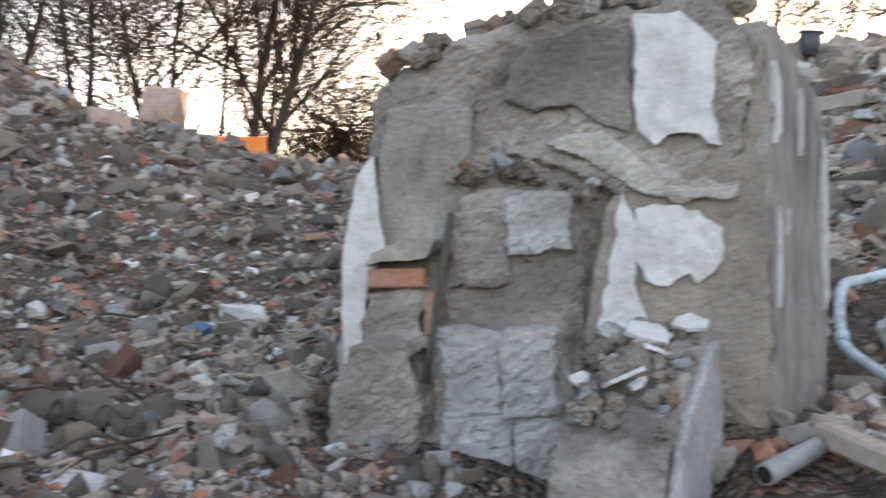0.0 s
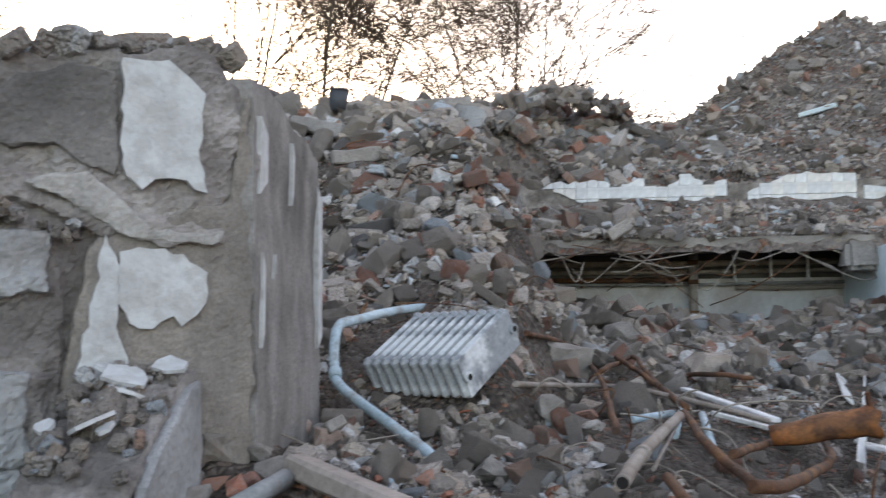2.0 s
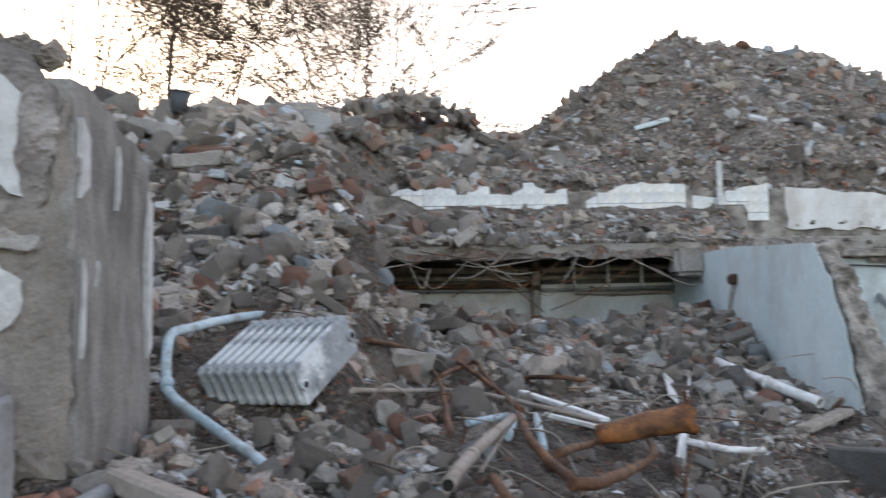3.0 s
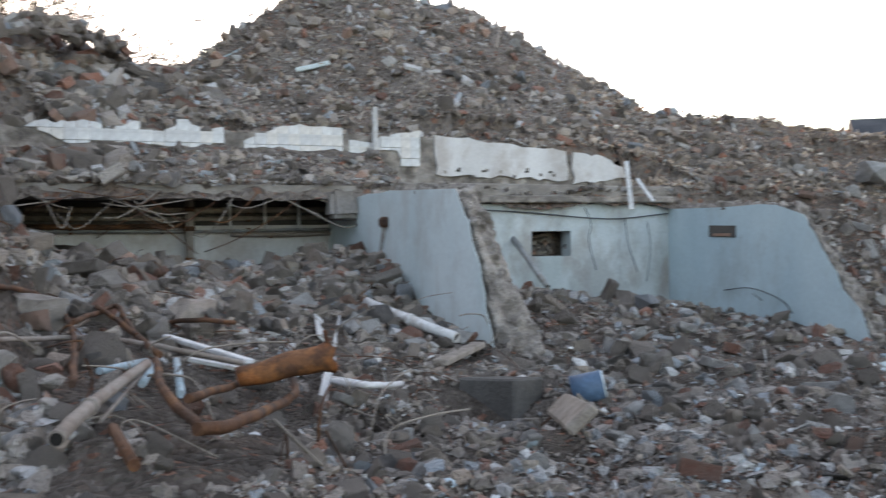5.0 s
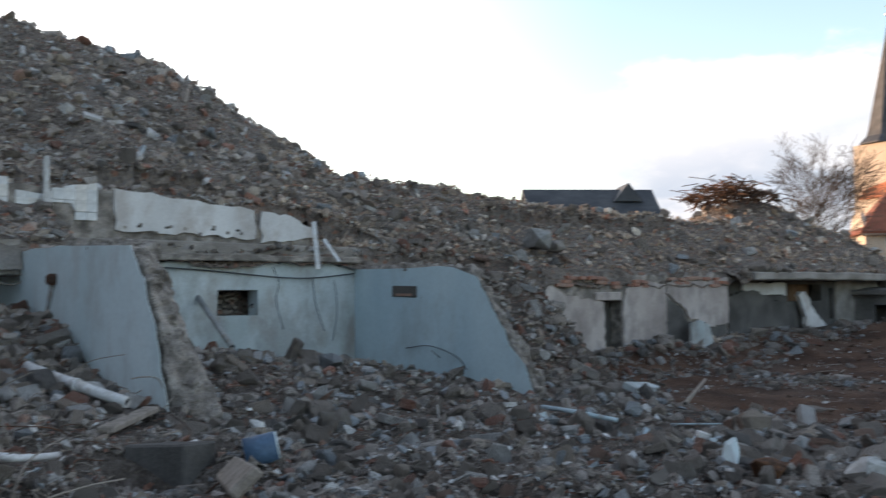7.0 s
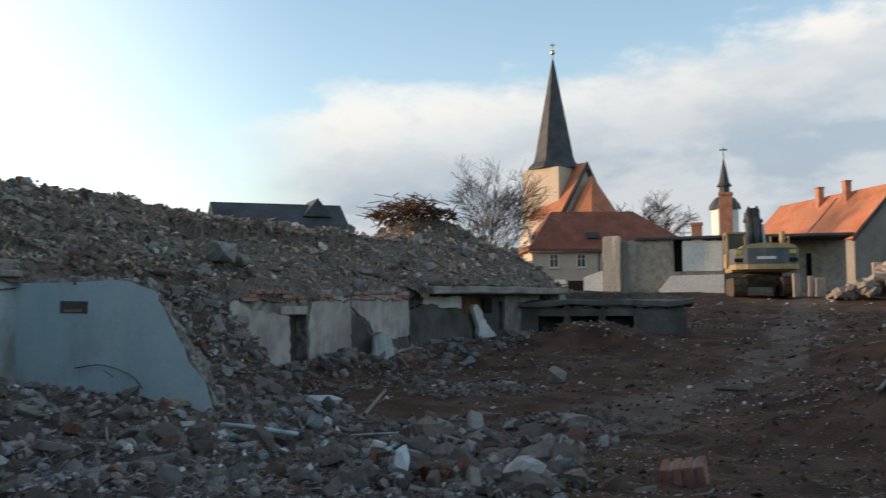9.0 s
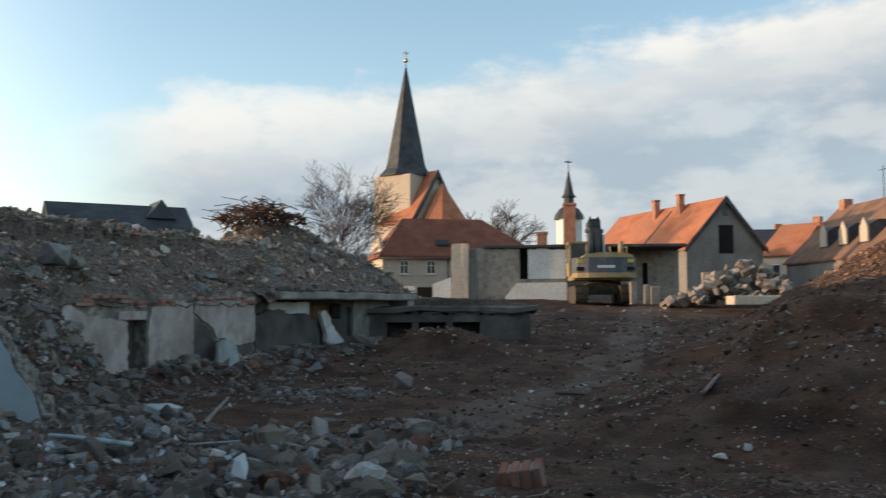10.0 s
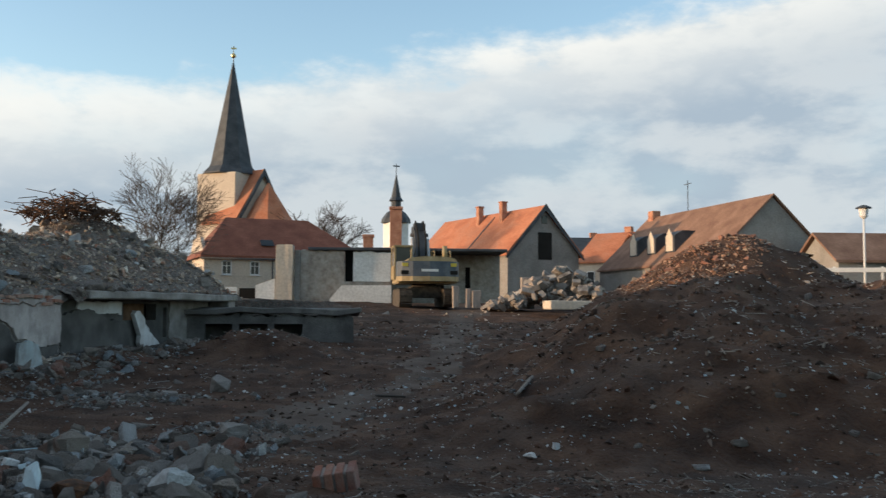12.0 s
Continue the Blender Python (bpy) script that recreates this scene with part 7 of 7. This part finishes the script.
# ---- rubble ----
SHAPES = []
for k in range(22):
    bm = stone_shape(k + 1, (0.75, 0.5, 0.9, 0.35)[k % 4], (11, 13, 15, 12)[k % 4])
    if k % 5 == 4:
        bm.free()
        bm = box(-0.5, 0.5, -0.26, 0.26, -0.16, 0.16, 0.03)
        bmesh.ops.triangulate(bm, faces=bm.faces[:])
    bm.verts.ensure_lookup_table()
    SHAPES.append((np.array([v.co[:] for v in bm.verts]), np.array([[v.index for v in f.verts] for f in bm.faces])))
    bm.free()


def turns(n, rng, flat=1.0):
    """Random rotation matrices; flat below 1 keeps pieces lying flatter."""
    a, b, c = rng.uniform(0, 2 * np.pi, n), rng.normal(0, 0.6 * flat, n), rng.normal(0, 0.6 * flat, n)
    ca, sa, cb, sb, cc, sc = np.cos(a), np.sin(a), np.cos(b), np.sin(b), np.cos(c), np.sin(c)
    z, o = np.zeros(n), np.ones(n)
    rz = np.stack([np.stack([ca, -sa, z], -1), np.stack([sa, ca, z], -1), np.stack([z, z, o], -1)], 1)
    rx = np.stack([np.stack([o, z, z], -1), np.stack([z, cb, -sb], -1), np.stack([z, sb, cb], -1)], 1)
    ry = np.stack([np.stack([cc, z, sc], -1), np.stack([z, o, z], -1), np.stack([-sc, z, cc], -1)], 1)
    return rz @ rx @ ry


def pile(name, place, size, rot, material, parent, rng, shapes=None):
    """Many pieces joined into one part."""
    verts, faces, base = [], [], 0
    shapes = shapes or SHAPES
    kind = rng.integers(0, len(shapes), len(size))
    for k, (v, f) in enumerate(shapes):
        pick = np.nonzero(kind == k)[0]
        if not len(pick):
            continue
        stretch = size[pick][:, None] * rng.uniform(0.75, 1.25, (len(pick), 3))
        w = np.einsum("nij,nvj->nvi", rot[pick], v[None] * stretch[:, None]) + place[pick][:, None]
        verts.append(w.reshape(-1, 3))
        faces.append((f[None] + (base + np.arange(len(pick)) * len(v))[:, None, None]).reshape(-1, 3))
        base += len(pick) * len(v)
    verts, faces = np.concatenate(verts), np.concatenate(faces)
    mesh = bpy.data.meshes.new(name)
    mesh.from_pydata(verts.tolist(), [], faces.tolist())
    ob = link_mesh(name, mesh, material, parent)
    return tagged(ob, kind="stuff")


PEBBLES = []
for k in range(8):
    bm = stone_shape(k + 300, (0.7, 0.5)[k % 2], 7)
    if k == 7:
        bm.free()
        bm = box(-0.9, 0.9, -0.07, 0.07, -0.05, 0.05)
        bmesh.ops.triangulate(bm, faces=bm.faces[:])
    bm.verts.ensure_lookup_table()
    PEBBLES.append((np.array([v.co[:] for v in bm.verts]), np.array([[v.index for v in f.verts] for f in bm.faces])))
    bm.free()
SHARED = {}


def chunk(name, at, size, rot, parent, material, k):
    """One piece as an object of its own, on a shared mesh."""
    key = (k % len(SHAPES), material.name)
    if key not in SHARED:
        v, f = SHAPES[key[0]]
        mesh = bpy.data.meshes.new(name)
        mesh.from_pydata(v.tolist(), [], f.tolist())
        mesh.materials.append(material)
        SHARED[key] = mesh
    ob = new(name, SHARED[key])
    ob.parent = parent
    m = Matrix([list(rot[i]) for i in range(3)]).to_4x4()
    ob.matrix_local = Matrix.Translation(at) @ m @ Matrix.Diagonal((*size, 1))
    return ob


def heap(name, label, az, dist, count, keep, singles, span=(0.005, 0.055), steep=1.6, most=0.5, least=0.022, material=None, centre=(0.3, -0.25), seed=1, single_min=0.12, single_mat=None, sink=0.18, flat=1.0, shapes=None):
    """Pieces strewn over a stretch of the plan: az and dist bound it, keep(x, y) says how likely a place takes one. Their size
    grows with distance, as smaller ones cannot be told apart there."""
    rng = np.random.default_rng(seed)
    a = np.radians(rng.uniform(az[0], az[1], count))
    d = np.where(rng.random(count) < 0.5, np.exp(rng.uniform(math.log(dist[0]), math.log(dist[1]), count)), 1 / rng.uniform(1 / dist[1], 1 / dist[0], count))
    x, y = 0.3 + d * np.sin(a), -0.25 + d * np.cos(a)
    ok = rng.random(count) < keep(x, y)
    x, y, d = x[ok], y[ok], d[ok]
    u = rng.random(len(x))
    angle = span[0] * (1 - u * (1 - (span[0] / span[1]) ** steep)) ** (-1 / steep)
    size = np.clip(angle * d, least, most)
    z = surface(x, y) + size * (0.22 - sink)
    rot = turns(len(x), rng, flat)
    owner = thing(name, label, "rubble heap", kind="" if singles else "stuff")
    order = np.argsort(-np.where(size > single_min, size / d ** 1.0, 0))
    own = order[:singles]
    own = own[size[own] > single_min]
    rest = np.ones(len(x), bool)
    rest[own] = False
    for k, i in enumerate(own):
        stretch = size[i] * rng.uniform(0.75, 1.25, 3)
        chunk("chunk", (x[i], y[i], z[i]), stretch, rot[i], owner, single_mat or chunk_mat, k)
    fine = rest & (size < 0.013 * d)
    coarse = rest & ~fine
    place = np.stack([x, y, z], 1)
    if fine.any():
        pile("fine_rubble", place[fine], size[fine], rot[fine], material or gravel_mat, owner, rng, shapes or PEBBLES)
    if coarse.any():
        pile("small_rubble", place[coarse], size[coarse], rot[coarse], material or gravel_mat, owner, rng, shapes)
    return owner


def clear(x, y):
    """Keeps pieces out of the walls and the stump."""
    s, w = along(x, y)
    stump_zone = ((x > -0.42) & (x < 1.15) & (y > 2.78) & (y < 3.7)) | ((x > 1.0) & (x < 1.7) & (y > 2.9) & (y < 4.0) & (x - 1.05 < 0.6 * (y - 2.9) + 0.1)) | ((np.abs((x - 0.38) * 0.79 - (y - 2.5) * 0.61) < 0.3) & (y > 2.0) & (y < 2.9) & (x > 0.0) & (x < 0.95)) | (np.hypot(x - 2.3, y - 4.05) < 0.42)
    walls = ((np.abs(s - 4.18) < 0.3) & (w > -4.4) & (w < 1.4)) | ((np.abs(s - 9.68) < 0.3) & (w > -3.0) & (w < 1.4)) | ((w > 0.85) & (w < 1.15) & (s > -0.9) & (s < 29))
    taken = stump_zone | walls
    for px, py in LAID:
        taken = taken | ((x - px) ** 2 + (y - py) ** 2 < 0.012)
    return np.where(taken, 0.0, 1.0)


def in_front(x, y):
    return along(x, y)[1] < 0.85


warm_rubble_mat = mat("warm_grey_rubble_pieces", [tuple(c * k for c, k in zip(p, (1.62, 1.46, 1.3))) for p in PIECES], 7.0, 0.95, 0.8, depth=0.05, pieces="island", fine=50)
heap("rubble_heap", "tall heap of broken concrete and brick rubble", (-38, 18), (1.5, 22), 22000, lambda x, y: clear(x, y) * (y > 1.2), 280, seed=1, span=(0.0055, 0.042), steep=2.0, sink=0.05, most=0.36)
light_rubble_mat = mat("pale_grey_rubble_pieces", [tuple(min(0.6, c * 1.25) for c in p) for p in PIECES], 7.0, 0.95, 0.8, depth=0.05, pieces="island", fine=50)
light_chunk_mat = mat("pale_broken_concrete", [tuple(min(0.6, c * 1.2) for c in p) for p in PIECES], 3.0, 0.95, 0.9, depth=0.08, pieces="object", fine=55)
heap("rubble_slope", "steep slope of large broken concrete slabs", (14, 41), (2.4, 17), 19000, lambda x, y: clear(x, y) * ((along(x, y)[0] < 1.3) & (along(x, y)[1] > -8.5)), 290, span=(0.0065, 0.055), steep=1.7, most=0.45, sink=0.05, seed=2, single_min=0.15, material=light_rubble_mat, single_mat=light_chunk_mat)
heap("rubble_field", "rubble of stones and brick on the cellar floor", (14, 70), (1.6, 13.5), 19000, lambda x, y: clear(x, y) * in_front(x, y) * (along(x, y)[0] > -1.2), 290, span=(0.005, 0.036), steep=2.1, most=0.32, sink=0.12, seed=3)
heap("grey_rubble_field", "bed of grey-blue broken concrete pieces", (58, 106), (2.2, 22), 20000, lambda x, y: clear(x, y) * in_front(x, y) * np.clip(1.02 - earth(x, y), 0, 1), 295, span=(0.005, 0.034), steep=1.75, sink=0.08, most=0.45, seed=4, material=greychunk_mat)
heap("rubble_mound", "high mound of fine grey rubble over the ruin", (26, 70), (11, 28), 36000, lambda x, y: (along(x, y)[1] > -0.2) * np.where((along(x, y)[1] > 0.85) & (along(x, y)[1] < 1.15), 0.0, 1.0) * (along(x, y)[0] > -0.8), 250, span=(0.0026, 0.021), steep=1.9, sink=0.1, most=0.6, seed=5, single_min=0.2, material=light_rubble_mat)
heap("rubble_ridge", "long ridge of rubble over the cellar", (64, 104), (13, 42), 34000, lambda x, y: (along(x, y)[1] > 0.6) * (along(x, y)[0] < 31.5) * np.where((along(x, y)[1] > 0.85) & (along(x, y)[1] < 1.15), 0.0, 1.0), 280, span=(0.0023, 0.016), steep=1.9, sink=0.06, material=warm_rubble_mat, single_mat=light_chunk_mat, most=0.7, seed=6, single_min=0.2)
heap("strewn_debris", "sparse stones and splinters on brown earth", (86, 145), (3, 42), 15000, lambda x, y: in_front(x, y) * earth(x, y) * (0.45 + 0.55 * sm(-0.1, 0.5, vnoise(x * 0.35, y * 0.35, 41) + 0.4 * vnoise(x, y, 43))), 60, span=(0.002, 0.018), steep=2.1, most=0.3, seed=7, shapes=PEBBLES, flat=0.5, single_min=0.1, sink=0.25)

# brick tones raised so that the low sun's orange is in the colour
SUNLIT_BRICK = [(0.40, 0.20, 0.12), (0.34, 0.18, 0.12), (0.44, 0.27, 0.18), (0.25, 0.15, 0.105), (0.46, 0.36, 0.28), (0.22, 0.14, 0.10)]
sunlit_rubble_mat = mat("sunlit_brick_pieces", SUNLIT_BRICK, 7.0, 0.95, 0.6, pieces="island", fine=50, dusty=0.15)
vivid_brick_mat = mat("red_brick_bits", [(0.33, 0.11, 0.06), (0.28, 0.10, 0.06), (0.37, 0.17, 0.10), (0.24, 0.10, 0.07)], 7.0, 0.92, 0.5, pieces="island", fine=50, dusty=0.2)
pale_chip_mat = mat("pale_plaster_chips", [(0.62, 0.64, 0.65), (0.50, 0.58, 0.62), (0.68, 0.68, 0.67), (0.40, 0.50, 0.56), (0.58, 0.57, 0.54)], 7.0, 0.8, 0.2, pieces="island", fine=50, dusty=0.2)
# pieces gather on the sunward flank and paint its sunlit patch
heap("brick_rubble_tip", "brick rubble on the heap's sunward flank, sunlight put into its colour", (124.5, 134.5), (19, 28), 9000, lambda x, y: sm(2.7, 3.2, ground_height(x, y, False) + 0.45 * np.clip((x - 19.2) * 0.3 + (y + 16.9) * 0.95, -3, 1.5)), 40, span=(0.0014, 0.008), steep=2.2, most=0.2, seed=8, single_min=0.16, material=sunlit_rubble_mat, single_mat=brick_mat)
heap("earth_clods", "dark clods of earth on the tipped heap", (92, 146), (4, 36), 17000, lambda x, y: in_front(x, y) * earth(x, y) * (0.35 + 0.65 * sm(0.35, 1.0, ground_height(x, y, False) - 0.1)), 0, span=(0.004, 0.02), steep=2.4, most=0.25, seed=9, material=clod_mat, sink=0.3, shapes=PEBBLES[:7])
heap("gravel_bed", "fine gravel and crumbs of mortar between stones", (-36, 104), (1.4, 9), 27000, lambda x, y: clear(x, y) * in_front(x, y) * np.clip(1.1 - earth(x, y), 0, 1), 0, span=(0.0035, 0.012), steep=1.8, most=0.08, least=0.008, seed=10, shapes=PEBBLES, sink=0.1)
for px, py, pr, k in ((14.1, -3.3, 0.9, 21), (18.8, -2.0, 1.3, 22)):
    heap("rubble_patch", "small patch of grey rubble dumped on earth", (math.degrees(math.atan2(px, py)) - 9, math.degrees(math.atan2(px, py)) + 9), (math.hypot(px, py) - 1.6, math.hypot(px, py) + 1.6), 4000, lambda x, y, cx=px, cy=py, r=pr: np.clip(1.3 - np.hypot(x - cx, y - cy) / r + 0.5 * vnoise(x * 2, y * 2, 71), 0, 1), 40, span=(0.0025, 0.014), most=0.3, seed=k, material=greychunk_mat, single_min=0.1)
heap("concrete_block_row", "large grey concrete blocks at the edge of the rubble", (92, 110), (6.3, 12), 150, lambda x, y: np.clip(1.02 - earth(x, y), 0, 1), 40, span=(0.028, 0.05), most=0.5, seed=31, material=greychunk_mat)
heap("stone_pile", "pile of large stones and bricks beside the stump", (-34, -5), (1.9, 4.8), 1500, lambda x, y: clear(x, y), 280, span=(0.016, 0.06), steep=1.3, most=0.2, seed=32, single_min=0.06)
heap("stone_pile", "large broken stones at the foot of the stump", (11, 36), (1.9, 3.8), 330, lambda x, y: clear(x, y), 240, span=(0.025, 0.07), most=0.2, seed=33, single_min=0.07)
heap("stone_pile", "broken stones on the near cellar floor", (28, 56), (2.6, 5.5), 300, lambda x, y: clear(x, y), 200, span=(0.022, 0.06), most=0.3, seed=34, single_min=0.08)
heap("crest_rubble", "rubble and broken masonry on the slope's crest", (27, 43), (10.5, 16.5), 5000, lambda x, y: (along(x, y)[1] > 1.3) * (along(x, y)[0] < 4.5), 120, span=(0.004, 0.03), most=0.45, seed=11, single_min=0.16)

foot = thing("foot_stones", "pale broken stones lying against the stump's foot", "stones")
rng = np.random.default_rng(77)
for k, (px, py, r) in enumerate(((0.94, 3.03, 0.15), (1.52, 4.0, 0.2), (1.43, 3.33, 0.17), (0.91, 2.7, 0.12), (0.79, 2.73, 0.13), (1.07, 2.82, 0.13), (0.88, 2.82, 0.1), (0.8, 2.9, 0.11), (1.07, 2.98, 0.1))):
    chunk("chunk", (px, py, height(px, py) + r * 0.3), (r * 1.2, r, r * 0.85), turns(1, rng, 0.5)[0], foot, concrete_mat if k % 3 else brick_mat, k + 2)
# roots and sticks tangled in the tall heap
rnd = random.Random(99)
sticks = thing("root_tangle", "tangle of brown roots and sticks in rubble", "roots")
for k in range(48):
    az, d = radians(rnd.uniform(-26, -6)), rnd.uniform(2.5, 4.2)
    p = Vector((d * math.sin(az), d * math.cos(az), 0))
    p.z = float(surface(np.array([p.x]), np.array([p.y]))[0]) + rnd.uniform(0.0, 0.1)
    q = Vector((rnd.uniform(-1, 1), rnd.uniform(-0.6, 0.6), rnd.uniform(-0.15, 0.4))) * rnd.uniform(0.15, 0.5)
    w = Vector((rnd.uniform(-1, 1), rnd.uniform(-1, 1), rnd.uniform(-0.2, 0.8))) * 0.07
    part("stick", tube(smooth_path([p, p + q * 0.4 + w, p + q * 0.75 - w * 0.4, p + q], 4), 0, 5, taper=[rnd.uniform(0.004, 0.011) * (1 - 0.5 * i / 12) for i in range(13)]), bark_mat if k % 3 else wood_mat, sticks)
wires = thing("loose_wires", "thin rusty wires straggling over the rubble", "wires")
for k in range(110):
    az, d = radians(rnd.uniform(18, 66)), rnd.uniform(3.2, 10.5)
    p = Vector((d * math.sin(az), d * math.cos(az), 0))
    p.z = float(surface(np.array([p.x]), np.array([p.y]))[0]) + 0.03
    q = Vector((rnd.uniform(-1, 1), rnd.uniform(-0.6, 0.6), rnd.uniform(-0.1, 0.5))) * rnd.uniform(0.2, 0.7)
    w = Vector((rnd.uniform(-1, 1), rnd.uniform(-1, 1), rnd.uniform(0.0, 1.0))) * 0.14
    part("wire", tube(smooth_path([p, p + q * 0.3 + w, p + q * 0.7 + w * 0.6, p + q], 4), 0.003 + 0.003 * rnd.random(), 4), iron_mat if k % 2 else wood_mat, wires)
heap("wall_foot_rubble", "rubble fallen along the foot of the walls", (78, 101), (13, 34), 9000, lambda x, y: (along(x, y)[1] > -0.9 - 0.6 * vnoise(x * 0.7, y * 0.7, 51)) * (along(x, y)[1] < 0.85) * (along(x, y)[0] > 13) * (along(x, y)[0] < 25), 160, span=(0.003, 0.02), most=0.5, seed=12, single_min=0.14, material=greychunk_mat)
heap("spilled_rubble", "rubble spilled down between two cellar walls", (60, 84), (11, 19), 9000, lambda x, y: (along(x, y)[0] > 9.95) * (along(x, y)[0] < 13.9) * (along(x, y)[1] > -2.0) * (along(x, y)[1] < 3.0), 90, span=(0.0035, 0.022), steep=1.9, most=0.4, seed=14, single_min=0.12, sink=0.1)
heap("splinter_debris", "splinters, chips and shards among the near stones", (16, 78), (2.0, 7.5), 7000, lambda x, y: clear(x, y) * in_front(x, y), 0, span=(0.006, 0.022), steep=1.7, most=0.14, least=0.012, seed=15, shapes=[*PEBBLES, PEBBLES[7], PEBBLES[7]], sink=0.0, flat=0.7)
heap("brick_bits", "scattered bits of red brick on the heap", (-36, 30), (1.6, 11), 800, lambda x, y: clear(x, y) * (y > 1.2), 60, span=(0.007, 0.03), steep=1.8, most=0.16, seed=16, material=vivid_brick_mat, single_mat=brick_mat, single_min=0.08, sink=0.0)
heap("pale_chips", "white and blue chips of plaster and tile", (-36, 100), (1.8, 12), 1700, lambda x, y: clear(x, y) * in_front(x, y) * np.clip(1.1 - earth(x, y), 0, 1), 40, span=(0.006, 0.022), steep=2.0, most=0.14, seed=17, material=pale_chip_mat, single_mat=plaster_bit_mat, single_min=0.09, sink=-0.05, shapes=PEBBLES[1:7:2])
heap("ledge_debris", "crumbs and splinters lying on the narrow wall ledge", (34, 80), (8.5, 17), 26000, lambda x, y: ((along(x, y)[1] > 0.86) & (along(x, y)[1] < 1.06) & (along(x, y)[0] > 4.4) & (along(x, y)[0] < 9.6)) * 1.0, 40, span=(0.003, 0.012), steep=1.6, most=0.16, seed=18, single_min=0.06, sink=0.0)
heap("earth_flecks", "pale flecks of mortar and plaster on brown earth", (88, 146), (4, 34), 9000, lambda x, y: in_front(x, y) * earth(x, y) * sm(-0.3, 0.5, vnoise(x * 0.5, y * 0.5, 91) + 0.4 * vnoise(x * 1.4, y * 1.4, 92)), 0, span=(0.0016, 0.008), steep=2.2, most=0.14, least=0.012, seed=19, material=pale_chip_mat, shapes=PEBBLES[:7], sink=0.1, flat=0.5)
heap("banked_rubble", "stones and bricks banked against the blue wall", (38, 60), (6.0, 11.5), 8000, lambda x, y: clear(x, y) * (along(x, y)[0] > 0.8) * (along(x, y)[0] < 4.0) * (along(x, y)[1] > -4.6) * (along(x, y)[1] < 0.8), 160, span=(0.0055, 0.034), steep=1.8, most=0.3, seed=20, single_min=0.12, sink=0.08)
heap("wood_splinters", "straw and pale splinters trodden into earth", (96, 146), (5, 34), 9000, lambda x, y: in_front(x, y) * earth(x, y) * sm(-0.2, 0.4, vnoise(x * 0.4, y * 0.4, 61) + 0.5 * sm(0.3, 1.2, ground_height(x, y, False))), 0, span=(0.0028, 0.011), steep=1.8, most=0.16, least=0.03, seed=13, shapes=PEBBLES[7:], sink=0.2, flat=0.4)
